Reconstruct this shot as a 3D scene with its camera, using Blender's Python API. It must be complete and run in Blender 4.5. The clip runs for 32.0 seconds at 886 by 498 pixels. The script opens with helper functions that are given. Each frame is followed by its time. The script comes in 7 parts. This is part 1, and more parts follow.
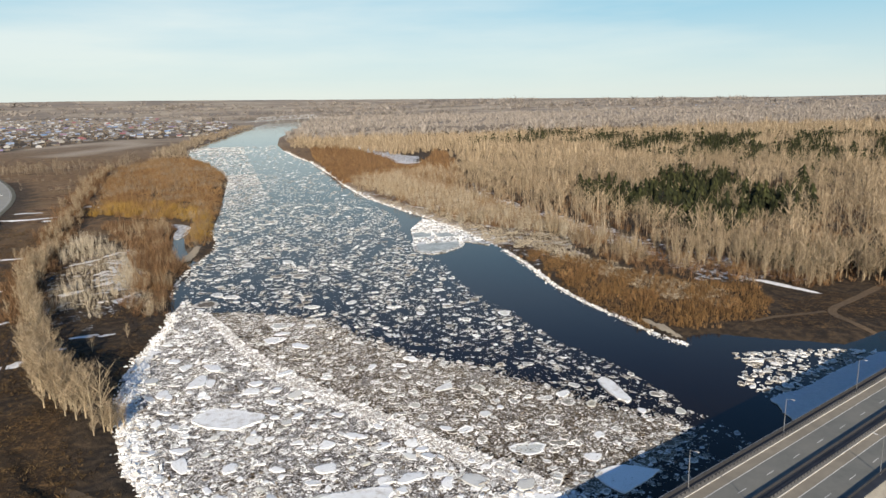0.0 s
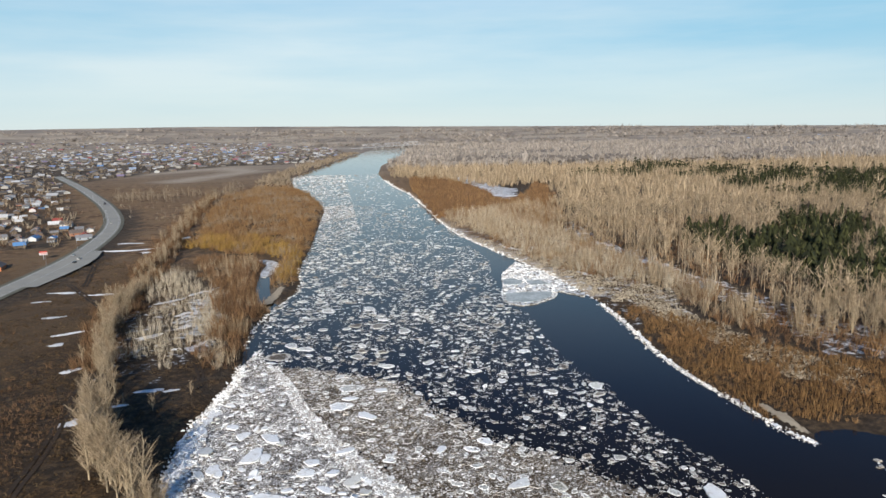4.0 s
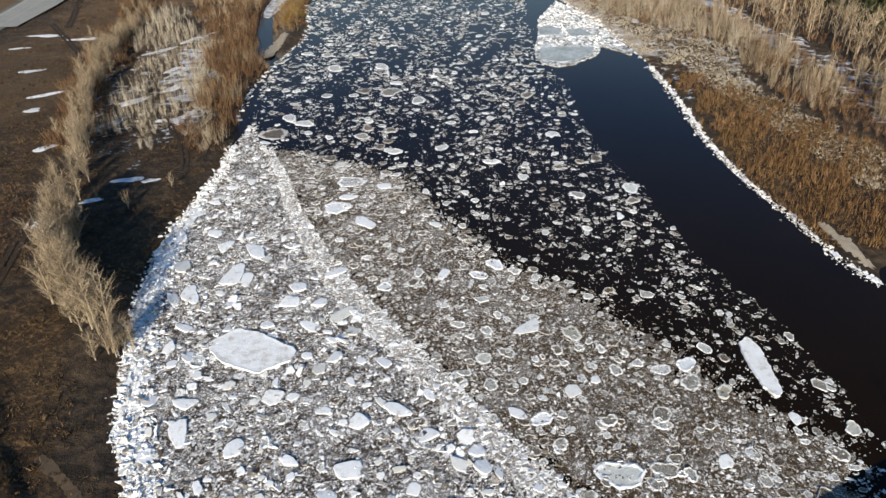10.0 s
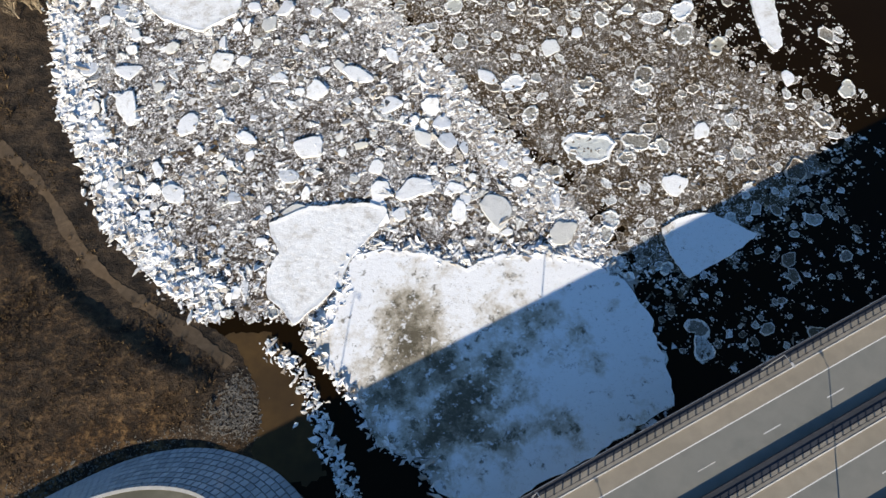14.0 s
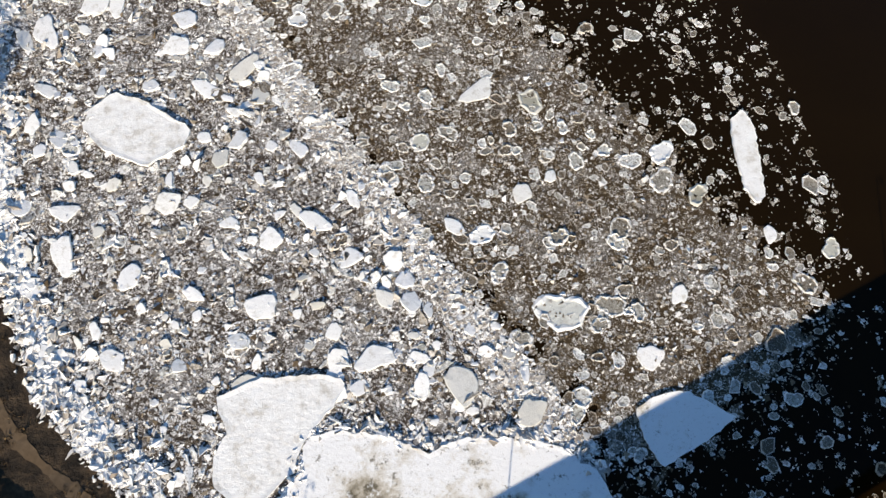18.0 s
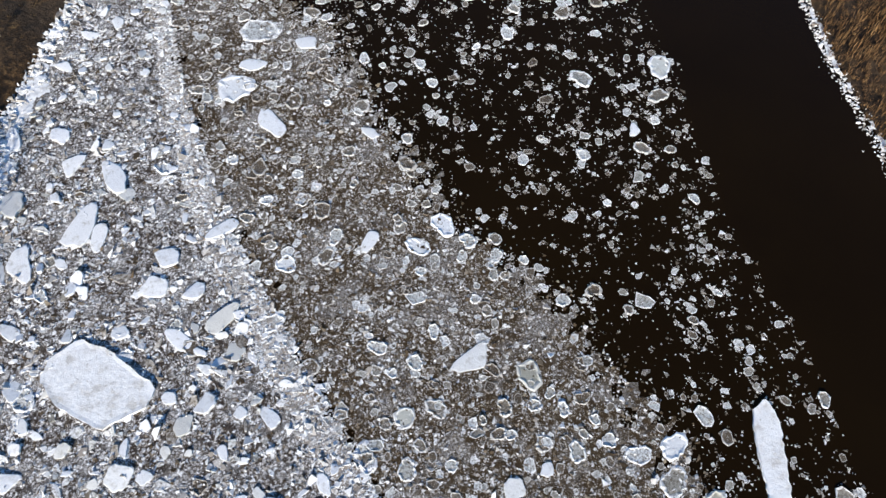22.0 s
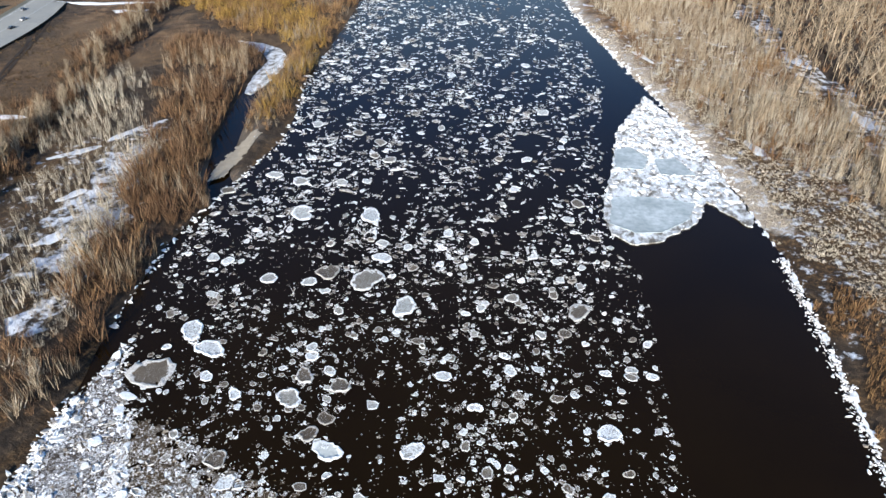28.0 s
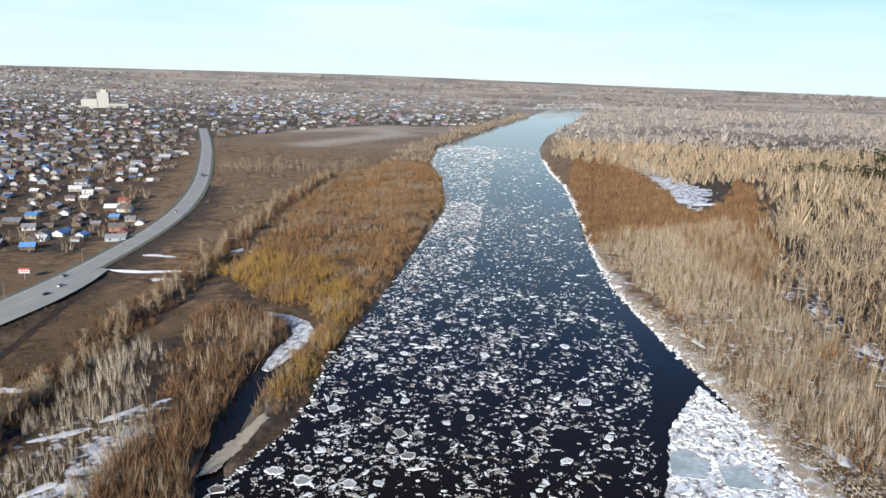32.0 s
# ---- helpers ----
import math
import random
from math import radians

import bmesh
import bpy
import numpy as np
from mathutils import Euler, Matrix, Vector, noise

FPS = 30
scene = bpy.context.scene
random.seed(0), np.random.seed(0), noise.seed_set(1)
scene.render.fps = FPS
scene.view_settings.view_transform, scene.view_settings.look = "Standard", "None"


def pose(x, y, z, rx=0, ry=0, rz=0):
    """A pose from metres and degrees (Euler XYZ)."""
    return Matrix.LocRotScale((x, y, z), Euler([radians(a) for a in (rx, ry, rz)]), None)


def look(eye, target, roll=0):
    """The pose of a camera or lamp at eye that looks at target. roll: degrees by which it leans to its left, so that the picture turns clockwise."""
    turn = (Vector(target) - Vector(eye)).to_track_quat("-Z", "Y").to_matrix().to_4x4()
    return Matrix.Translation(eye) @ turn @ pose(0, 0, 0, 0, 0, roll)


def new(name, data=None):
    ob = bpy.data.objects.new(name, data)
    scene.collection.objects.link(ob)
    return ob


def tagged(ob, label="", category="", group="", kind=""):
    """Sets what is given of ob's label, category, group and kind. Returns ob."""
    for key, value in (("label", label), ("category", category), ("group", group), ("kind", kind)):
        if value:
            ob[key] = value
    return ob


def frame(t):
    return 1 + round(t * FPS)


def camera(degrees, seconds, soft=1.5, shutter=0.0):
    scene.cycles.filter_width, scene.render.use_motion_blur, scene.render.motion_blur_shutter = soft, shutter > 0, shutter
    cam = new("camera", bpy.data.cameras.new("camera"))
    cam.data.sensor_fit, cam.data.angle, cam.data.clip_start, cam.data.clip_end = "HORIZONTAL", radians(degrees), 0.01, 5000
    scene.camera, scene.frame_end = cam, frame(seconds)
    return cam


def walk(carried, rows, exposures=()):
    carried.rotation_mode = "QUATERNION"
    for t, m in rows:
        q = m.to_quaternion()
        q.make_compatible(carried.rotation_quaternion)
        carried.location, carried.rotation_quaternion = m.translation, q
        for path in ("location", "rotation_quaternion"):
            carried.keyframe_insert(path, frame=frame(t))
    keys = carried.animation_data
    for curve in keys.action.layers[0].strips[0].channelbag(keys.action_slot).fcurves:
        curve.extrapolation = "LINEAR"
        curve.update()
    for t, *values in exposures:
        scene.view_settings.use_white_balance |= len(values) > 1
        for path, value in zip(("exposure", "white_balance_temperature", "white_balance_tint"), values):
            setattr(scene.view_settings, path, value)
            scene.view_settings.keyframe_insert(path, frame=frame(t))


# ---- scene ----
cam = camera(62.85, 32.0, soft=1.5)
# seconds, eye, yaw to the left of +y, pitch, roll
PATH = [(0.0, 0.00, -0.00, 99.00, -11.513, -12.024, -1.233),
        (0.5, 1.54, 3.45, 100.00, -10.519, -11.983, -1.292),
        (1.0, 3.06, 6.86, 101.00, -9.567, -11.961, -1.314),
        (1.5, 4.62, 10.64, 102.02, -8.540, -11.925, -1.339),
        (2.0, 6.17, 14.09, 103.19, -7.507, -11.904, -1.311),
        (2.5, 7.88, 17.98, 103.88, -6.479, -11.754, -1.266),
        (3.0, 9.65, 21.83, 104.88, -5.444, -11.461, -1.226),
        (3.5, 10.96, 25.83, 106.13, -4.430, -11.049, -1.131),
        (4.0, 12.33, 29.79, 107.44, -3.444, -9.913, -1.018),
        (4.5, 13.17, 34.06, 108.68, -2.491, -8.567, -0.923),
        (6.5, 18.53, 50.71, 112.93, 0.303, -8.095, -0.773),
        (7.0, 19.86, 54.85, 114.05, 0.232, -8.097, -0.784),
        (7.5, 21.03, 59.22, 115.38, 0.108, -8.147, -0.799),
        (8.0, 21.87, 63.55, 116.22, -0.000, -8.344, -0.689),
        (8.5, 22.51, 67.34, 117.52, 0.002, -12.496, -0.649),
        (9.0, 23.19, 71.06, 119.04, 0.073, -19.294, -0.729),
        (9.5, 23.99, 75.22, 120.44, 0.149, -26.039, -0.821),
        (10.0, 24.69, 79.48, 121.15, 0.209, -32.472, -0.964),
        (10.5, 25.47, 82.75, 121.07, 0.253, -38.656, -1.081),
        (11.0, 26.69, 86.32, 121.34, 0.525, -44.885, -1.458),
        (11.5, 28.28, 89.87, 122.18, 1.205, -51.182, -2.239),
        (12.0, 29.83, 93.30, 123.08, 2.017, -57.579, -3.229),
        (12.5, 31.07, 96.39, 124.25, 3.085, -63.527, -4.345),
        (13.0, 31.97, 99.83, 125.70, 3.832, -67.513, -5.097),
        (13.5, 33.21, 103.42, 126.98, 3.993, -67.654, -5.309),
        (14.0, 34.17, 106.59, 127.92, 3.753, -67.257, -5.065),
        (14.5, 34.44, 110.53, 129.01, 2.962, -67.176, -4.433),
        (16.5, 35.22, 131.53, 132.23, -0.433, -69.130, -0.554),
        (17.0, 35.44, 135.76, 132.53, -1.143, -69.163, 0.092),
        (17.5, 36.00, 139.41, 132.37, -1.562, -68.941, 0.460),
        (18.0, 36.82, 143.64, 132.58, -1.681, -68.990, 0.562),
        (18.5, 37.80, 148.62, 133.22, -1.636, -69.388, 0.567),
        (19.0, 38.74, 153.69, 133.85, -1.405, -69.790, 0.561),
        (19.5, 39.50, 158.39, 134.06, -0.863, -69.977, 0.546),
        (20.0, 40.25, 163.02, 134.22, -0.224, -69.591, 0.489),
        (20.5, 40.95, 168.07, 134.49, 0.496, -67.900, 0.383),
        (21.0, 41.52, 172.25, 134.34, 1.104, -65.561, 0.310),
        (21.5, 41.96, 176.17, 134.11, 1.623, -63.163, 0.266),
        (22.0, 42.52, 180.13, 133.90, 2.118, -60.826, 0.245),
        (22.5, 42.90, 184.59, 133.86, 2.558, -58.688, 0.302),
        (23.0, 43.20, 189.68, 134.43, 2.972, -56.830, 0.422),
        (23.5, 43.26, 195.04, 135.18, 3.295, -55.000, 0.475),
        (24.0, 43.23, 199.66, 135.74, 3.577, -52.918, 0.615),
        (24.5, 43.43, 203.90, 135.69, 3.936, -50.644, 0.733),
        (25.0, 43.90, 208.21, 135.38, 4.444, -48.290, 0.774),
        (25.5, 43.77, 212.34, 134.87, 4.768, -45.895, 0.805),
        (26.0, 43.84, 216.66, 134.75, 5.187, -43.600, 0.874),
        (26.5, 43.84, 221.21, 134.53, 5.592, -41.308, 0.949),
        (28.5, 41.45, 238.22, 129.94, 6.552, -31.133, 1.578),
        (29.0, 41.95, 242.72, 129.57, 7.165, -28.607, 1.570),
        (29.5, 42.07, 247.01, 129.51, 7.738, -26.046, 1.541),
        (30.0, 42.56, 251.71, 129.21, 8.344, -23.471, 1.507),
        (30.5, 42.67, 256.07, 129.08, 8.910, -20.905, 1.533),
        (31.0, 42.90, 260.59, 129.04, 9.487, -18.378, 1.538),
        (31.5, 43.09, 263.97, 129.17, 10.019, -15.886, 1.518),
        (32.0, 43.36, 267.72, 129.04, 10.463, -13.624, 1.490)]
walk(cam, [(t, pose(x, y, z, 90 + p, 0, w) @ pose(0, 0, 0, 0, 0, r)) for t, x, y, z, w, p, r in PATH],
     exposures=[(0.0, 0.36, 7200, 10), (4.0, 0.3, 6650, 9), (7.0, 0.3, 6850, 8), (9.0, 0.38, 6850, 8), (12.0, 0.5, 7100, 9), (13.0, 0.58, 7050, 9), (20.0, 0.6, 7650, 10), (21.2, 0.46, 6600, 10), (26.5, 0.74, 6300, 10),
                (29.0, 0.96, 6100, 7), (31.0, 0.82, 6000, 6), (32.0, 0.64, 6350, 9)])

# ---- world, sun ----
SUN_EL, SUN_AZ = radians(20.4), radians(188)
world = bpy.data.worlds.new("sky")
scene.world = world
world.use_nodes = True
wn, wl = world.node_tree.nodes, world.node_tree.links
wn.clear()
sky = wn.new("ShaderNodeTexSky")
sky.sky_type, sky.sun_disc = "NISHITA", False
sky.sun_elevation, sky.sun_rotation = SUN_EL, SUN_AZ
sky.air_density, sky.dust_density, sky.ozone_density = 1.0, 0.15, 3.0
tc = wn.new("ShaderNodeTexCoord")
mp = wn.new("ShaderNodeMapping")
mp.inputs["Scale"].default_value = (1.2, 1.2, 9.0)
cloud = wn.new("ShaderNodeTexNoise")
cloud.inputs["Scale"].default_value, cloud.inputs["Detail"].default_value, cloud.inputs["Roughness"].default_value = 1.6, 6, 0.55
ramp = wn.new("ShaderNodeValToRGB")
ramp.color_ramp.elements[0].position, ramp.color_ramp.elements[1].position = 0.28, 0.72

veil = wn.new("ShaderNodeMix")
veil.data_type = "RGBA"
tone = wn.new("ShaderNodeMix")
tone.data_type = "RGBA"
tone.inputs["A"].default_value, tone.inputs["B"].default_value = (4.0, 7.1, 9.1, 1), (8.2, 9.5, 9.9, 1)
pale = wn.new("ShaderNodeMix")
pale.data_type = "RGBA"
pale.inputs["B"].default_value = (8.5, 9.3, 9.5, 1)
wl.new(tone.outputs["Result"], pale.inputs["A"])
wl.new(pale.outputs["Result"], veil.inputs["B"])
# thin cloud lies towards the horizon; overhead the sky is clear
high = wn.new("ShaderNodeSeparateXYZ")
low = wn.new("ShaderNodeMapRange")
low.inputs["From Min"].default_value, low.inputs["From Max"].default_value = 0.13, 0.36
low.inputs["To Min"].default_value, low.inputs["To Max"].default_value = 1.0, 0.0
amount = wn.new("ShaderNodeMath")
amount.operation = "MULTIPLY"
wl.new(tc.outputs["Generated"], high.inputs["Vector"])
wl.new(high.outputs["Z"], low.inputs["Value"])
rim_haze = wn.new("ShaderNodeMapRange")
rim_haze.inputs["From Min"].default_value, rim_haze.inputs["From Max"].default_value = 0.0, 0.10
rim_haze.inputs["To Min"].default_value, rim_haze.inputs["To Max"].default_value = 0.85, 0.0
wl.new(high.outputs["Z"], rim_haze.inputs["Value"])
wl.new(rim_haze.outputs["Result"], pale.inputs["Factor"])
wl.new(low.outputs["Result"], amount.inputs[1])
bg, out = wn.new("ShaderNodeBackground"), wn.new("ShaderNodeOutputWorld")
bg.inputs["Strength"].default_value = 0.074
wl.new(tc.outputs["Generated"], mp.inputs["Vector"])
wl.new(mp.outputs["Vector"], cloud.inputs["Vector"])
east = wn.new("ShaderNodeMapRange")
east.inputs["From Min"].default_value, east.inputs["From Max"].default_value = 0.05, 0.65
east.inputs["To Min"].default_value, east.inputs["To Max"].default_value = 0.04, -0.22
wl.new(high.outputs["X"], east.inputs["Value"])
gather = wn.new("ShaderNodeMath")
gather.operation = "ADD"
wl.new(cloud.outputs["Fac"], gather.inputs[0])
wl.new(east.outputs["Result"], gather.inputs[1])
wl.new(gather.outputs["Value"], ramp.inputs["Fac"])
wl.new(ramp.outputs["Color"], tone.inputs["Factor"])
amount.inputs[0].default_value = 0.85
wl.new(amount.outputs["Value"], veil.inputs["Factor"])
deep = wn.new("ShaderNodeMix")
deep.data_type, deep.blend_type = "RGBA", "MULTIPLY"
deep.inputs["Factor"].default_value, deep.inputs["B"].default_value = 1.0, (0.6, 0.97, 1.3, 1)
wl.new(sky.outputs["Color"], deep.inputs["A"])
wl.new(deep.outputs["Result"], veil.inputs["A"])
wl.new(veil.outputs["Result"], bg.inputs["Color"])
wl.new(bg.outputs["Background"], out.inputs["Surface"])
sun = new("sun", bpy.data.lights.new("sun", "SUN"))
sun.data.energy, sun.data.angle, sun.data.color = 5.0, radians(0.53), (1.0, 0.93, 0.83)
to_sun = Vector((math.sin(SUN_AZ) * math.cos(SUN_EL), math.cos(SUN_AZ) * math.cos(SUN_EL), math.sin(SUN_EL)))
sun.matrix_world = look(to_sun * 300, (0, 0, 0))

# ---- materials ----


class Nodes:
    """A material under construction."""

    def __init__(self, name, rough=0.8, metal=0.0):
        self.mat = bpy.data.materials.new(name)
        self.mat.use_nodes = True
        self.n, self.l = self.mat.node_tree.nodes, self.mat.node_tree.links
        self.shader = self.n["Principled BSDF"]
        self.shader.inputs["Roughness"].default_value = rough
        self.shader.inputs["Metallic"].default_value = metal
        self.shader.inputs["Specular IOR Level"].default_value = 0.3
        self.place = self.n.new("ShaderNodeNewGeometry").outputs["Position"]

    def noise(self, scale, detail=4, rough=0.55, stretch=None):
        v = self.place
        if stretch:
            m = self.n.new("ShaderNodeMapping")
            m.inputs["Scale"].default_value = stretch
            self.l.new(v, m.inputs["Vector"])
            v = m.outputs["Vector"]
        t = self.n.new("ShaderNodeTexNoise")
        t.inputs["Scale"].default_value, t.inputs["Detail"].default_value, t.inputs["Roughness"].default_value = scale, detail, rough
        self.l.new(v, t.inputs["Vector"])
        return t.outputs["Fac"]

    def cells(self, scale, feature="F1", out="Distance", jitter=1.0):
        t = self.n.new("ShaderNodeTexVoronoi")
        t.feature = feature
        t.inputs["Scale"].default_value, t.inputs["Randomness"].default_value = scale, jitter
        self.l.new(self.place, t.inputs["Vector"])
        return t.outputs[out]

    def ramp(self, fac, *stops):
        r = self.n.new("ShaderNodeValToRGB")
        e = r.color_ramp.elements
        while len(e) < len(stops):
            e.new(0.5)
        for el, (p, c) in zip(e, stops):
            el.position, el.color = p, (*c, 1) if len(c) == 3 else c
        self.l.new(fac, r.inputs["Fac"])
        return r.outputs["Color"]

    def grey(self, fac, lo, hi, a=0.0, b=1.0):
        r = self.n.new("ShaderNodeMapRange")
        r.inputs["From Min"].default_value, r.inputs["From Max"].default_value = lo, hi
        r.inputs["To Min"].default_value, r.inputs["To Max"].default_value = a, b
        self.l.new(fac, r.inputs["Value"])
        return r.outputs["Result"]

    def math(self, op, a, b):
        m = self.n.new("ShaderNodeMath")
        m.operation = op
        for s, v in zip(m.inputs, (a, b)):
            if isinstance(v, (int, float)):
                s.default_value = v
            else:
                self.l.new(v, s)
        return m.outputs["Value"]

    def mix(self, fac, a, b, kind="MIX"):
        m = self.n.new("ShaderNodeMix")
        m.data_type, m.blend_type = "RGBA", kind
        for key, v in (("Factor", fac), ("A", a), ("B", b)):
            if isinstance(v, tuple):
                m.inputs[key].default_value = (*v, 1)
            elif isinstance(v, (int, float)):
                m.inputs[key].default_value = v
            else:
                self.l.new(v, m.inputs[key])
        return m.outputs["Result"]

    def attr(self, name):
        a = self.n.new("ShaderNodeAttribute")
        a.attribute_name = name
        s = self.n.new("ShaderNodeSeparateColor")
        self.l.new(a.outputs["Color"], s.inputs["Color"])
        return s.outputs

    def island(self):
        return self.n.new("ShaderNodeNewGeometry").outputs["Random Per Island"]

    def one(self):
        return self.n.new("ShaderNodeObjectInfo").outputs["Random"]

    def bump(self, height, strength=0.4, dist=0.05):
        b = self.n.new("ShaderNodeBump")
        b.inputs["Strength"].default_value, b.inputs["Distance"].default_value = strength, dist
        self.l.new(height, b.inputs["Height"])
        self.l.new(b.outputs["Normal"], self.shader.inputs["Normal"])

    def done(self, colour, rough=None):
        if isinstance(colour, tuple):
            self.shader.inputs["Base Color"].default_value = (*colour, 1)
        else:
            self.l.new(colour, self.shader.inputs["Base Color"])
        if rough is not None:
            self.l.new(rough, self.shader.inputs["Roughness"])
        return self.mat


def worn(name, a, b, scale=2.0, rough=0.8, metal=0.0, by="one", bump=0.3):
    """Two tones by noise at two scales, varied from piece to piece."""
    m = Nodes(name, rough, metal)
    c = m.mix(m.grey(m.noise(scale), 0.3, 0.7), a, b)
    c = m.mix(m.grey(m.noise(scale * 9), 0.35, 0.75, 0, 0.35), c, tuple(v * 0.6 for v in a))
    r = m.one() if by == "one" else m.island()
    c = m.mix(1.0, c, m.ramp(r, (0, (0.78, 0.78, 0.78)), (1, (1.15, 1.12, 1.1))), "MULTIPLY")
    if bump:
        m.bump(m.noise(scale * 12), bump, 0.03)
    return m.done(c)


def make_ground():
    m = Nodes("ground_soil", 0.95)
    z = m.attr("soil_shade")
    far = m.noise(0.006, 5)
    plain = m.noise(0.0022, 6, 0.6, (1, 2.2, 1))
    dist = m.n.new("ShaderNodeSeparateXYZ")
    m.l.new(m.place, dist.inputs["Vector"])
    big = m.noise(0.05, 5)
    mid = m.noise(0.28, 6, 0.62)
    fine = m.noise(3.5, 6, 0.7)
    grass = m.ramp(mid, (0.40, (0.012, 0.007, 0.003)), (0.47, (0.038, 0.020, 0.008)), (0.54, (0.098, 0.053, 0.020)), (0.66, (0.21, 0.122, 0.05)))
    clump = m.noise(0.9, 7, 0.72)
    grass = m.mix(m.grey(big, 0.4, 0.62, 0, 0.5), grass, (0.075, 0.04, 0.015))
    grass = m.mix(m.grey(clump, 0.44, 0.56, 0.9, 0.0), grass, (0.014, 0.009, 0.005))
    grass = m.mix(m.grey(clump, 0.56, 0.68, 0.0, 0.6), grass, (0.30, 0.19, 0.08))
    grass = m.mix(m.grey(far, 0.45, 0.62, 0, 0.5), grass, (0.15, 0.095, 0.048))
    grass = m.mix(m.grey(fine, 0.45, 0.7, 0, 0.35), grass, (0.045, 0.024, 0.009))
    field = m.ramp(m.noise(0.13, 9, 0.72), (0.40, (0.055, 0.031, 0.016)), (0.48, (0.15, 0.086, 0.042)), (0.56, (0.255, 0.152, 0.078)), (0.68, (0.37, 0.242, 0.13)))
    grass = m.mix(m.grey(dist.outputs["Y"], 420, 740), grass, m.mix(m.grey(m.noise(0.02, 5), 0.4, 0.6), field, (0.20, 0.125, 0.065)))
    # far plain: distance haze mixed in as paler, greyer ground
    steppe_haze = m.ramp(plain, (0.38, (0.21, 0.18, 0.155)), (0.5, (0.30, 0.25, 0.20)), (0.58, (0.42, 0.36, 0.28)), (0.7, (0.24, 0.205, 0.175)))
    grass = m.mix(m.grey(dist.outputs["Y"], 1300, 2400), grass, steppe_haze)
    sand = m.mix(m.grey(mid, 0.3, 0.7), (0.50, 0.43, 0.35), (0.35, 0.28, 0.205))
    # dark tone: bare soil, and the shade painted under plants
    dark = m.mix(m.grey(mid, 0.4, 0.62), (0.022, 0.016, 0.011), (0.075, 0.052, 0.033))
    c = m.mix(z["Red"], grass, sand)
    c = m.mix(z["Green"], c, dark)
    snow_at = m.grey(m.math("ADD", m.math("MULTIPLY", z["Blue"], 0.5), m.noise(0.22, 8, 0.72)), 0.76, 0.86, 0.0, 0.9)
    c = m.mix(snow_at, c, (0.80, 0.82, 0.85))
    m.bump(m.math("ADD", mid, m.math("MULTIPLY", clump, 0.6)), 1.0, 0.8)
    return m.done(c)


def make_water():
    m = Nodes("river_water", 0.06)
    m.shader.inputs["IOR"].default_value = 1.33
    m.shader.inputs["Specular IOR Level"].default_value = 0.2
    c = m.mix(m.grey(m.noise(0.03), 0.3, 0.7), (0.0115, 0.0062, 0.0014), (0.0085, 0.0045, 0.0011))
    m.bump(m.math("ADD", m.noise(1.3, 3), m.math("MULTIPLY", m.noise(0.25, 2), 0.6)), 0.12, 0.12)
    return m.done(c)


def make_floe(name="floe_ice", single=False):
    """Broken river ice: white crumbled rims, wet grey or brown middles."""
    m = Nodes(name, 0.55)
    rim = m.attr("rim")["Red"]
    r = m.one() if single else m.island()
    mid = m.ramp(r, (0.0, (0.05, 0.033, 0.018)), (0.28, (0.13, 0.10, 0.068)), (0.5, (0.34, 0.33, 0.29)), (0.68, (0.58, 0.60, 0.58)), (1.0, (0.80, 0.82, 0.82)))
    edge = m.ramp(r, (0.0, (0.40, 0.36, 0.31)), (0.25, (0.64, 0.62, 0.58)), (0.55, (0.85, 0.85, 0.84)), (1.0, (0.93, 0.93, 0.93)))
    inner = m.mix(m.grey(m.noise(2.2, 6, 0.7), 0.46, 0.58, 0, 0.75), mid, (0.10, 0.078, 0.05))
    inner = m.mix(m.grey(m.noise(5.5, 5, 0.7), 0.57, 0.66, 0, 0.8), inner, (0.82, 0.82, 0.81))
    outer = m.mix(m.grey(m.noise(2.4, 8, 0.76), 0.53, 0.59, 0, 0.9), edge, (0.11, 0.082, 0.05))
    edge_at = m.grey(m.math("ADD", rim, m.math("MULTIPLY", m.noise(1.6, 5, 0.65), 0.9)), 0.95, 1.2)
    m.bump(m.noise(6.0, 6, 0.65), 0.6, 0.08)
    return m.done(m.mix(edge_at, inner, outer))


def make_white_floe():
    """Thick white ice with a grey wet middle and faint stains."""
    m = Nodes("white_floe_ice", 0.6)
    rim = m.attr("rim")["Red"]
    mid = m.ramp(m.one(), (0.0, (0.34, 0.33, 0.27)), (0.25, (0.58, 0.60, 0.56)), (0.5, (0.74, 0.76, 0.76)), (1.0, (0.88, 0.89, 0.90)))
    c = m.mix(m.grey(m.math("ADD", rim, m.noise(0.9, 4)), 0.75, 1.3), mid, m.ramp(m.one(), (0.0, (0.62, 0.61, 0.56)), (0.3, (0.86, 0.87, 0.87)), (1.0, (0.92, 0.93, 0.94))))
    c = m.mix(m.grey(m.noise(0.6, 6, 0.65), 0.54, 0.68, 0, 0.6), c, (0.46, 0.44, 0.38))
    c = m.mix(m.grey(m.noise(4.5, 6, 0.7), 0.60, 0.68, 0, 0.6), c, (0.22, 0.18, 0.13))
    m.bump(m.noise(2.2, 7, 0.68), 0.5, 0.14)
    return m.done(c)


def make_crumbs(name, *tones):
    """Small broken ice, from dirty to clean."""
    m = Nodes(name, 0.6)
    c = m.ramp(m.island(), *tones)
    c = m.mix(m.grey(m.noise(3.0, 5, 0.65), 0.52, 0.7, 0, 0.6), c, (0.14, 0.11, 0.075))
    m.bump(m.noise(8.0, 5, 0.65), 0.5, 0.06)
    return m.done(c)


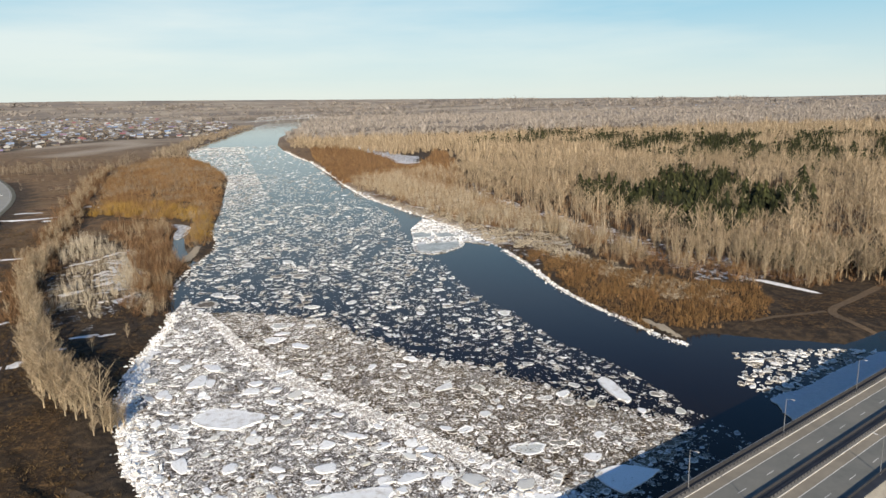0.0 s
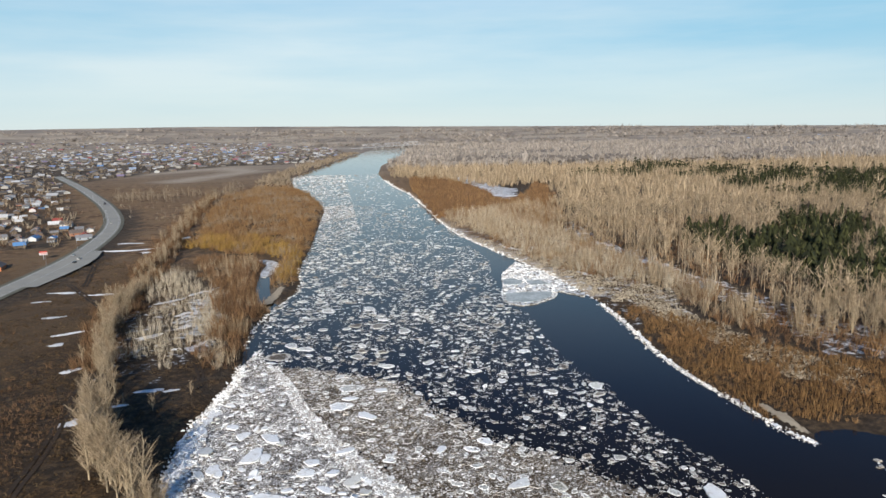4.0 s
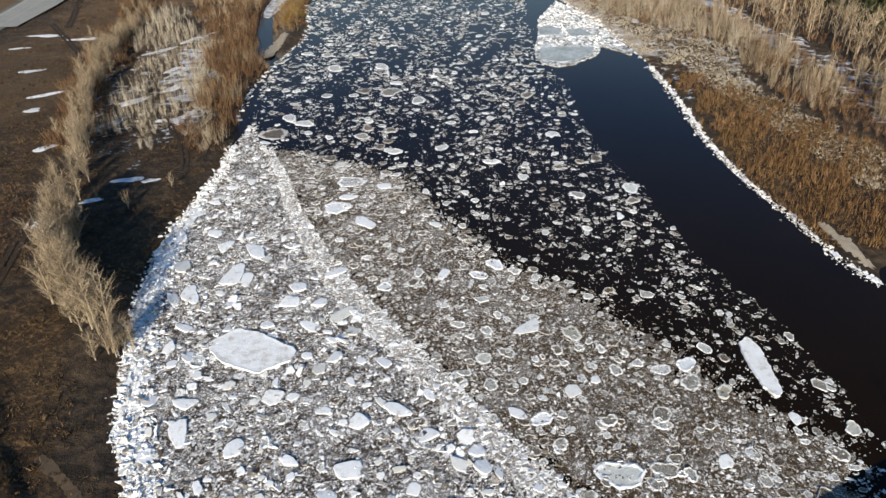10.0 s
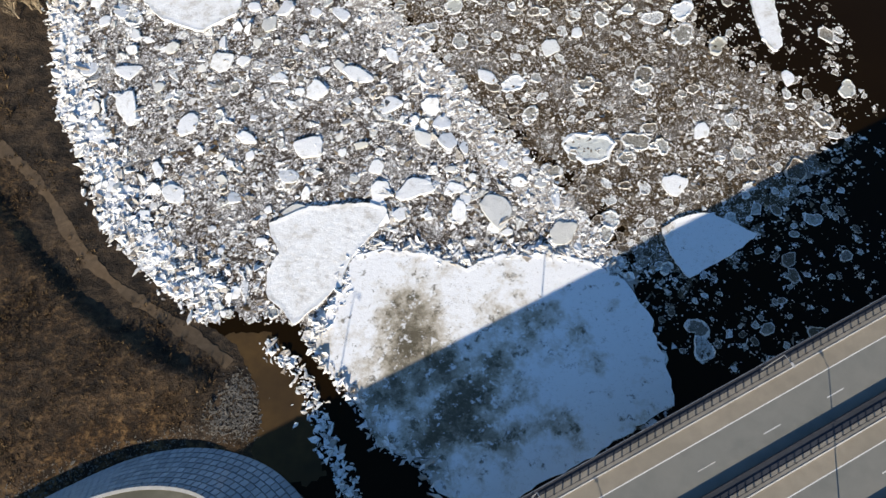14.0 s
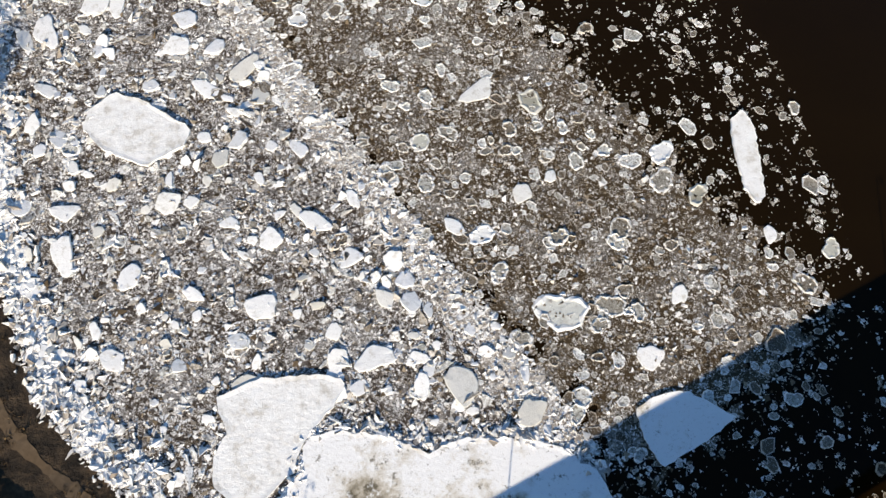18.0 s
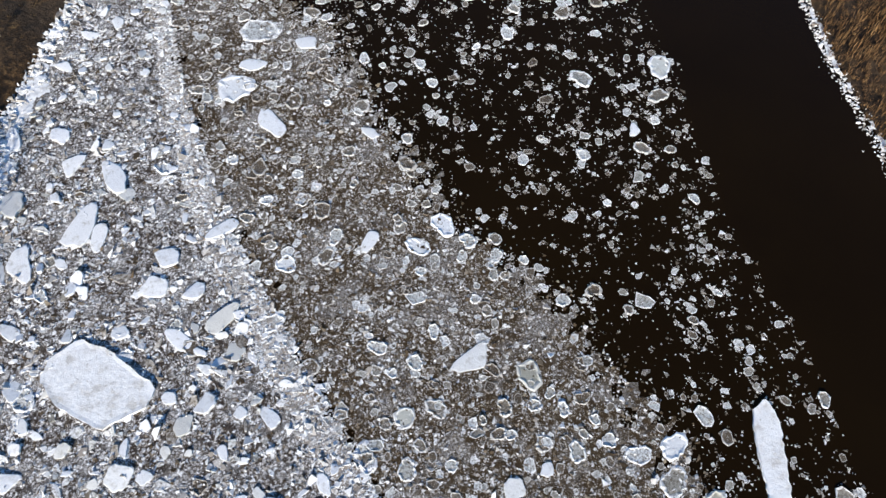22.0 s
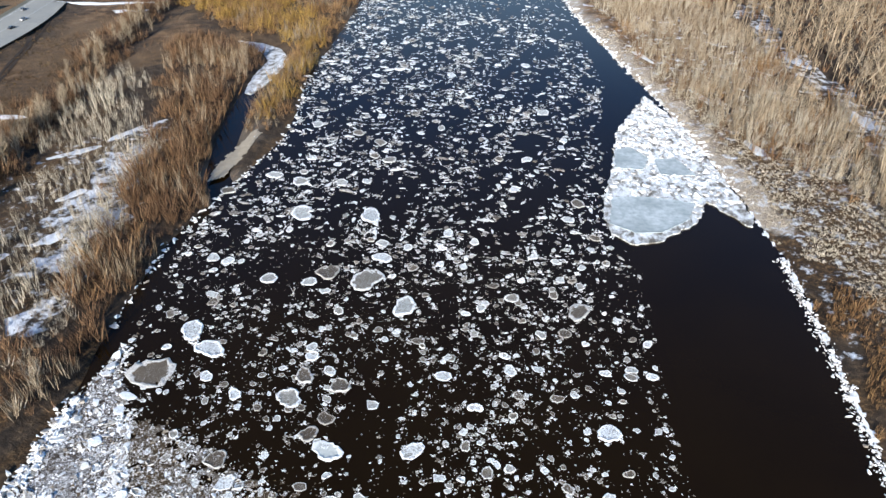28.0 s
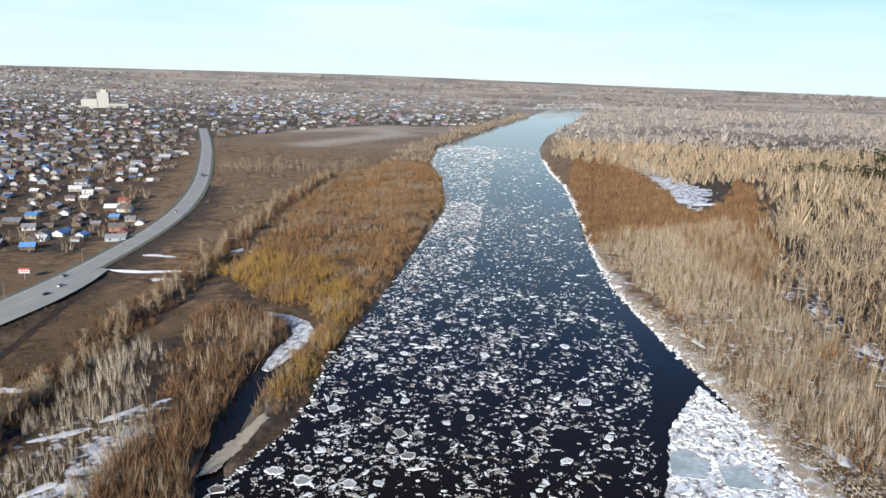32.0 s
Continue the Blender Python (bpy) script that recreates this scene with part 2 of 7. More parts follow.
def make_sheet():
    """A large flat sheet with snow, wet stains and cracks."""
    m = Nodes("sheet_ice", 0.6)
    # thawed and dirty about one spot, still white towards the river
    away_from = m.n.new("ShaderNodeVectorMath")
    away_from.operation = "DISTANCE"
    away_from.inputs[1].default_value = (29, 134, 0.4)
    m.l.new(m.place, away_from.inputs[0])
    dirt = m.math("ADD", m.noise(0.10, 10, 0.70), m.grey(away_from.outputs["Value"], 3, 30, 0.15, -0.10))
    c = m.ramp(dirt, (0.45, (0.90, 0.91, 0.92)), (0.51, (0.76, 0.74, 0.70)), (0.56, (0.56, 0.51, 0.43)), (0.62, (0.34, 0.30, 0.23)), (0.70, (0.13, 0.11, 0.075)))
    speck = m.noise(0.42, 12, 0.80)
    c = m.mix(m.grey(m.math("ADD", speck, m.grey(dirt, 0.42, 0.62, 0.0, 0.08)), 0.595, 0.64, 0, 0.85), c, (0.10, 0.085, 0.055))
    c = m.mix(m.grey(m.noise(1.5, 9, 0.76, (1, 1.8, 1)), 0.58, 0.64, 0, 0.6), c, (0.42, 0.39, 0.33))
    c = m.mix(m.grey(m.noise(0.7, 8, 0.72), 0.56, 0.62, 0, 0.8), c, (0.92, 0.93, 0.94))
    m.bump(m.noise(1.6, 7, 0.65), 0.45, 0.15)
    return m.done(c)


def make_white():
    """Wind-packed white ice, scuffed and slightly dirty."""
    m = Nodes("white_ice", 0.6)
    c = m.ramp(m.noise(0.35, 7, 0.65), (0.36, (0.66, 0.64, 0.60)), (0.46, (0.86, 0.86, 0.85)), (0.62, (0.93, 0.94, 0.94)))
    c = m.mix(m.grey(m.noise(0.9, 9, 0.78), 0.60, 0.68, 0, 0.7), c, (0.40, 0.37, 0.31))
    m.bump(m.noise(1.1, 8, 0.68), 0.5, 0.3)
    return m.done(c)


def make_slush(name, gap, white, *tones):
    """Fine brash between the floes: angular crumbs of ice in brown water."""
    m = Nodes(name, 0.6)
    bend = m.n.new("ShaderNodeTexNoise")
    bend.inputs["Scale"].default_value, bend.inputs["Detail"].default_value = 1.7, 4
    m.l.new(m.place, bend.inputs["Vector"])
    warp = m.n.new("ShaderNodeVectorMath")
    warp.operation = "MULTIPLY_ADD"
    warp.inputs[1].default_value = (0.55, 0.55, 0.55)
    m.l.new(bend.outputs["Color"], warp.inputs[0])
    m.l.new(m.place, warp.inputs[2])
    flat, m.place = m.place, warp.outputs["Vector"]

    def layer(scale):
        sep = m.n.new("ShaderNodeSeparateColor")
        m.l.new(m.cells(scale, "F1", "Color"), sep.inputs["Color"])
        return sep.outputs, m.cells(scale, "DISTANCE_TO_EDGE")

    big, big_edge = layer(1.8)
    small, small_edge = layer(4.6)
    m.place = flat
    a = m.mix(m.grey(big_edge, 0.05, 0.12), gap, m.ramp(big["Red"], *tones))
    b = m.mix(m.grey(small_edge, 0.06, 0.16), gap, m.ramp(small["Green"], *tones))
    c = m.mix(m.grey(big["Blue"], 0.42, 0.46), a, b)
    c = m.mix(m.grey(m.noise(0.5, 4, 0.62), 0.50, 0.55, 0, 0.9), c, gap)
    c = m.mix(m.grey(m.noise(1.3, 7, 0.72), 0.52, 0.57, 0, 0.92), c, gap)
    c = m.mix(m.grey(m.noise(1.1, 8, 0.74), 0.57, 0.61, 0, white), c, (0.88, 0.87, 0.86))
    c = m.mix(m.math("MULTIPLY", m.grey(m.noise(0.11, 4, 0.6), 0.50, 0.62, 0, white * 0.35), m.grey(m.noise(2.2, 6, 0.7), 0.40, 0.55)), c, (0.86, 0.85, 0.83))
    m.bump(m.math("ADD", m.math("MULTIPLY", small["Red"], 0.5), big["Green"]), 0.6, 0.15)
    return m.done(c)


def make_twigs(name, a, b, c2):
    m = Nodes(name, 0.9)
    dim = tuple(v * 0.45 for v in a)
    c = m.ramp(m.island(), (0.0, dim), (0.3, a), (0.65, b), (1.0, c2))
    c = m.mix(m.grey(m.noise(0.045, 5, 0.6), 0.40, 0.60, 0, 0.6), c, a)
    c = m.mix(m.grey(m.noise(0.22, 4, 0.6), 0.50, 0.66, 0, 0.6), c, dim)
    return m.done(c)


def make_deck(name, a, b, c2):
    m = Nodes(name, 0.85)
    along = m.noise(0.5, 5, 0.6)
    c = m.mix(m.grey(along, 0.35, 0.65), a, b)
    c = m.mix(m.grey(m.noise(0.07, 4), 0.42, 0.6, 0, 0.6), c, c2)
    c = m.mix(m.grey(m.noise(22, 4, 0.7), 0.5, 0.75, 0, 0.3), c, tuple(v * 0.5 for v in a))
    m.bump(m.noise(40, 3), 0.25, 0.01)
    return m.done(c)


M = {
    "ground": make_ground(), "water": make_water(), "floe": make_floe(), "floe_white": make_white_floe(), "pancake": make_floe("pancake_ice", True), "sheet": make_sheet(), "slush": make_slush("brash_slush", (0.052, 0.031, 0.010), 0.7, (0.0, (0.034, 0.020, 0.007)), (0.5, (0.085, 0.055, 0.026)), (0.75, (0.34, 0.29, 0.22)), (1.0, (0.84, 0.82, 0.78))),
    "jam_slush": make_slush("jam_slush", (0.040, 0.026, 0.016), 0.9, (0.0, (0.07, 0.05, 0.033)), (0.28, (0.32, 0.275, 0.23)), (0.5, (0.74, 0.72, 0.69)), (1.0, (0.92, 0.91, 0.90))),
    "ridge_slush": make_slush("ridge_slush", (0.26, 0.225, 0.19), 0.95, (0.0, (0.34, 0.30, 0.26)), (0.4, (0.72, 0.70, 0.67)), (1.0, (0.92, 0.92, 0.91))),
    "crumb_white": make_crumbs("white_ice_crumbs", (0.0, (0.26, 0.22, 0.18)), (0.25, (0.62, 0.60, 0.57)), (0.5, (0.86, 0.86, 0.85)), (1.0, (0.93, 0.93, 0.93))),
    "crumb_grey": make_crumbs("grey_ice_crumbs", (0.0, (0.09, 0.066, 0.042)), (0.35, (0.36, 0.33, 0.29)), (0.65, (0.72, 0.71, 0.70)), (1.0, (0.92, 0.92, 0.92))),
    "crumb_dirty": make_crumbs("dirty_ice_crumbs", (0.0, (0.045, 0.028, 0.012)), (0.5, (0.12, 0.083, 0.046)), (0.8, (0.36, 0.30, 0.22)), (1.0, (0.85, 0.83, 0.80))),
    "pool": make_deck("wet_grey_ice", (0.36, 0.41, 0.41), (0.6, 0.64, 0.64), (0.27, 0.31, 0.31)),
    "asphalt": make_deck("asphalt_grey", (0.16, 0.162, 0.147), (0.19, 0.19, 0.172), (0.22, 0.212, 0.188)),
    "road": make_deck("road_dusty", (0.28, 0.275, 0.25), (0.33, 0.32, 0.285), (0.37, 0.35, 0.30)),
    "shoulder": make_deck("deck_shoulder", (0.26, 0.225, 0.175), (0.31, 0.27, 0.21), (0.215, 0.19, 0.15)),
    "gravel": make_deck("gravel_top", (0.125, 0.12, 0.088), (0.17, 0.16, 0.12), (0.09, 0.085, 0.062)),
    # blue-black of the shade between the decks; the edge beam shares it
    "median": make_deck("median_shade", (0.028, 0.034, 0.048), (0.04, 0.047, 0.062), (0.022, 0.027, 0.038)),
    "footway": make_deck("footway_slabs", (0.20, 0.188, 0.165), (0.26, 0.24, 0.21), (0.15, 0.143, 0.125)),
    "dark_steel": worn("dark_steel", (0.05, 0.05, 0.055), (0.09, 0.09, 0.095), 2.0, 0.5, 0.3, bump=0.1),
    "silt": make_deck("silty_shallows", (0.075, 0.042, 0.012), (0.055, 0.03, 0.009), (0.03, 0.017, 0.006)),
    "concrete": worn("concrete", (0.34, 0.33, 0.31), (0.45, 0.44, 0.41), 0.7, 0.85),
    "kerb": worn("pale_kerb", (0.55, 0.54, 0.50), (0.68, 0.67, 0.63), 0.9, 0.8),
    "paving": worn("paving_block", (0.38, 0.40, 0.42), (0.48, 0.50, 0.51), 1.2, 0.8),
    "steel": worn("galvanised_steel", (0.36, 0.37, 0.38), (0.5, 0.51, 0.52), 1.5, 0.45, 0.7, bump=0.1),
    "dark": worn("dark_gap", (0.03, 0.03, 0.032), (0.05, 0.05, 0.05), 2.0, 0.8),
    "line": worn("road_paint", (0.62, 0.62, 0.60), (0.74, 0.74, 0.72), 3.0, 0.7),
    "ice_white": make_white(),
    "snow": worn("old_snow", (0.70, 0.72, 0.75), (0.84, 0.86, 0.88), 0.8, 0.7),
    "sand": worn("river_sand", (0.40, 0.34, 0.25), (0.50, 0.43, 0.33), 0.5, 0.95),
    "track": worn("track_mud", (0.03, 0.02, 0.013), (0.055, 0.037, 0.023), 0.6, 0.9),
    "earth": worn("bare_earth", (0.10, 0.068, 0.04), (0.17, 0.12, 0.075), 0.7, 0.95),
    "bark": worn("pale_bark", (0.34, 0.27, 0.18), (0.46, 0.38, 0.26), 2.0, 0.9),
    "poplar": make_twigs("poplar_twigs", (0.26, 0.195, 0.125), (0.42, 0.322, 0.212), (0.57, 0.46, 0.325))
    # twigs for the distance, haze put into their colour
    , "hazed_twigs": make_twigs("hazed_twigs", (0.25, 0.22, 0.195), (0.34, 0.30, 0.265), (0.44, 0.39, 0.34)),
    "grey_twigs": make_twigs("grey_twigs", (0.22, 0.17, 0.12), (0.31, 0.245, 0.17), (0.40, 0.33, 0.24)),
    "willow": make_twigs("willow_twigs", (0.18, 0.098, 0.044), (0.29, 0.168, 0.073), (0.41, 0.26, 0.125)),
    "pale_twigs": make_twigs("pale_twigs", (0.38, 0.32, 0.235), (0.50, 0.43, 0.33), (0.62, 0.55, 0.44)),
    "yellow": make_twigs("yellow_willow_twigs", (0.28, 0.16, 0.04), (0.38, 0.24, 0.06), (0.46, 0.31, 0.09)),
    "redbrown": make_twigs("redbrown_twigs", (0.125, 0.066, 0.032), (0.21, 0.12, 0.06), (0.33, 0.215, 0.12)),
    "grass": make_twigs("grass_blades", (0.048, 0.028, 0.012), (0.105, 0.064, 0.027), (0.22, 0.15, 0.075)),
    "reed": make_twigs("reed_stalks", (0.14, 0.076, 0.03), (0.225, 0.128, 0.05), (0.32, 0.198, 0.09)),
    "pine": make_twigs("pine_needles", (0.018, 0.022, 0.007), (0.038, 0.042, 0.013), (0.072, 0.072, 0.024)),
    "white_metal": worn("white_painted_steel", (0.5, 0.5, 0.5), (0.62, 0.62, 0.62), 0.5, 0.6),
    "glass": worn("window_glass", (0.03, 0.04, 0.05), (0.06, 0.07, 0.08), 1.0, 0.15),
    "tyre": worn("tyre_rubber", (0.02, 0.02, 0.02), (0.03, 0.03, 0.03), 4.0, 0.9),
}

# ---- mesh helpers ----
rng = np.random.default_rng(11)


def fast_mesh(name, verts, tris, mat, rim=None, soil_shade=None, smooth=False):
    """A mesh from arrays of places and triangles."""
    verts, tris = np.asarray(verts, np.float32), np.asarray(tris, np.int32)
    me = bpy.data.meshes.new(name)
    me.vertices.add(len(verts))
    me.vertices.foreach_set("co", verts.ravel())
    me.loops.add(tris.size)
    me.loops.foreach_set("vertex_index", tris.ravel())
    me.polygons.add(len(tris))
    me.polygons.foreach_set("loop_start", np.arange(0, tris.size, 3, dtype=np.int32))
    me.polygons.foreach_set("loop_total", np.full(len(tris), 3, np.int32))
    me.polygons.foreach_set("use_smooth", np.full(len(tris), smooth))
    me.materials.append(mat)
    for key, data in (("rim", rim), ("soil_shade", soil_shade)):
        if data is not None:
            data = np.asarray(data, np.float32)
            rgba = np.ones((len(verts), 4), np.float32)
            if data.ndim == 1:
                rgba[:, :3] = data[:, None]
            else:
                rgba[:, :3] = data
            me.color_attributes.new(key, "FLOAT_COLOR", "POINT").data.foreach_set("color", rgba.ravel())
    me.update()
    me.validate()
    return me


def part(name, shape, mat, parent=None, label="", at=None):
    """Links a mesh or a bmesh as one object, under a thing or a part."""
    if isinstance(shape, bmesh.types.BMesh):
        me = bpy.data.meshes.new(name)
        shape.to_mesh(me)
        shape.free()
        me.materials.append(mat)
        shape = me
    ob = new(name, shape)
    if parent is not None:
        ob.parent = parent
    if at is not None:
        ob.matrix_basis = at
    return tagged(ob, label) if label else ob


def thing(name, label, category, group="", kind="", at=None, data=None):
    ob = new(name, data)
    if at is not None:
        ob.matrix_basis = at
    return tagged(ob, label, category, group, kind)


def box(bm, lo, hi, m=None):
    """Adds a box between two corners."""
    c, s = [(a + b) / 2 for a, b in zip(lo, hi)], [b - a for a, b in zip(lo, hi)]
    mat = Matrix.Translation(c) @ Matrix.Diagonal((*s, 1))
    bmesh.ops.create_cube(bm, size=1, matrix=(m @ mat) if m else mat)
    return bm


def tube(bm, a, b, ra, rb, n=6):
    """Adds a tapered round bar from a to b."""
    a, b = Vector(a), Vector(b)
    turn = (b - a).to_track_quat("Z", "Y").to_matrix().to_4x4()
    bmesh.ops.create_cone(bm, cap_ends=True, segments=n, radius1=ra, radius2=rb, depth=(b - a).length,
                          matrix=Matrix.Translation((a + b) / 2) @ turn)
    return bm


def scatter(base, faces, places, size, turn, rim=None, tilt=None):
    """Copies of one small shape, joined: places (n, 3), size (n, 3), turn (n)."""
    n, k = len(places), len(base)
    c, s = np.cos(turn)[:, None], np.sin(turn)[:, None]
    p = base[None] * size[:, None, :]
    if tilt is not None:
        p[:, :, 2] += p[:, :, 0] * tilt[:, None]
    x, y = p[:, :, 0] * c - p[:, :, 1] * s, p[:, :, 0] * s + p[:, :, 1] * c
    v = np.stack([x, y, p[:, :, 2]], -1) + places[:, None, :]
    f = faces[None] + (np.arange(n) * k)[:, None, None]
    return v.reshape(-1, 3), f.reshape(-1, 3), None if rim is None else np.tile(rim, n)


def joined(sets):
    """Several (verts, tris, rim) as one."""
    v, f, r, base = [], [], [], 0
    for a, b, c in sets:
        v.append(a), f.append(b + base)
        if c is not None:
            r.append(c)
        base += len(a)
    return np.concatenate(v), np.concatenate(f), np.concatenate(r) if r else None


def inside(poly, x, y):
    """Which places lie in a closed outline."""
    p = np.asarray(poly, float)
    hit = np.zeros(np.shape(x), bool)
    for (ax, ay), (bx, by) in zip(p, np.roll(p, -1, 0)):
        cross = (ay > y) != (by > y)
        if ay != by:
            hit ^= cross & (x < (bx - ax) * (y - ay) / (by - ay) + ax)
    return hit


def away(line, x, y, closed=False):
    """Distance to a line of points."""
    p = np.asarray(line, float)
    q = np.roll(p, -1, 0) if closed else p[1:]
    best = np.full(np.shape(x), 1e9)
    for (ax, ay), (bx, by) in zip(p, q):
        dx, dy = bx - ax, by - ay
        t = np.clip(((x - ax) * dx + (y - ay) * dy) / (dx * dx + dy * dy + 1e-9), 0, 1)
        best = np.minimum(best, np.hypot(x - ax - t * dx, y - ay - t * dy))
    return best


def wobble(x, y, s, seed=0.0):
    """Smooth uneven values of about -1 to 1."""
    a = np.sin(x / s + 1.7 * np.sin(y / s * 0.8 + seed) + seed) * np.cos(y / s * 1.1 + 1.3 * np.sin(x / s * 0.7 - seed))
    b = np.sin(x / s * 2.3 - y / s * 1.9 + 3 * seed) * 0.45
    return a * 0.75 + b


# ---- plan ----
LEFT = [(70, -700), (62, 0), (34, 84), (14, 108), (4, 118), (-3, 123), (-2, 128), (-3, 135), (-7, 142), (-14, 147), (-25, 156), (-36, 167),
        (-44, 184), (-50, 194), (-57, 220), (-63, 246), (-65, 275), (-63, 303), (-60, 325), (-61, 350), (-65, 376), (-68, 420), (-62, 458),
        (-55, 500), (-57, 525), (-65, 575), (-66, 650), (-73, 790), (-81, 940), (-95, 1020), (-125, 1160), (-165, 1290), (-205, 1510),
        (-190, 1800), (-170, 2100), (-125, 2650), (-100, 3000), (-60, 3700)]
RIGHT = [(262, -700), (258, 0), (265, 150), (242, 215), (235, 243), (207, 232), (196, 239), (178, 249), (164, 258), (153, 257), (149, 248),
         (143, 262), (140, 285), (134, 312), (131, 345), (132, 395), (131, 440), (126, 475), (119, 510), (109, 560), (98, 600), (88, 640),
         (70, 710), (57, 810), (47, 950), (28, 1140), (5, 1270), (-15, 1430), (-30, 1600), (-30, 1900), (0, 2200), (55, 2900), (100, 3700)]
RIVER = LEFT + RIGHT[::-1]
CREEK = [(-125, 617), (-108, 614), (-94, 606), (-86, 592), (-86, 570), (-85, 545), (-81, 515), (-76, 490), (-70, 466), (-60, 448)]
ROAD = [(-30, 75), (-130, 60), (-200, 120), (-232, 260), (-246, 400), (-247, 500), (-250, 590), (-256, 650), (-269, 720), (-286, 795),
        (-318, 890), (-378, 1025), (-450, 1165), (-555, 1365), (-740, 1690)]
# pale sand spit at the mouth of the side inlet
SPIT = [(144, 284), (147.5, 281), (150.5, 268), (151.5, 256), (149.5, 250.5), (147, 257), (145, 270)]
BX, BY = math.cos(radians(26.3)), math.sin(radians(26.3))
EDGE = (65.0, 125.2)
DECK = 12.5
# abutment cone: kerb line at its top and foot of the slope; edge of the grassy terrace beside the track
TOP_Z = 3.4
TOE = [(-78, 96), (-47, 111.5), (-29, 120.6), (-20, 123.6), (-9.7, 124.3), (0.4, 121), (6, 116), (10.6, 110.6), (16, 100)]
TERRACE = [(-85, 216), (-73, 190), (-58, 172.5), (-47.5, 160.5), (-37.5, 150.5), (-27.5, 143.5), (-18, 139), (-12, 135), (-10, 130), (-20, 126), (-30, 123), (-50, 113.5), (-80, 97), (-100, 84), (-190, 80), (-190, 216)]


def bridge(u, v):
    """A place on the road bridge: u along it, v across, from its upstream edge."""
    return EDGE[0] + u * BX + v * BY, EDGE[1] + u * BY - v * BX


# the poplars' shadow band, put in as a dip with darkened ground
SHADE_DITCH = [(-150, 470), (-165, 545), (-174, 633), (-183, 742), (-193, 855), (-235, 1100)]


def height(x, y):
    """The ground's height."""
    d = away(RIVER, x, y, True)
    d = np.where(inside(RIVER, x, y), -d, d)
    left = x < 40
    d = d + wobble(x, y, 7.0, 2.0) * np.clip(np.abs(d) / 6 + 0.2, 0, 1) * 1.2
    top = np.where(left, 2.4, 1.6) + wobble(x, y, 60, 1.0) * 0.6 + wobble(x, y, 14, 4.0) * 0.35 + wobble(x, y, 4.5, 2.0) * 0.16
    slope = np.where(left, 0.30, 0.17)
    z = np.where(d < 0, np.maximum(d * 0.35, -2.5), np.minimum(d * slope, top))
    c = away(CREEK, x, y)
    z = np.where(d > 0, np.maximum(z - 2.6 * np.clip(1.5 - away(SHADE_DITCH, x, y) / 7, 0, 1), np.minimum(z, 0.25)), z)
    z = np.where(c < 14, np.minimum(z, np.clip((c - 4.5) * 0.35, -1.2, 9)), z)
    near = left & (y > 96) & (y < 235) & (x > -175)
    step = away(TERRACE, x, y, True) * np.where(inside(TERRACE, x, y), 1, -1)
    shelf = np.minimum(d * 0.14, 0.75 + 0.2 * wobble(x, y, 5, 1.0))
    bench = shelf + np.clip((step + 0.8) / 2.2, 0, 1) * 1.6
    mix = np.clip((232 - y) / 20, 0, 1)
    z = np.where(near & (d > 0), bench * mix + z * (1 - mix), z)
    toe = away(TOE, x, y)
    z = np.where(near & (toe < 14), np.minimum(z, 0.3 + 0.16 * np.maximum(toe - 0.5, 0)), z)
    r = away(ROAD, x, y)
    z = np.where(y > 100, np.maximum(z, np.clip(3.6 - np.maximum(r - 11.5, 0) * 0.45, -9, 3.6)), z)
    far = np.hypot(x, y - 150)
    return z + np.clip(84 - 0.0150 * x, 34, 104) * (np.clip(far - 3500, 0, 1300) / 1300) ** 1.25


def steps(*spans):
    """Grid lines: spans of (from, to, step)."""
    return np.concatenate([np.arange(a, b, s) for a, b, s in spans])


REEDS = [(131, 312), (138, 284), (143, 264), (175, 262), (205, 270), (222, 310), (186, 345), (168, 388), (150, 418), (137, 428), (137, 390), (135, 345)]


def road_x(y):
    """Where the road runs at a given y."""
    p = np.asarray([q for q in ROAD if q[1] > 250])
    return np.interp(y, p[:, 1], p[:, 0])


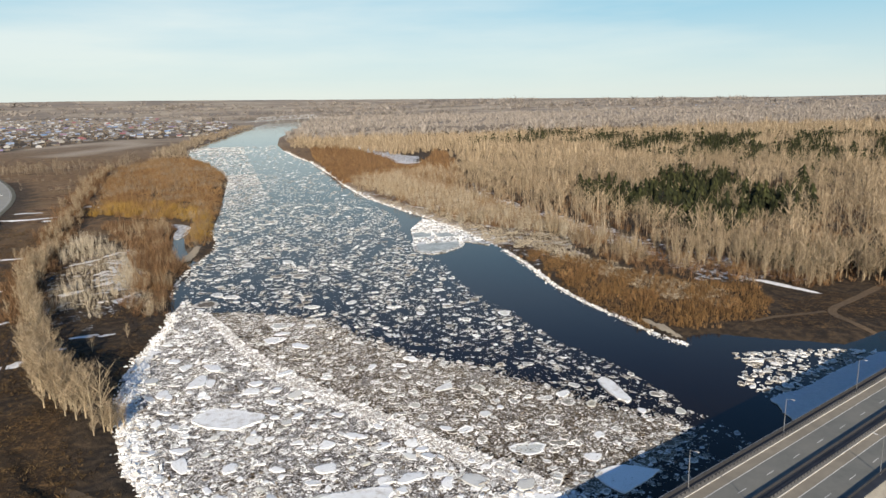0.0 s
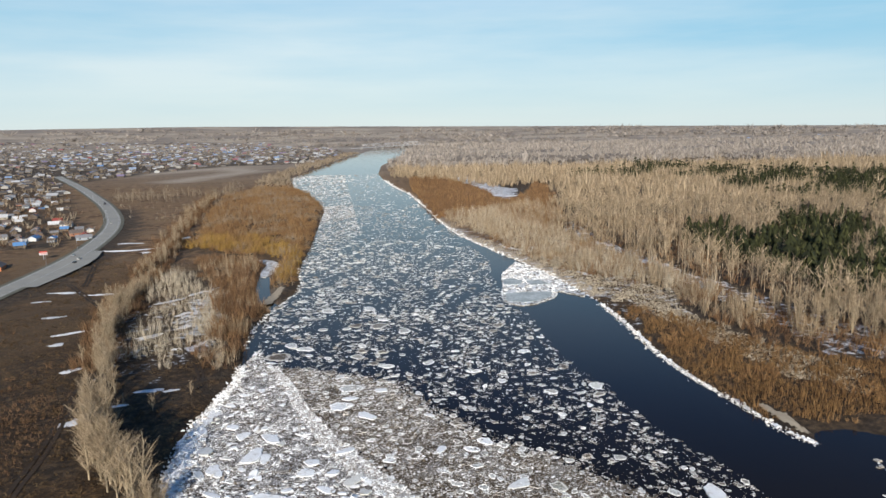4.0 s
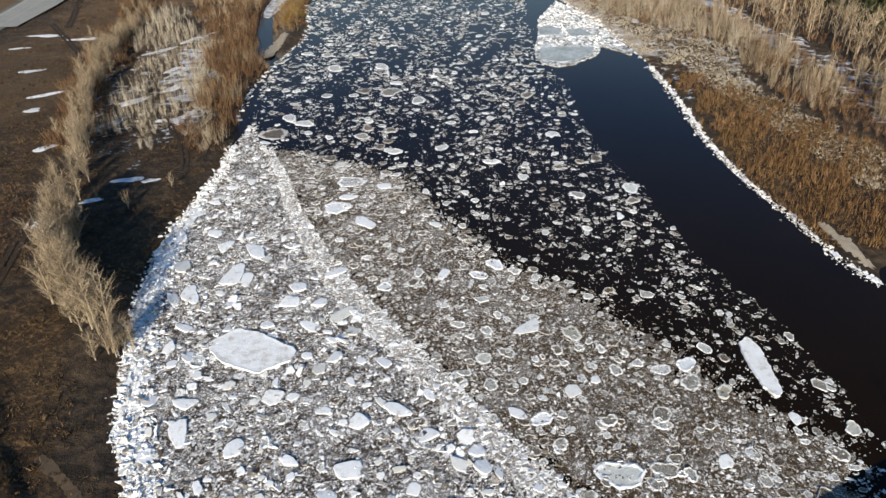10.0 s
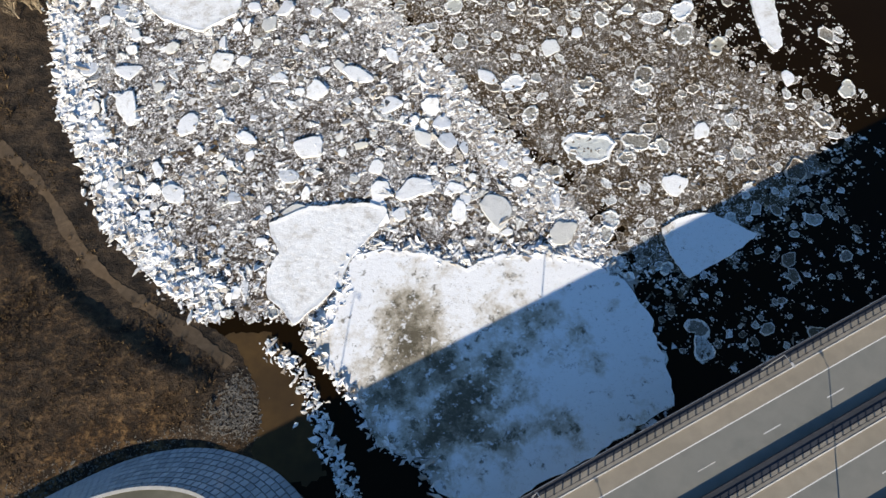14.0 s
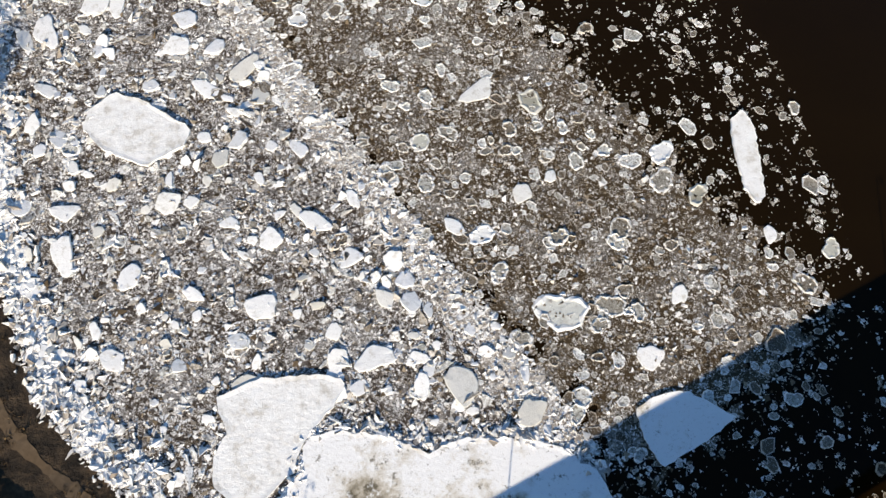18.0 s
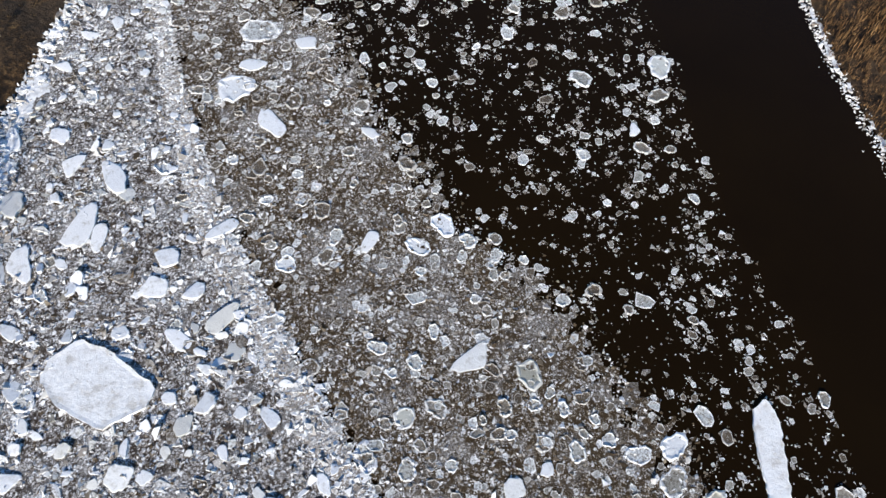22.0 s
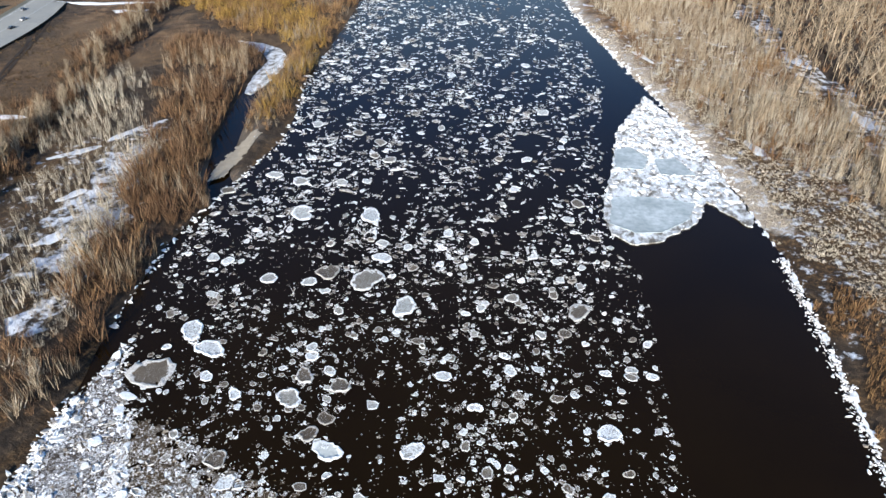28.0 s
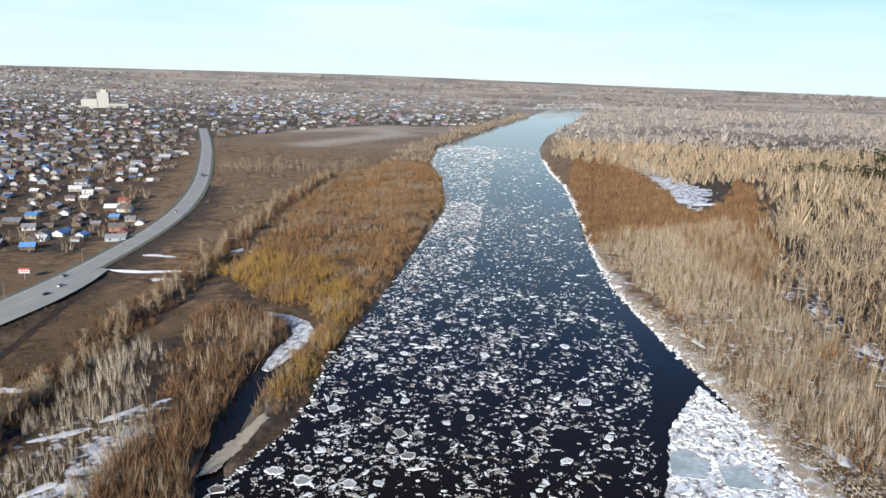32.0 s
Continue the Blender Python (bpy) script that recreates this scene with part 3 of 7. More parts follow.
def ground_sheet():
    xs = np.r_[-4950.0, steps((-4700, -1000, 150), (-1000, -420, 30), (-420, -150, 6), (-150, -76, 2.5), (-76, 20, 1.4), (20, 130, 6), (130, 270, 3.2), (270, 420, 7), (420, 1000, 30), (1000, 4701, 150)), 4950.0]
    ys = np.r_[-4950.0, steps((-4700, -300, 300), (-300, 60, 20), (60, 106, 2.6), (106, 214, 1.4), (214, 660, 2.6), (660, 1500, 10), (1500, 3700, 40), (3700, 4701, 100)), 4950.0]
    x, y = np.meshgrid(xs, ys)
    z = height(x, y)
    nx, ny = len(xs), len(ys)
    i = (np.arange(ny - 1)[:, None] * nx + np.arange(nx - 1)[None]).ravel()
    tris = np.concatenate([np.stack([i, i + 1, i + nx + 1], 1), np.stack([i, i + nx + 1, i + nx], 1)])
    d = away(RIVER, x, y, True)
    tx, ty = x, y
    x, y = x + 7 * wobble(x, y, 11, 1.0) + 3 * wobble(x, y, 4, 2.0), y + 9 * wobble(x, y, 13, 3.0) + 3 * wobble(x, y, 4, 5.0)
    sand = np.clip(1.2 - d / 9, 0, 1) * (x > 40) * (y > 470) * (y < 2000) * 0.8
    sand = np.maximum(sand, np.clip(1 - away([(-68, 455), (-72, 480), (-68, 505)], x, y) / 7, 0, 1))
    sand = np.maximum(sand, np.clip(1 - away([(-420, 1480), (-330, 1750), (-420, 1900), (-600, 1700)], x, y) / 60, 0, 0.8))
    dark = np.clip(2.2 - away(ROAD, x, y) / 17, 0, 0.85) * (x > road_x(y)) * (y > 380) * (y < 1000)
    dark = np.maximum(dark, inside(TERRACE, x, y) * (y < 185) * 0.4)
    # shade below the wood is painted into the ground colour
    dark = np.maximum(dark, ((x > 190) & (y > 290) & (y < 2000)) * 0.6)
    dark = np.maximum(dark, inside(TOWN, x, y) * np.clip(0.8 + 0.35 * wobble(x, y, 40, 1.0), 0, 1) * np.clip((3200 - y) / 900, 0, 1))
    # wood floor painted darker again, for the shaded gaps between crowns
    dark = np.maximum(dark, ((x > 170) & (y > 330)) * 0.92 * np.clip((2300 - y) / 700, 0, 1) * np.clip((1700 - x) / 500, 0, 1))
    # shade under the willow and bank thickets, painted likewise
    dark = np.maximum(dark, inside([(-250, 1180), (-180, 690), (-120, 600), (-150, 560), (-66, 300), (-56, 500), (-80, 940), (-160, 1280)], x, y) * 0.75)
    # painted shade at the foot of the poplar row
    dark = np.maximum(dark, np.clip(1 - away([(-100, 255), (-85, 300), (-110, 370), (-125, 430)], x, y) / 22, 0, 1) * 0.7)
    dark = np.maximum(dark, inside([(-185, 200), (-105, 205), (-110, 300), (-150, 330), (-210, 300)], x, y) * 0.35)
    dark = np.maximum(dark, np.clip(2.2 - d / 8, 0, 0.85) * (x < 0) * (y > 128) * (y < 250))
    # shadow band of the poplars, painted dark along the dip
    dark = np.maximum(dark, np.clip(1.5 - away(SHADE_DITCH, x, y) / 9, 0, 1))
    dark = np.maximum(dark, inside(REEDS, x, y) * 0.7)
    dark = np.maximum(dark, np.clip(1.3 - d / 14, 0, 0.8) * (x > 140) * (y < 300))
    snow = inside([(205, 330), (262, 318), (232, 400), (214, 520), (196, 640), (200, 780), (180, 780), (172, 640), (192, 500), (204, 400)], x, y) * 0.55 + inside([(-125, 340), (-90, 330), (-82, 440), (-100, 500), (-150, 470)], x, y) * 0.4
    snow = np.maximum(snow, inside([(90, 1556), (120, 1440), (132, 1248), (150, 1091), (160, 1000), (182, 1080), (205, 1171), (180, 1230), (150, 1440), (120, 1556)], x, y) * 0.68)
    snow = np.maximum(snow, inside([(-82, 352), (-92, 382), (-103, 410), (-114, 442), (-120, 492), (-108, 505), (-98, 470), (-89, 430), (-79, 390)], x, y) * 0.66)
    snow = np.maximum(snow, ((d < 13) & (x > 40) & (y > 455) & (y < 760)) * 0.45)
    sand = np.maximum(sand, ((d < 9) & (x > 40) & (y > 455) & (y < 760)) * 0.85)
    snow = np.maximum(snow, ((d < 26) & (x > 40) & (y > 480) & (y < 900)) * 0.4)
    snow = np.maximum(snow, inside([(135, 440), (165, 420), (182, 470), (172, 640), (120, 720), (92, 700), (112, 600), (126, 530)], x, y) * 0.45)
    snow = np.maximum(snow, inside([(133, 400), (168, 392), (182, 440), (160, 520), (118, 590), (112, 580), (126, 500)], x, y) * 0.4)
    x, y = tx, ty
    soil_shade = np.stack([sand, dark, snow], -1).reshape(-1, 3)
    me = fast_mesh("ground", np.stack([x, y, z], -1).reshape(-1, 3), tris, M["ground"], soil_shade=soil_shade, smooth=True)
    return tagged(new("ground", me), "dry grass, mud and sand river flats with old snow", "ground", kind="structure")


TOWN = [(-285, 690), (-305, 760), (-340, 860), (-420, 1010), (-500, 1180), (-640, 1450), (-480, 1980), (-300, 2020), (-215, 2150), (-170, 2700),
        (-300, 3300), (-700, 3900), (-3200, 3700), (-3400, 1500), (-700, 640)]
ground_sheet()
bm = bmesh.new()
vs = [bm.verts.new(p) for p in ((-330, -900, 0), (420, -900, 0), (420, 3680, 0), (-330, 3680, 0))]
bm.faces.new(vs)
tagged(part("water", bm, M["water"]), "dark brown calm river water reflecting the sky", "water", kind="structure")

# ---- road bridge ----


def strip(u0, u1, v0, v1, z0, z1, bm=None):
    """A long bar along the bridge."""
    bm = bm or bmesh.new()
    c = [bridge(u, v) for u, v in ((u0, v0), (u1, v0), (u1, v1), (u0, v1))]
    lo = [bm.verts.new((*p, z0)) for p in c]
    hi = [bm.verts.new((*p, z1)) for p in c]
    bm.faces.new(hi[::-1]), bm.faces.new(lo)
    for k in range(4):
        bm.faces.new((lo[k], hi[k], hi[(k + 1) % 4], lo[(k + 1) % 4]))
    bmesh.ops.recalc_face_normals(bm, faces=bm.faces)
    return bm


U0, U1 = -330, 345


def carriageway(v, beam=True):
    """One of the two decks: v is its upstream edge."""
    deck = thing("road_bridge", "concrete road bridge deck with grey asphalt and pale shoulders", "bridge", "bridge decks", kind="structure")
    part("deck_slab", strip(U0, U1, v + (0.1 if beam else 0.6), v + 12.6, DECK - 1.1, DECK - 0.02), M["concrete"], deck)
    if beam:
        part("edge_beam", strip(U0, U1, v - 0.1, v + 1.0, DECK - 1.3, DECK + 0.1), M["median"], deck, "dark edge beam")
    if beam:
        part("parapet", strip(U0, U1, v + 0.07, v + 0.2, DECK + 0.1, DECK + 1.0), M["dark_steel"], deck, "dark solid parapet panels")
    part("footway", strip(U0, U1, v + (1.0 if beam else 1.25), v + 2.35, DECK - 0.02, DECK + 0.12), M["footway"], deck, "grey service footway")
    part("shoulder", strip(U0, U1, v + 2.7, v + 5.3, DECK - 0.02, DECK + 0.02), M["shoulder"], deck, "pale dusty hard shoulder")
    part("asphalt", strip(U0, U1, v + 5.3, v + 12.15, DECK - 0.02, DECK + 0.024), M["asphalt"], deck, "grey asphalt lanes")
    # shade between the decks, put in as a solid dark strip
    part("median_strip", strip(U0, U1, v + 12.15, v + 14.0, DECK - 0.3, DECK + 0.03), M["median"], deck, "dark strip painted as shade beside the deck")
    part("kerb", strip(U0, U1, v + 2.52, v + 2.7, DECK - 0.02, DECK + 0.16), M["kerb"], deck, "white painted kerb")
    part("edge_line", strip(U0, U1, v + 5.25, v + 5.42, DECK, DECK + 0.03), M["line"], deck, "white edge line")
    part("inner_barrier", strip(U0, U1, v + 12.2, v + 12.42, DECK - 0.02, DECK + 0.75), M["dark_steel"], deck, "dark steel inner barrier")
    dash = strip(0, 3.2, v + 8.85, v + 9.02, DECK + 0.02, DECK + 0.031)
    me = part("lane_dash", dash, M["line"], deck).data
    for k in range(-26, 28):
        o = part("lane_dash", me, None, deck)
        o.location = (k * 12.07 * BX, k * 12.07 * BY, 0)
    return deck


def railing(v, pitch, high, name, label, mat="steel", foot=0.1):
    """Posts and rails along the deck."""
    rail = thing(name, label, "railing", "bridge railings")
    for z in (high,) if mat == "dark_steel" else (high, high * 0.55):
        part("rail", strip(U0, U1, v - 0.05, v + 0.05, DECK + z - 0.1, DECK + z), M[mat], rail)
    post = part("post", strip(0, 0.12, v - 0.08, v + foot, DECK, DECK + high), M[mat], rail)
    for k in range(int(-96 / pitch), int(140 / pitch)):
        o = part("post", post.data, None, rail)
        o.location = (k * pitch * BX, k * pitch * BY, 0)
    return rail


carriageway(0.0)
carriageway(12.8, False)
railing(0.0, 3.0, 1.06, "bridge_railing", "pale grey steel pedestrian railing on the bridge edge")
railing(1.8, 1.5, 0.75, "guard_rail", "dark steel guard rail with close posts", "dark_steel", 0.12)
railing(14.6, 1.5, 0.75, "guard_rail", "dark steel guard rail with close posts", "dark_steel", 0.12)


def bridge_lamp(u, v, side):
    """Slim pole on one edge of the bridge with an arm over the lanes."""
    x, y = bridge(u, v)
    lamp = thing("street_lamp", "slim grey steel street lamp on the bridge edge", "street lamp", "bridge lamps", at=pose(x, y, DECK, 0, 0, 26.3 + (180 if side < 0 else 0)))
    part("base_plate", box(bmesh.new(), (-0.2, -0.2, 0.0), (0.2, 0.2, 0.12)), M["steel"], lamp)
    part("pole", tube(bmesh.new(), (0, 0, 0), (0, 0, 9.0), 0.12, 0.07, 8), M["steel"], lamp)
    part("arm", tube(bmesh.new(), (0, 0, 8.95), (0, -1.5, 9.3), 0.055, 0.045), M["steel"], lamp)
    bm = box(bmesh.new(), (-0.17, -2.2, 9.24), (0.17, -1.35, 9.38))
    bmesh.ops.bevel(bm, geom=bm.edges, offset=0.04, segments=1)
    part("lamp_head", bm, M["white_metal"], lamp)


for k in range(-2, 6):
    bridge_lamp(k * 42.0 + 18.0, 0.6, 1)
    bridge_lamp(k * 42.0 + 13.8, 25.1, -1)


def pier(u):
    p = thing("bridge_pier", "concrete bridge pier standing in the water", "pier", "bridge piers", kind="structure")
    for v in (2.5, 18.0):
        x, y = bridge(u, v + 4.5)
        bm = box(bmesh.new(), (-1.0, -5, -2.5), (1.0, 5, DECK - 2.2))
        bmesh.ops.bevel(bm, geom=[e for e in bm.edges if abs(e.verts[0].co.z - e.verts[1].co.z) > 1], offset=0.7, segments=3)
        part("shaft", bm, M["concrete"], p, at=pose(x, y, 0, 0, 0, 26.3))
        bm = box(bmesh.new(), (-1.3, -6.4, DECK - 2.2), (1.3, 6.4, DECK - 1.1))
        part("cap", bm, M["concrete"], p, at=pose(x, y, 0, 0, 0, 26.3))


for u in (-5, 60, 125, 190, 255):
    pier(u)


# abutment cone: kerbed gravel top, slope of square blocks
TOP = [(-74.9, 89.5), (-44.5, 108.4), (-30.9, 114.9), (-21.5, 117.4), (-13.1, 117.0), (-7.8, 114.7), (-3.1, 110.0), (0.6, 104.2), (4.7, 94.7)]


def along(line, n):
    """n + 1 evenly spaced points on a line."""
    p = np.asarray(line, float)
    s = np.r_[0, np.cumsum(np.hypot(*np.diff(p, axis=0).T))]
    t = np.linspace(0, s[-1], n + 1)
    return np.stack([np.interp(t, s, p[:, 0]), np.interp(t, s, p[:, 1])], 1)


def smooth_line(line, n, rounds=3):
    p = np.asarray(line, float)
    for _ in range(rounds):
        q = np.r_[p[:1], np.stack([p[:-1] * 0.75 + p[1:] * 0.25, p[:-1] * 0.25 + p[1:] * 0.75], 1).reshape(-1, 2), p[-1:]]
        p = q
    return along(p, n)


def abutment():
    ab = thing("abutment", "bridge abutment cone paved with grey concrete blocks", "abutment", kind="structure")
    n = 84
    top, toe = smooth_line(TOP, n), smooth_line(TOE, n)
    z1, z0 = TOP_Z, 0.3
    bm = bmesh.new()
    rows = []
    for k in range(5):
        f = k / 4
        rows.append([bm.verts.new((*(toe[i] * (1 - f) + top[i] * f), z0 + (z1 - z0) * f - 0.12)) for i in range(n + 1)])
    for a, b in zip(rows, rows[1:]):
        for i in range(n):
            bm.faces.new((a[i], a[i + 1], b[i + 1], b[i]))
    bmesh.ops.recalc_face_normals(bm, faces=bm.faces)
    part("slope_bed", bm, M["footway"], ab)
    bm = bmesh.new()
    vs = [bm.verts.new((*p, z1)) for p in top] + [bm.verts.new((*p, z1)) for p in ((-20, 60), (-90, 50))]
    bm.faces.new(vs)
    foot = [bm.verts.new((v.co.x, v.co.y, 0.0)) for v in vs[n:]]
    for a, b, c, d in zip(vs[n:], vs[n + 1:] + vs[:1], foot[1:] + [None], foot):
        bm.faces.new((a, b, c, d) if c else (a, b, d))
    bmesh.ops.triangulate(bm, faces=bm.faces)
    part("gravel_top", bm, M["gravel"], ab, "grey-brown gravel top")
    bm = bmesh.new()
    for i in range(n):
        a, b = Vector((*top[i], 0)), Vector((*top[i + 1], 0))
        d = (b - a).normalized()
        side = Vector((-d.y, d.x, 0)) * 0.28
        lo = [bm.verts.new((p.x, p.y, z1 - 0.3)) for p in (a - side, b - side, b + side, a + side)]
        hi = [bm.verts.new((p.x, p.y, z1 + 0.12)) for p in (a - side, b - side, b + side, a + side)]
        bm.faces.new(hi), bm.faces.new(lo[::-1])
        for k in range(4):
            bm.faces.new((lo[k], lo[(k + 1) % 4], hi[(k + 1) % 4], hi[k]))
    bmesh.ops.recalc_face_normals(bm, faces=bm.faces)
    part("kerb", bm, M["kerb"], ab, "white concrete kerb")
    return ab, top, toe


ABUT, A_TOP, A_TOE = abutment()


def approach(label, stations):
    """Earth bank that carries the road up to the bridge: (u, height) along it."""
    bm = bmesh.new()
    rings = []
    for u, z in stations:
        ring = []
        for v, h in ((-3.0 - 1.6 * z, -0.5), (-3.0, z), (30.0, z), (30.0 + 1.6 * z, -0.5)):
            ring.append(bm.verts.new((*bridge(u, v), h)))
        rings.append(ring)
    for a, b in zip(rings, rings[1:]):
        for k in range(3):
            bm.faces.new((a[k], a[k + 1], b[k + 1], b[k]))
    bmesh.ops.recalc_face_normals(bm, faces=bm.faces)
    tagged(part("embankment", bm, M["ground"]), label, "embankment", kind="structure")


approach("grassy earth embankment carrying the road to the bridge", [(-86, 0.0), (-104, DECK - 1.1), (-200, DECK - 1.1), (-330, DECK - 1.1), (-350, 0.0)])
approach("grassy earth embankment behind the far bridge end", [(292, 0.0), (310, DECK - 1.1), (345, DECK - 1.1), (365, 0.0)])

# ---- ice ----
SHEAR = [(-58, 372), (-45, 347), (-35, 325), (-26, 300), (-9, 262), (2, 245), (13, 229), (26, 210), (38, 193), (57, 168), (65, 155)]
SHORE_ICE = [p for p in LEFT if 146 < p[1] < 360]
JAM = SHORE_ICE + SHEAR + [(70, 140), (70, 128), (36, 112), (28, 118), (20, 124), (14, 130), (8, 139), (2, 146), (-8, 146)]
FRINGE = [(x - 3, y - 1.5) for x, y in SHEAR[1:]] + [(74, 150), (88, 158), (104, 170), (113, 182), (104, 194), (92, 207), (78, 226), (65, 245), (40, 264), (34, 279), (20, 299), (11, 320), (-6, 331), (-34, 344)]

BIG = [(6.8, 140.6), (9.1, 148.8), (12.6, 154.5), (13, 158.6), (18.4, 160.2), (26, 159.4), (35.6, 156.1), (41.1, 158.3), (48, 158.5), (58, 157), (64.9, 151.8),
       (68.2, 145), (69.7, 137.4), (70.1, 129.7), (54, 120.5), (36, 111.5), (29.5, 115.7), (25.7, 120.9), (18.9, 123.5), (15.8, 130.5)]
SPLIT = [(-3.1, 166.4), (3.8, 169.3), (12.7, 170.5), (19.4, 169.4), (20, 167.5), (15.2, 160.9), (12.6, 158), (11.6, 153.3), (3.4, 145.7), (-2.8, 151.5), (-2.4, 157.3), (-0.6, 160.2), (-3.1, 163.9)]
SLAB = [(-35.5, 227), (-30.9, 231.3), (-24.8, 229.5), (-13.4, 222.2), (-14.7, 218.4), (-22.1, 213.5), (-31.8, 218), (-36, 222.5)]
SHADED = [(72.4, 162.6), (76.3, 165.2), (82.4, 166), (90.4, 161), (84.4, 157), (76.2, 152.6), (73.6, 157.2)]
LONG = [(99.4, 222.6), (102.1, 224.8), (104.2, 220.6), (103.4, 204.4), (101.5, 203), (99.6, 206.3), (98.8, 215.5)]
POOLS = [[(81, 496), (92, 496), (95, 507), (88, 516), (82, 512)], [(98, 493), (112, 494), (106, 508), (97, 506)],
         [(76, 453), (84, 448), (94, 450), (104, 460), (108, 472), (92, 474), (78, 472)]]
SOLID = [BIG, SPLIT, SLAB, SHADED, LONG] + POOLS


# single large floes: x, y, radius
STILL = [(-9.5, 186.1, 3.1), (13, 200.9, 3.6), (25.3, 173, 4.4), (4.2, 183.7, 3.8), (-35.6, 194.8, 4.0), (-37, 203.8, 3.2), (4.5, 197.2, 2.7), (-28, 209.6, 2.4),
         (-16.9, 205.4, 3.0), (-3.5, 237, 3.8), (41.3, 167.7, 4.2), (53.7, 162.6, 4.0), (-22.5, 189.6, 3.0), (-27.1, 179, 2.4), (-46.9, 223.8, 3.4), (-34.3, 269.9, 5.4),
         (-48, 247.2, 5.2), (-19.5, 243, 3.3), (-38.2, 256.5, 5.2), (-44.3, 273, 3.5), (-55, 262, 4.2), (-49.8, 281, 3.8), (-17.6, 250, 3.2), (-7.8, 257.6, 3.6), (-10.5, 242.6, 2.6)]
LOOSE = [(46.2, 230.4, 4.7), (60.3, 181.4, 4.6), (76.2, 172.3, 3), (46, 197.4, 2.3), (60.5, 209.9, 2.1), (83.8, 215.2, 2.7), (54.7, 206.4, 2.6), (89.9, 205.3, 2.2),
         (24, 255.9, 2.6), (57.5, 227.9, 2.6), (103, 196.3, 2.1), (114.5, 193.2, 2.1), (83.3, 184.3, 2.8), (34, 218.4, 2.2), (40.6, 199.5, 2.6), (34.4, 255.2, 2.6),
         (-1.8, 287.3, 6.2), (-12.1, 297.3, 4.5), (21.7, 284.8, 3.2), (7.3, 249.8, 2.2), (-9.2, 304.7, 3.4), (39.6, 260.8, 2.6), (82.9, 288.3, 2.2), (90.8, 308.5, 3.2),
         (3.6, 312.9, 3.4), (4.6, 342.4, 3.5)]
FAR_LOOSE = [(24, 345.1, 2.8), (67.7, 326.2, 2.5), (2.7, 363.3, 2.6), (-7.3, 365.5, 2.6), (-42.7, 378.4, 3.8), (-6.7, 446.1, 4.6), (-30.6, 443.8, 4.2), (13.4, 397.4, 4.2),
             (-0.2, 408.7, 5), (69.3, 356.8, 2.8), (-9, 316.3, 4.6), (-45.9, 360.8, 5.8), (-12.7, 410.9, 3.8), (-34.9, 371.9, 3.8), (63.5, 402.5, 3.6), (-8.8, 357.4, 3.2),
             (43, 331.5, 2.9), (71.5, 303.8, 2.6), (2.2, 421.1, 2.9), (-29.6, 404.9, 2.8), (-48.5, 469.4, 3), (-37.6, 466.2, 3.2)]


def floe_shape(n, seed, spike=0.17):
    """An irregular floe of radius about 1 with a raised rim and a lower middle: places, triangles, rim."""
    r = np.random.default_rng(seed)
    a = np.linspace(0, 2 * np.pi, n, endpoint=False) + r.uniform(-0.22, 0.22, n)
    rad = 1 + r.uniform(-spike, spike, n) + 0.14 * np.cos(2 * a + r.uniform(0, 6))
    ring = np.stack([np.cos(a) * rad, np.sin(a) * rad], 1)
    lift = r.uniform(0.35, 1.45, n)
    v = np.concatenate([np.c_[ring * 1.04, np.full(n, -0.5)], np.c_[ring, lift], np.c_[ring * (0.76 + r.uniform(-0.07, 0.07, n))[:, None], lift * 0.62],
                        np.c_[ring * 0.3, np.full(n, 0.45)]])
    f, i = [], np.arange(n)
    j = (i + 1) % n
    for a0, b0 in ((0, n), (n, 2 * n), (2 * n, 3 * n)):
        f += [np.stack([a0 + i, a0 + j, b0 + j], 1), np.stack([a0 + i, b0 + j, b0 + i], 1)]
    f.append(np.stack([np.full(n - 2, 3 * n), 3 * n + i[1:-1], 3 * n + i[2:]], 1))
    rim = np.r_[np.ones(2 * n), np.full(n, 0.35), np.zeros(n)]
    return v, np.concatenate(f), rim


def crumb_shape(n, seed):
    """A small angular shard: places, triangles, rim."""
    r = np.random.default_rng(seed)
    a = np.linspace(0, 2 * np.pi, n, endpoint=False) + r.uniform(-0.55, 0.55, n)
    rad = r.uniform(0.45, 1.35, n)
    ring = np.stack([np.cos(a) * rad * r.uniform(1.0, 1.5), np.sin(a) * rad * r.uniform(0.6, 1.0)], 1)
    v = np.concatenate([np.c_[ring * 1.05, np.full(n, -0.6)], np.c_[ring * 0.9, r.uniform(0.4, 1.3, n)]])
    i = np.arange(n)
    j = (i + 1) % n
    f = np.concatenate([np.stack([i, j, n + j], 1), np.stack([i, n + j, n + i], 1), np.stack([np.full(n - 2, n), n + i[1:-1], n + i[2:]], 1)])
    return v, f, r.uniform(0.3, 1.0) * np.ones(2 * n)


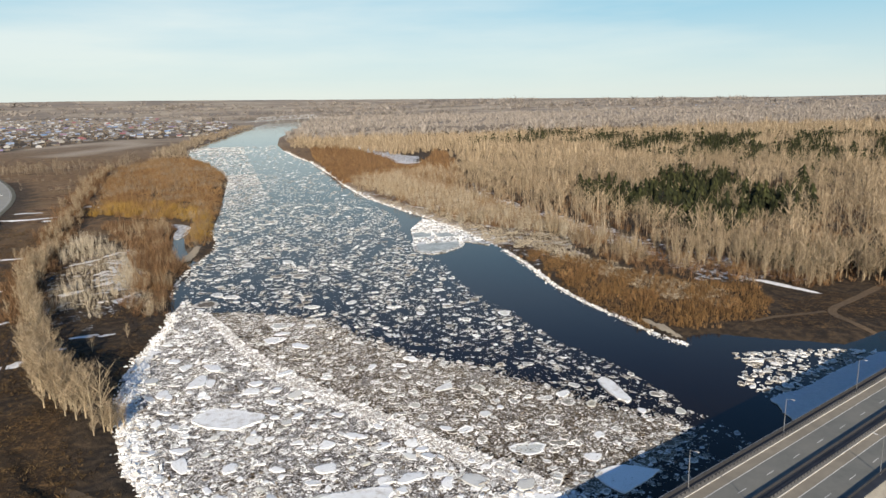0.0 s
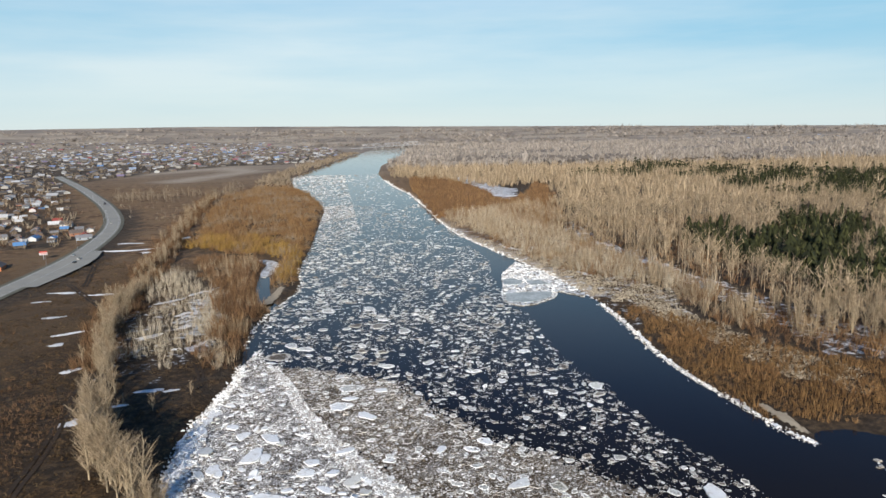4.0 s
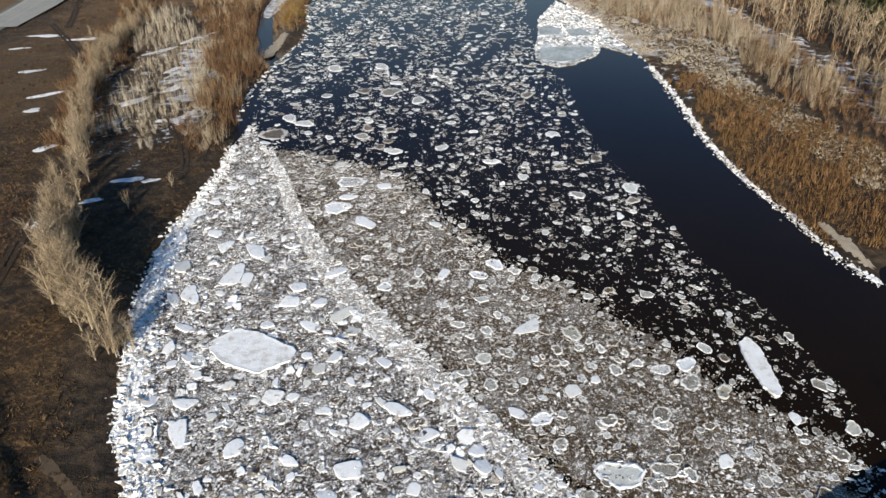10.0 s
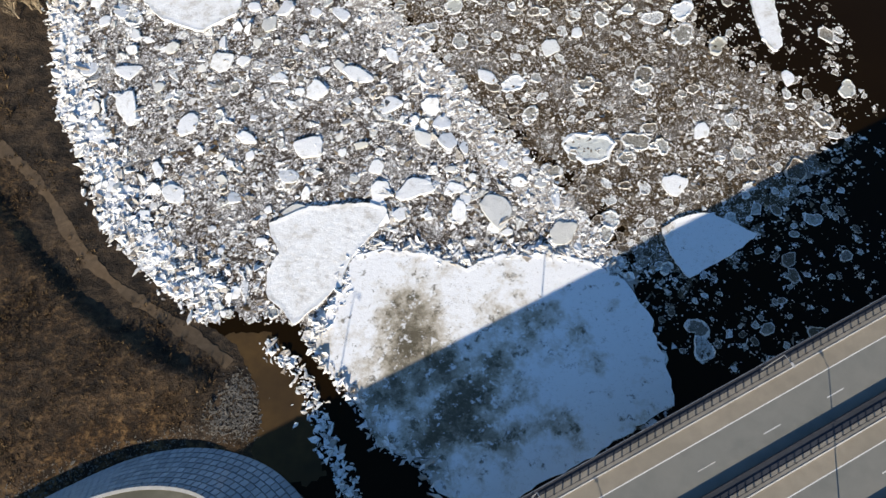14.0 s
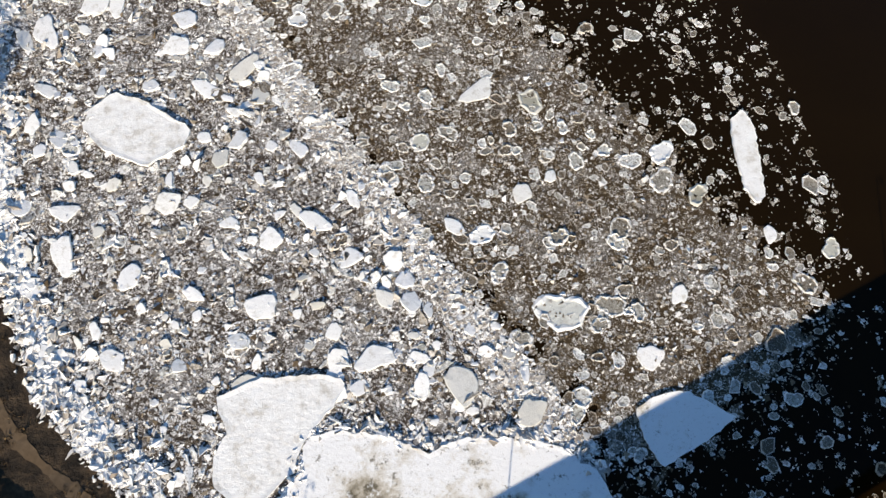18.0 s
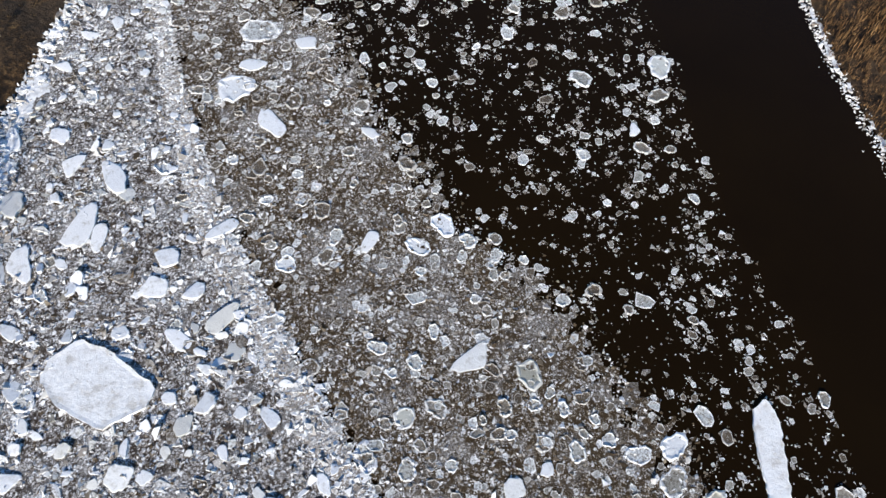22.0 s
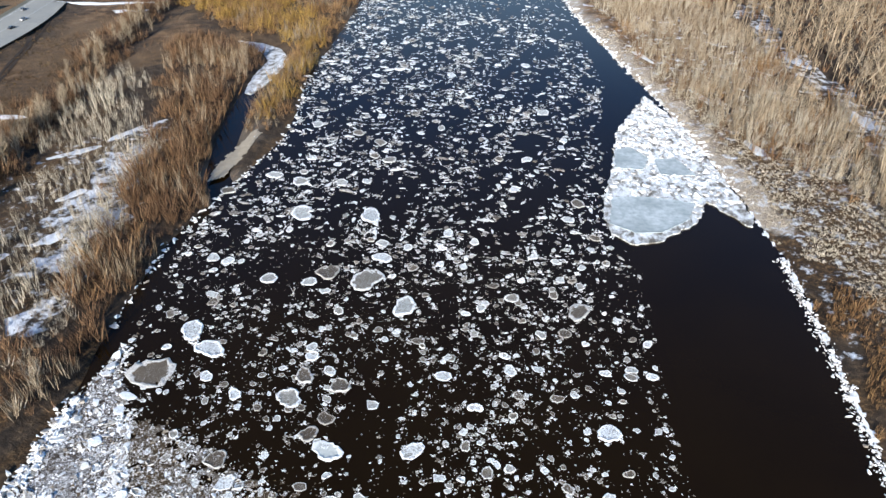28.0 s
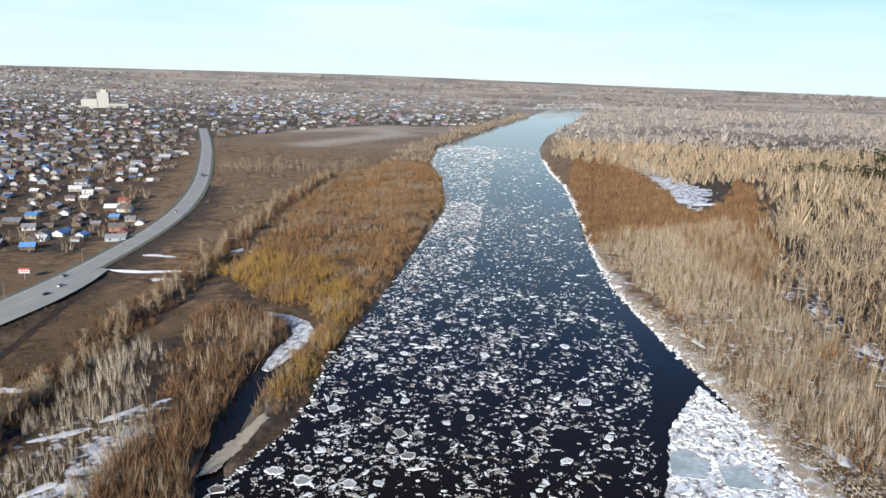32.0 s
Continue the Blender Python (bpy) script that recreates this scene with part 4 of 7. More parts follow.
def pancake_shape(seed, n=20):
    """A floe of radius about 1: an uneven crumbled rim round a low wet middle."""
    r = np.random.default_rng(seed)
    a = np.linspace(0, 2 * np.pi, n, endpoint=False) + r.uniform(-0.1, 0.1, n)
    rad = 1 + r.uniform(0.08, 0.24) * np.cos(2 * a + r.uniform(0, 6)) + r.uniform(0.03, 0.13) * np.cos(3 * a + r.uniform(0, 6)) + r.normal(0, 0.065, n)
    ring = np.stack([np.cos(a) * rad, np.sin(a) * rad], 1)
    lift, thick = r.uniform(0.35, 1.6, n), (r.uniform(0.08, 0.42, n) * r.uniform(0.7, 1.4))[:, None]
    rings = [(ring * 1.04, np.full(n, -0.5), 1.0), (ring, lift * 0.55, 0.9), (ring * (1 - thick * 0.4), lift, 1.0), (ring * (1 - thick), lift * 0.35, 0.25), (ring * 0.3, np.full(n, 0.3), 0.0)]
    v = np.concatenate([np.c_[p, z] for p, z, _ in rings])
    rim = np.repeat([w for _, _, w in rings], n)
    f, i = [], np.arange(n)
    j = (i + 1) % n
    for k in range(4):
        f += [np.stack([k * n + i, k * n + j, (k + 1) * n + j], 1), np.stack([k * n + i, (k + 1) * n + j, (k + 1) * n + i], 1)]
    f.append(np.stack([np.full(n - 2, 4 * n), 4 * n + i[1:-1], 4 * n + i[2:]], 1))
    return v, np.concatenate(f), rim


def block_shape(seed):
    """A thick slab broken off the ice cover: few uneven corners, softened."""
    r = np.random.default_rng(seed)
    n = int(r.integers(4, 7))
    a = np.sort(np.linspace(0, 2 * np.pi, n, endpoint=False) + r.uniform(-0.42, 0.42, n))
    rad = r.uniform(0.75, 1.3, n)
    p = np.stack([np.cos(a) * rad, np.sin(a) * rad * r.uniform(0.6, 1.0)], 1)
    q = np.roll(p, -1, 0)
    ring = np.stack([p * 0.84 + q * 0.16, p * 0.5 + q * 0.5 + r.normal(0, 0.06, p.shape), p * 0.16 + q * 0.84], 1).reshape(-1, 2)
    n = len(ring)
    top = 0.9 + r.uniform(-0.08, 0.08, n)
    v = np.concatenate([np.c_[ring * 0.97, np.full(n, -1.4)], np.c_[ring, top - 0.15], np.c_[ring * 0.94, top], np.c_[ring * 0.4, np.full(n, 0.94)]])
    f, i = [], np.arange(n)
    j = (i + 1) % n
    for k in range(3):
        f += [np.stack([k * n + i, k * n + j, (k + 1) * n + j], 1), np.stack([k * n + i, (k + 1) * n + j, (k + 1) * n + i], 1)]
    f.append(np.stack([np.full(n - 2, 3 * n), 3 * n + i[1:-1], 3 * n + i[2:]], 1))
    return v, np.concatenate(f), np.r_[np.full(n, 0.2), np.full(n, 0.6), np.ones(2 * n)]


FLOES = [floe_shape(8, s, 0.24) for s in range(8)]
SMALL_FLOES = [crumb_shape(6, 20 + s) for s in range(8)]
SPLINTERS = [crumb_shape(3, 140 + s) for s in range(6)]
CRUMBS = [crumb_shape(3 + s % 3, 40 + s) for s in range(10)]
PANCAKES = [pancake_shape(60 + s) for s in range(10)]
BLOCKS = [block_shape(80 + s) for s in range(14)]


def spread(poly, count, keep=None, apart=0.0):
    """Random places in an outline, if need be a distance apart."""
    p = np.asarray(poly, float)
    lo, hi = p.min(0), p.max(0)
    got = np.empty((0, 2))
    for _ in range(60):
        q = rng.uniform(lo, hi, (count * 3, 2))
        q = q[inside(poly, q[:, 0], q[:, 1]) & inside(RIVER, q[:, 0], q[:, 1])]
        for solid in SOLID:
            q = q[~inside(solid, q[:, 0], q[:, 1])]
        if keep is not None:
            q = q[rng.uniform(size=len(q)) < keep(q[:, 0], q[:, 1])]
        if apart:
            taken = list(got) + [(x, y) for x, y, _ in STILL + LOOSE + FAR_LOOSE]
            for a in q:
                if min(np.hypot(*(np.asarray(taken) - a).T)) > apart * rng.uniform(0.7, 1.5):
                    taken.append(a)
                    got = np.r_[got, [a]]
                if len(got) == count:
                    break
        else:
            got = np.r_[got, q]
        if len(got) >= count:
            break
    return got[:count]


SINGLE = {}


def single(name, label, group, places, size, mat, thick, shapes, tilt=0.0):
    """The larger of many floes as things of their own, sharing a few shapes."""
    r = np.random.default_rng(len(places))
    for k, ((x, y), s) in enumerate(zip(places, size)):
        key = (name, k % len(shapes), mat)
        if key not in SINGLE:
            v, f, rim = shapes[key[1]]
            SINGLE[key] = fast_mesh(name, v, f, M[mat], rim=rim)
        thing(name, label, "ice floe", group, data=SINGLE[key],
              at=pose(x, y, 0.03, *r.normal(0, tilt, 2), r.uniform(0, 360)) @ Matrix.Diagonal((s * r.uniform(0.85, 1.2), s, thick * r.uniform(0.7, 1.3), 1)))


def ice_stuff(name, label, places, size, shapes, thick=(0.10, 0.22), tilt=0.0, lift=0.0, mat="floe"):
    """Loose ice joined into one thing."""
    sets, n = [], len(places)
    which = rng.integers(0, len(shapes), n)
    for k, (v, f, r) in enumerate(shapes):
        q = places[which == k]
        if not len(q):
            continue
        s = size[which == k]
        h = rng.uniform(*thick, len(q)) * np.clip(s / 1.2, 0.45, 1.6)
        sets.append(scatter(v, f, np.c_[q, np.full(len(q), lift) + rng.uniform(0, 0.05, len(q))], np.c_[s * rng.uniform(0.8, 1.25, len(q)), s, h],
                            rng.uniform(0, 6.28, len(q)), r, rng.normal(0, tilt, len(q)) if tilt else None))
    v, f, r = joined(sets)
    return thing(name, label, "ice", kind="stuff", data=fast_mesh(name, v, f, M[mat], rim=r))


def mesh_patch(name, poly, cell, z, mat, ragged=1.0, rough=0.03):
    """A thin ragged layer inside an outline, on small cells."""
    p = np.asarray(poly, float)
    xs, ys = np.arange(p[:, 0].min() - 2, p[:, 0].max() + 2, cell), np.arange(p[:, 1].min() - 2, p[:, 1].max() + 2, cell)
    x, y = np.meshgrid(xs, ys)
    x, y = x + rng.uniform(-0.3, 0.3, x.shape) * cell, y + rng.uniform(-0.3, 0.3, x.shape) * cell
    d = away(poly, x, y, True)
    d = np.where(inside(poly, x, y), d, -d) + wobble(x, y, 2.2, 5.0) * ragged
    ok = d > 0
    zz = z + rng.uniform(-rough, rough, x.shape)
    zz = np.where(d < cell * 1.2, z - 0.12, zz)
    nx = len(xs)
    i = (np.arange(len(ys) - 1)[:, None] * nx + np.arange(nx - 1)[None])
    good = (ok[:-1, :-1] & ok[1:, :-1] & ok[:-1, 1:] & ok[1:, 1:]).ravel()
    i = i.ravel()[good]
    tris = np.concatenate([np.stack([i, i + 1, i + nx + 1], 1), np.stack([i, i + nx + 1, i + nx], 1)])
    used, back = np.unique(tris, return_inverse=True)
    v = np.stack([x, y, zz], -1).reshape(-1, 3)[used]
    return fast_mesh(name, v, back.reshape(-1, 3), mat, smooth=False)


thing("brash_ice", "dense grey-brown brash ice jammed against the bank", "ice", kind="stuff", data=mesh_patch("brash_ice", JAM, 1.0, 0.05, M["jam_slush"], 1.2, 0.05))
thing("brash_ice", "fine drifting brash ice in brown water", "ice", kind="stuff", data=mesh_patch("brash_ice", FRINGE, 1.0, 0.035, M["slush"], 6.0, 0.03))


def ice_size(n, mean, spread_=0.45, top=3.0):
    return np.clip(mean * np.exp(rng.normal(0, spread_, n)), 0.15, top)


RIDGE_BAND = [(x - min(7.5, 1.5 + 1.5 * k), y - 2) for k, (x, y) in enumerate(SHEAR[1:])] + [(x + 0.4, y + 0.4) for x, y in SHEAR[:0:-1]]
thing("ice_ridge", "crushed white ice packed along the shear line", "ice", kind="stuff", data=mesh_patch("ice_ridge", RIDGE_BAND, 0.7, 0.14, M["ridge_slush"], 1.6, 0.09))
ridge = spread(RIDGE_BAND, 6500)
ice_stuff("ice_ridge", "ridge of crushed white ice along the shear line", ridge, ice_size(len(ridge), 0.28, 0.5, 1.1), CRUMBS, (0.14, 0.3), 0.35, mat="crumb_white")


def clots(x, y):
    """Loose and close patches of the jam."""
    return np.clip(0.62 + 0.55 * wobble(x, y, 2.4, 0.7) + 0.35 * wobble(x, y, 9, 2.1), 0.08, 1)


q = spread(JAM, 7000)
ice_stuff("brash_ice", "brown-stained ice crumbs packed in the jam", q, ice_size(len(q), 0.24, 0.5, 0.9), CRUMBS, (0.08, 0.18), 0.3, mat="crumb_dirty")
q = spread(JAM, 19000, clots)
ice_stuff("brash_ice", "white and grey ice crumbs packed in the jam", q, ice_size(len(q), 0.25, 0.55, 1.2), CRUMBS, (0.10, 0.22), 0.35, mat="crumb_white")
q = spread(JAM, 900, clots)
ice_stuff("ice_floes", "broken grey and white floes packed in the jam", q, ice_size(len(q), 0.7, 0.4, 1.6), SMALL_FLOES, (0.12, 0.28), 0.16)
big = spread(JAM, 235, clots, 2.5)
single("ice_block", "thick angular block of white ice in the jam", "jammed ice blocks", big, ice_size(len(big), 1.3, 0.42, 2.9), "floe_white", 0.32, BLOCKS, 6.0)
edge = along(LEFT[9:18], 200)[rng.integers(8, 200, 64)]
single("ice_block", "pale blue-white ice block pushed up on the bank", "bank ice blocks", edge + np.c_[rng.uniform(0.5, 7.0, 64), rng.uniform(0.0, 3.5, 64)], ice_size(64, 0.95, 0.35, 1.9), "floe_white", 0.5, BLOCKS, 9.0)
big = spread(JAM, 50, None, 5.0)
single("pancake_floe", "grey pancake floe packed in the jam", "jammed pancake floes", big, ice_size(len(big), 1.25, 0.3, 2.2), "pancake", 0.28, PANCAKES, 2.0)
q = spread(FRINGE, 8000) + rng.normal(0, 2.2, (8000, 2))
ice_stuff("brash_ice", "small brown-grey ice crumbs drifting in slush", q, ice_size(len(q), 0.22, 0.5, 0.7), CRUMBS, (0.12, 0.24), 0.3, mat="crumb_dirty")
q = spread(FRINGE, 9500, clots) + rng.normal(0, 2.6, (9500, 2))
ice_stuff("brash_ice", "small pale ice crumbs drifting in slush", q, ice_size(len(q), 0.17, 0.5, 0.55), SPLINTERS, (0.10, 0.2), 0.3, mat="crumb_grey")
q = spread(FRINGE, 3800, clots)
ice_stuff("brash_ice", "white ice crumbs drifting in slush", q, ice_size(len(q), 0.26, 0.45, 0.8), CRUMBS, (0.12, 0.24), 0.3, mat="crumb_white")
q = spread(FRINGE, 700)
ice_stuff("ice_floes", "small broken floes drifting in slush", q, ice_size(len(q), 0.55, 0.4, 1.3), FLOES, (0.16, 0.32))
big = spread(FRINGE, 105, None, 4.2)
single("pancake_floe", "pancake floe with a crumbled white rim in slush", "slush pancake floes", big, ice_size(len(big), 1.25, 0.35, 2.4), "pancake", 0.26, PANCAKES)


def band(x, y):
    """How closely the drifting ice lies: streaks along the stream."""
    w = 0.62 + 0.34 * wobble(x, y * 0.45, 8, 0.7) + 0.22 * wobble(x, y * 0.5, 23, 2.1) - 0.25 * np.clip((x + 10 + y * 0.02) / 70, -0.5, 1) * np.clip((y - 380) / 250, 0, 1)
    return np.clip(w, 0.04, 1)


NEAR_DRIFT = SHEAR + [(70, 140), (90, 130), (130, 150), (119, 195), (114, 232), (101, 263), (95, 305), (86, 345), (83, 430), (-66, 430)]
FAR_DRIFT = [(-66, 425), (83, 425), (77, 440), (77, 530), (82, 580), (70, 700), (-68, 700), (-66, 640), (-63, 560), (-57, 500)]
big = spread(NEAR_DRIFT, 145, band, 4.5)
single("pancake_floe", "pancake floe with a crumbled white rim on dark water", "drifting pancake floes", big, ice_size(len(big), 1.2, 0.32, 2.2), "pancake", 0.26, PANCAKES)
big = spread(FAR_DRIFT, 120, band, 5.0)
single("ice_floe", "grey-white floe drifting up the river", "far drifting floes", big, ice_size(len(big), 1.5, 0.3, 2.8), "pancake", 0.3, FLOES)
for outline, count, shapes, mean, tone in ((NEAR_DRIFT, 2700, FLOES, 0.44, "crumb_grey"), (FAR_DRIFT, 4200, SMALL_FLOES, 0.52, "crumb_white")):
    q = spread(outline, count, band)
    ice_stuff("ice_floes", "loose broken floes drifting on dark water", q, size := ice_size(len(q), mean, 0.5, 1.8), shapes, (0.12, 0.24))
    n = 6
    halo = np.repeat(q, n, 0)
    turn = rng.uniform(0, 6.28, len(halo))
    halo = halo + np.c_[np.cos(turn), np.sin(turn)] * (np.repeat(size, n) * rng.uniform(0.6, 3.2, len(halo)))[:, None]
    halo = halo[inside(RIVER, halo[:, 0], halo[:, 1]) & (rng.uniform(size=len(halo)) < np.clip(1.35 - halo[:, 1] / 650, 0.35, 1))]
    ice_stuff("brash_ice", "broken ice crumbs round the drifting floes", halo, ice_size(len(halo), 0.2, 0.55, 0.7), SPLINTERS, (0.10, 0.2), 0.2, mat=tone)
q = spread(NEAR_DRIFT, 9000, band)
ice_stuff("brash_ice", "small ice crumbs drifting on dark water", q, ice_size(len(q), 0.16, 0.5, 0.5), SPLINTERS, (0.08, 0.16), mat="crumb_grey")
UPPER = [(-66, 695), (70, 700), (57, 810), (47, 950), (28, 1140), (5, 1270), (-15, 1430), (-30, 1600), (-205, 1600), (-205, 1510), (-165, 1290), (-125, 1160),
         (-95, 1020), (-81, 940), (-73, 790)]
for y0, y1, count in ((695, 1000, 5200), (1000, 1600, 3400)):
    q = spread([(-215, y0), (75, y0), (75, y1), (-215, y1)], count, lambda x, y: inside(UPPER, x, y) * np.clip(band(x, y) * np.where(x > -22 - (y - 700) * 0.09, 0.3, 1.0), 0, 1))
    ice_stuff("ice_floes", "far pale floes drifting down the river", q, np.clip(ice_size(len(q), 0.5, 0.5, 2.2) * (1 + (q[:, 1] - 700) / 600), 0.2, 3.2), CRUMBS, (0.08, 0.18), mat="crumb_grey")
RIGHT_ICE = [(157, 236), (158, 224), (145, 208), (147, 194), (160, 196), (200, 214), (214, 222), (200, 229)]
q = spread(RIGHT_ICE, 420)
ice_stuff("ice_floes", "white broken ice in the side inlet", q, ice_size(len(q), 0.7, 0.5, 2.0), FLOES + CRUMBS, (0.2, 0.4), 0.1)


def bank_rubble(name, label, line, wide, count, mean, side=1.0, high=(0.3, 0.7)):
    """Ice blocks pushed up along a bank."""
    p = along(line, 400)
    d = np.gradient(p, axis=0)
    d /= np.linalg.norm(d, axis=1)[:, None] + 1e-9
    pick = rng.integers(0, len(p), count)
    p, d = p[pick] + rng.normal(0, 0.5, (count, 2)), d[pick]
    off = np.abs(rng.normal(0, 0.55, len(p))) * wide * side + rng.normal(0, 0.5, len(p))
    q = p + np.c_[d[:, 1], -d[:, 0]] * off[:, None] + rng.normal(0, 0.4, p.shape)
    z = np.clip(height(q[:, 0], q[:, 1]), 0, 3)
    sets = []
    shapes = CRUMBS + SMALL_FLOES
    which = rng.integers(0, len(shapes), len(q))
    for k, (v, f, r) in enumerate(shapes):
        w = which == k
        s = ice_size(w.sum(), mean, 0.5, mean * 2.6)
        sets.append(scatter(v, f, np.c_[q[w], z[w]], np.c_[s * 1.2, s, rng.uniform(*high, w.sum()) * s / mean], rng.uniform(0, 6.28, w.sum()), np.ones(len(v)),
                            rng.normal(0, 0.2, w.sum())))
    v, f, r = joined(sets)
    return thing(name, label, "ice", kind="stuff", data=fast_mesh(name, v, f, M["crumb_white"], rim=r))


bank_rubble("bank_ice", "piled blocks of pale blue-white ice along the bank", LEFT[9:17], 6.0, 6000, 0.30, 1.0, (0.12, 0.32))
bank_rubble("bank_ice", "piled ice blocks along the grassy bank", LEFT[16:20], 2.4, 900, 0.34, 1.0, (0.14, 0.34))
bank_rubble("bank_ice", "string of small ice blocks in dark water", [(-2, 143), (5, 137.5), (8, 131), (12.5, 121), (17, 112), (22, 104)], 1.5, 620, 0.27, 1.0, (0.12, 0.26))
bank_rubble("bank_ice", "white ice blocks along the sandy bank", RIGHT[10:17], 1.8, 1600, 0.2, -1.0, (0.08, 0.2))
bank_rubble("bank_ice", "white ice blocks along the wooded bank", RIGHT[17:28], 2.6, 1300, 0.42, 1.0, (0.12, 0.3))
bank_rubble("bank_ice", "thin line of ice blocks on the far bank", LEFT[20:26], 1.4, 190, 0.4, 1.0, (0.12, 0.25))


bank_rubble("ice_ridge", "crumbled white ridge along the edge of the ice sheet", BIG[2:11], 1.5, 900, 0.3, -1.0, (0.12, 0.3))
bank_rubble("bank_ice", "broken ice on the side of the sheet", BIG[-4:] + BIG[:3], 0.9, 420, 0.28, 1.0, (0.3, 0.5))


def ledge(label, line, wide, shift):
    """A ragged shelf of snow-covered ice along a bank."""
    p = along(line, 90)
    d = np.gradient(p, axis=0)
    d /= np.linalg.norm(d, axis=1)[:, None] + 1e-9
    side = np.c_[-d[:, 1], d[:, 0]]
    s = np.arange(91)
    out = wide * (0.75 + 0.5 * np.sin(s * 0.9) * np.sin(s * 0.37 + 1) + 0.25 * np.sin(s * 2.1))
    poly = np.concatenate([p + side * (shift + out[:, None] * 0.5), (p + side * (shift - out[:, None] * 0.5))[::-1]])
    me = mesh_patch("ice_ledge", poly.tolist(), 0.9, 0.0, M["ice_white"], 0.7, 0.05)
    co = np.empty(len(me.vertices) * 3, np.float32)
    me.vertices.foreach_get("co", co)
    co = co.reshape(-1, 3)
    co[:, 2] += np.maximum(height(co[:, 0], co[:, 1]), 0.0) + 0.22
    me.vertices.foreach_set("co", co.ravel())
    thing("ice_ledge", label, "ice", kind="structure", data=me)


ledge("white crushed ice shelf along the grassy bank", LEFT[10:18], 7.0, -3.6)
ledge("ragged white ice shelf along the sandy bank", RIGHT[10:18], 2.4, 0.0)
ledge("ragged white ice shelf along the wooded bank", RIGHT[18:28], 1.8, -0.4)


def make_shore_ice():
    """Shore ice: white crests over grey-brown wet hollows."""
    m = Nodes("shore_ice", 0.6)
    c = m.ramp(m.noise(0.22, 8, 0.7, (1.6, 1, 1)), (0.40, (0.16, 0.14, 0.11)), (0.47, (0.46, 0.45, 0.42)), (0.54, (0.78, 0.79, 0.79)), (0.65, (0.86, 0.87, 0.87)))
    c = m.mix(m.grey(m.noise(1.5, 6, 0.7), 0.56, 0.66, 0, 0.7), c, (0.18, 0.15, 0.11))
    m.bump(m.noise(1.2, 7, 0.68), 0.9, 0.4)
    return m.done(c)


M["shore_ice"] = make_shore_ice()


def roughened(poly, cell=1.2, amp=0.35, seed=1):
    """An outline with a broken edge."""
    r = np.random.default_rng(seed)
    p = np.asarray(poly, float)
    p = np.r_[p, p[:1]]
    n = max(12, int(np.hypot(*np.diff(p, axis=0).T).sum() / cell))
    q = along(p, n)[:-1]
    return q + r.normal(0, amp, q.shape) * 0.6


def sheet(poly, thick=0.3, mat="sheet", cell=1.2, amp=0.35, seed=1, low=-0.2):
    """A flat slab of ice with a broken edge and a low rim."""
    q = roughened(poly, cell, amp, seed)
    c = q.mean(0)
    bm = bmesh.new()
    lo = [bm.verts.new((*p, low)) for p in q]
    hi = [bm.verts.new((*p, thick * 1.15)) for p in q]
    mid = [bm.verts.new((*(c + (p - c) * (1 - min(0.12, 1.0 / (np.hypot(*(p - c)) + 0.1)))), thick)) for p in q]
    n = len(q)
    for k in range(n):
        j = (k + 1) % n
        bm.faces.new((lo[k], lo[j], hi[j], hi[k]))
        bm.faces.new((hi[k], hi[j], mid[j], mid[k]))
    top = bm.faces.new(mid)
    bmesh.ops.triangulate(bm, faces=[top])
    bmesh.ops.recalc_face_normals(bm, faces=bm.faces)
    me = bpy.data.meshes.new("ice")
    bm.to_mesh(me)
    bm.free()
    me.materials.append(M[mat])
    return me


thing("ice_sheet", "large flat ice sheet with grey stains, half in the bridge shade", "ice sheet", data=sheet(BIG, 0.42, "sheet", 1.5, 0.4, 3))
thing("ice_sheet", "large wind-packed white ice slab with a crack", "ice sheet",
      data=sheet(SPLIT, 0.5, "ice_white", 1.2, 0.3, 4))
thing("ice_sheet", "broad pale ice slab lying in the jam", "ice sheet",
      data=sheet(SLAB, 0.55, "ice_white", 1.2, 0.25, 5))
thing("ice_floe", "pale angular floe half in the bridge shade", "ice floe",
      data=sheet(SHADED, 0.4, "sheet", 1.0, 0.2, 6))
thing("ice_floe", "long narrow white floe drifting in dark water", "ice floe",
      data=sheet(LONG, 0.5, "ice_white", 0.9, 0.25, 7))
PATCH = [(101, 575), (84, 530), (79, 492), (74, 461), (76, 447), (82, 441), (91, 443), (107, 459), (112, 474), (125, 458), (127, 466), (119, 508), (112, 545)]
fast_ice = thing("ice_sheet", "shore-fast white ice tongue with grey meltwater pools", "ice sheet", data=sheet(PATCH, 0.45, "shore_ice", 2.0, 0.6, 8))
for k, pool in enumerate(POOLS):
    part("meltwater_pool", sheet(pool, 0.56, "pool", 1.2, 0.3, 20 + k, 0.3), M["pool"], fast_ice, "grey wet pool of thin ice")
q = spread(PATCH, 900, lambda x, y: np.clip((y - 455) / 60, 0.05, 1))
ice_stuff("ice_floes", "white ice blocks frozen onto the shore ice", q, ice_size(len(q), 0.6, 0.5, 2.0), CRUMBS, (0.2, 0.45), 0.3, 0.4, mat="crumb_white")
thing("ice_sheet", "blue-shaded ice sheet in the side inlet", "ice sheet",
      data=sheet([(147, 194), (143, 176), (150, 178), (186, 196), (225, 216), (214, 222), (190, 212), (165, 200)], 0.35, "snow", 2.0, 0.5, 9))
thing("ice_sheet", "curved grey-white ice on the flooded creek", "ice sheet",
      data=sheet([(-118, 620), (-100, 617), (-88, 608), (-80, 592), (-80, 566), (-84, 545), (-88, 546), (-91, 566), (-91, 588), (-97, 600), (-108, 609)], 0.3, "shore_ice", 1.5, 0.4, 10))

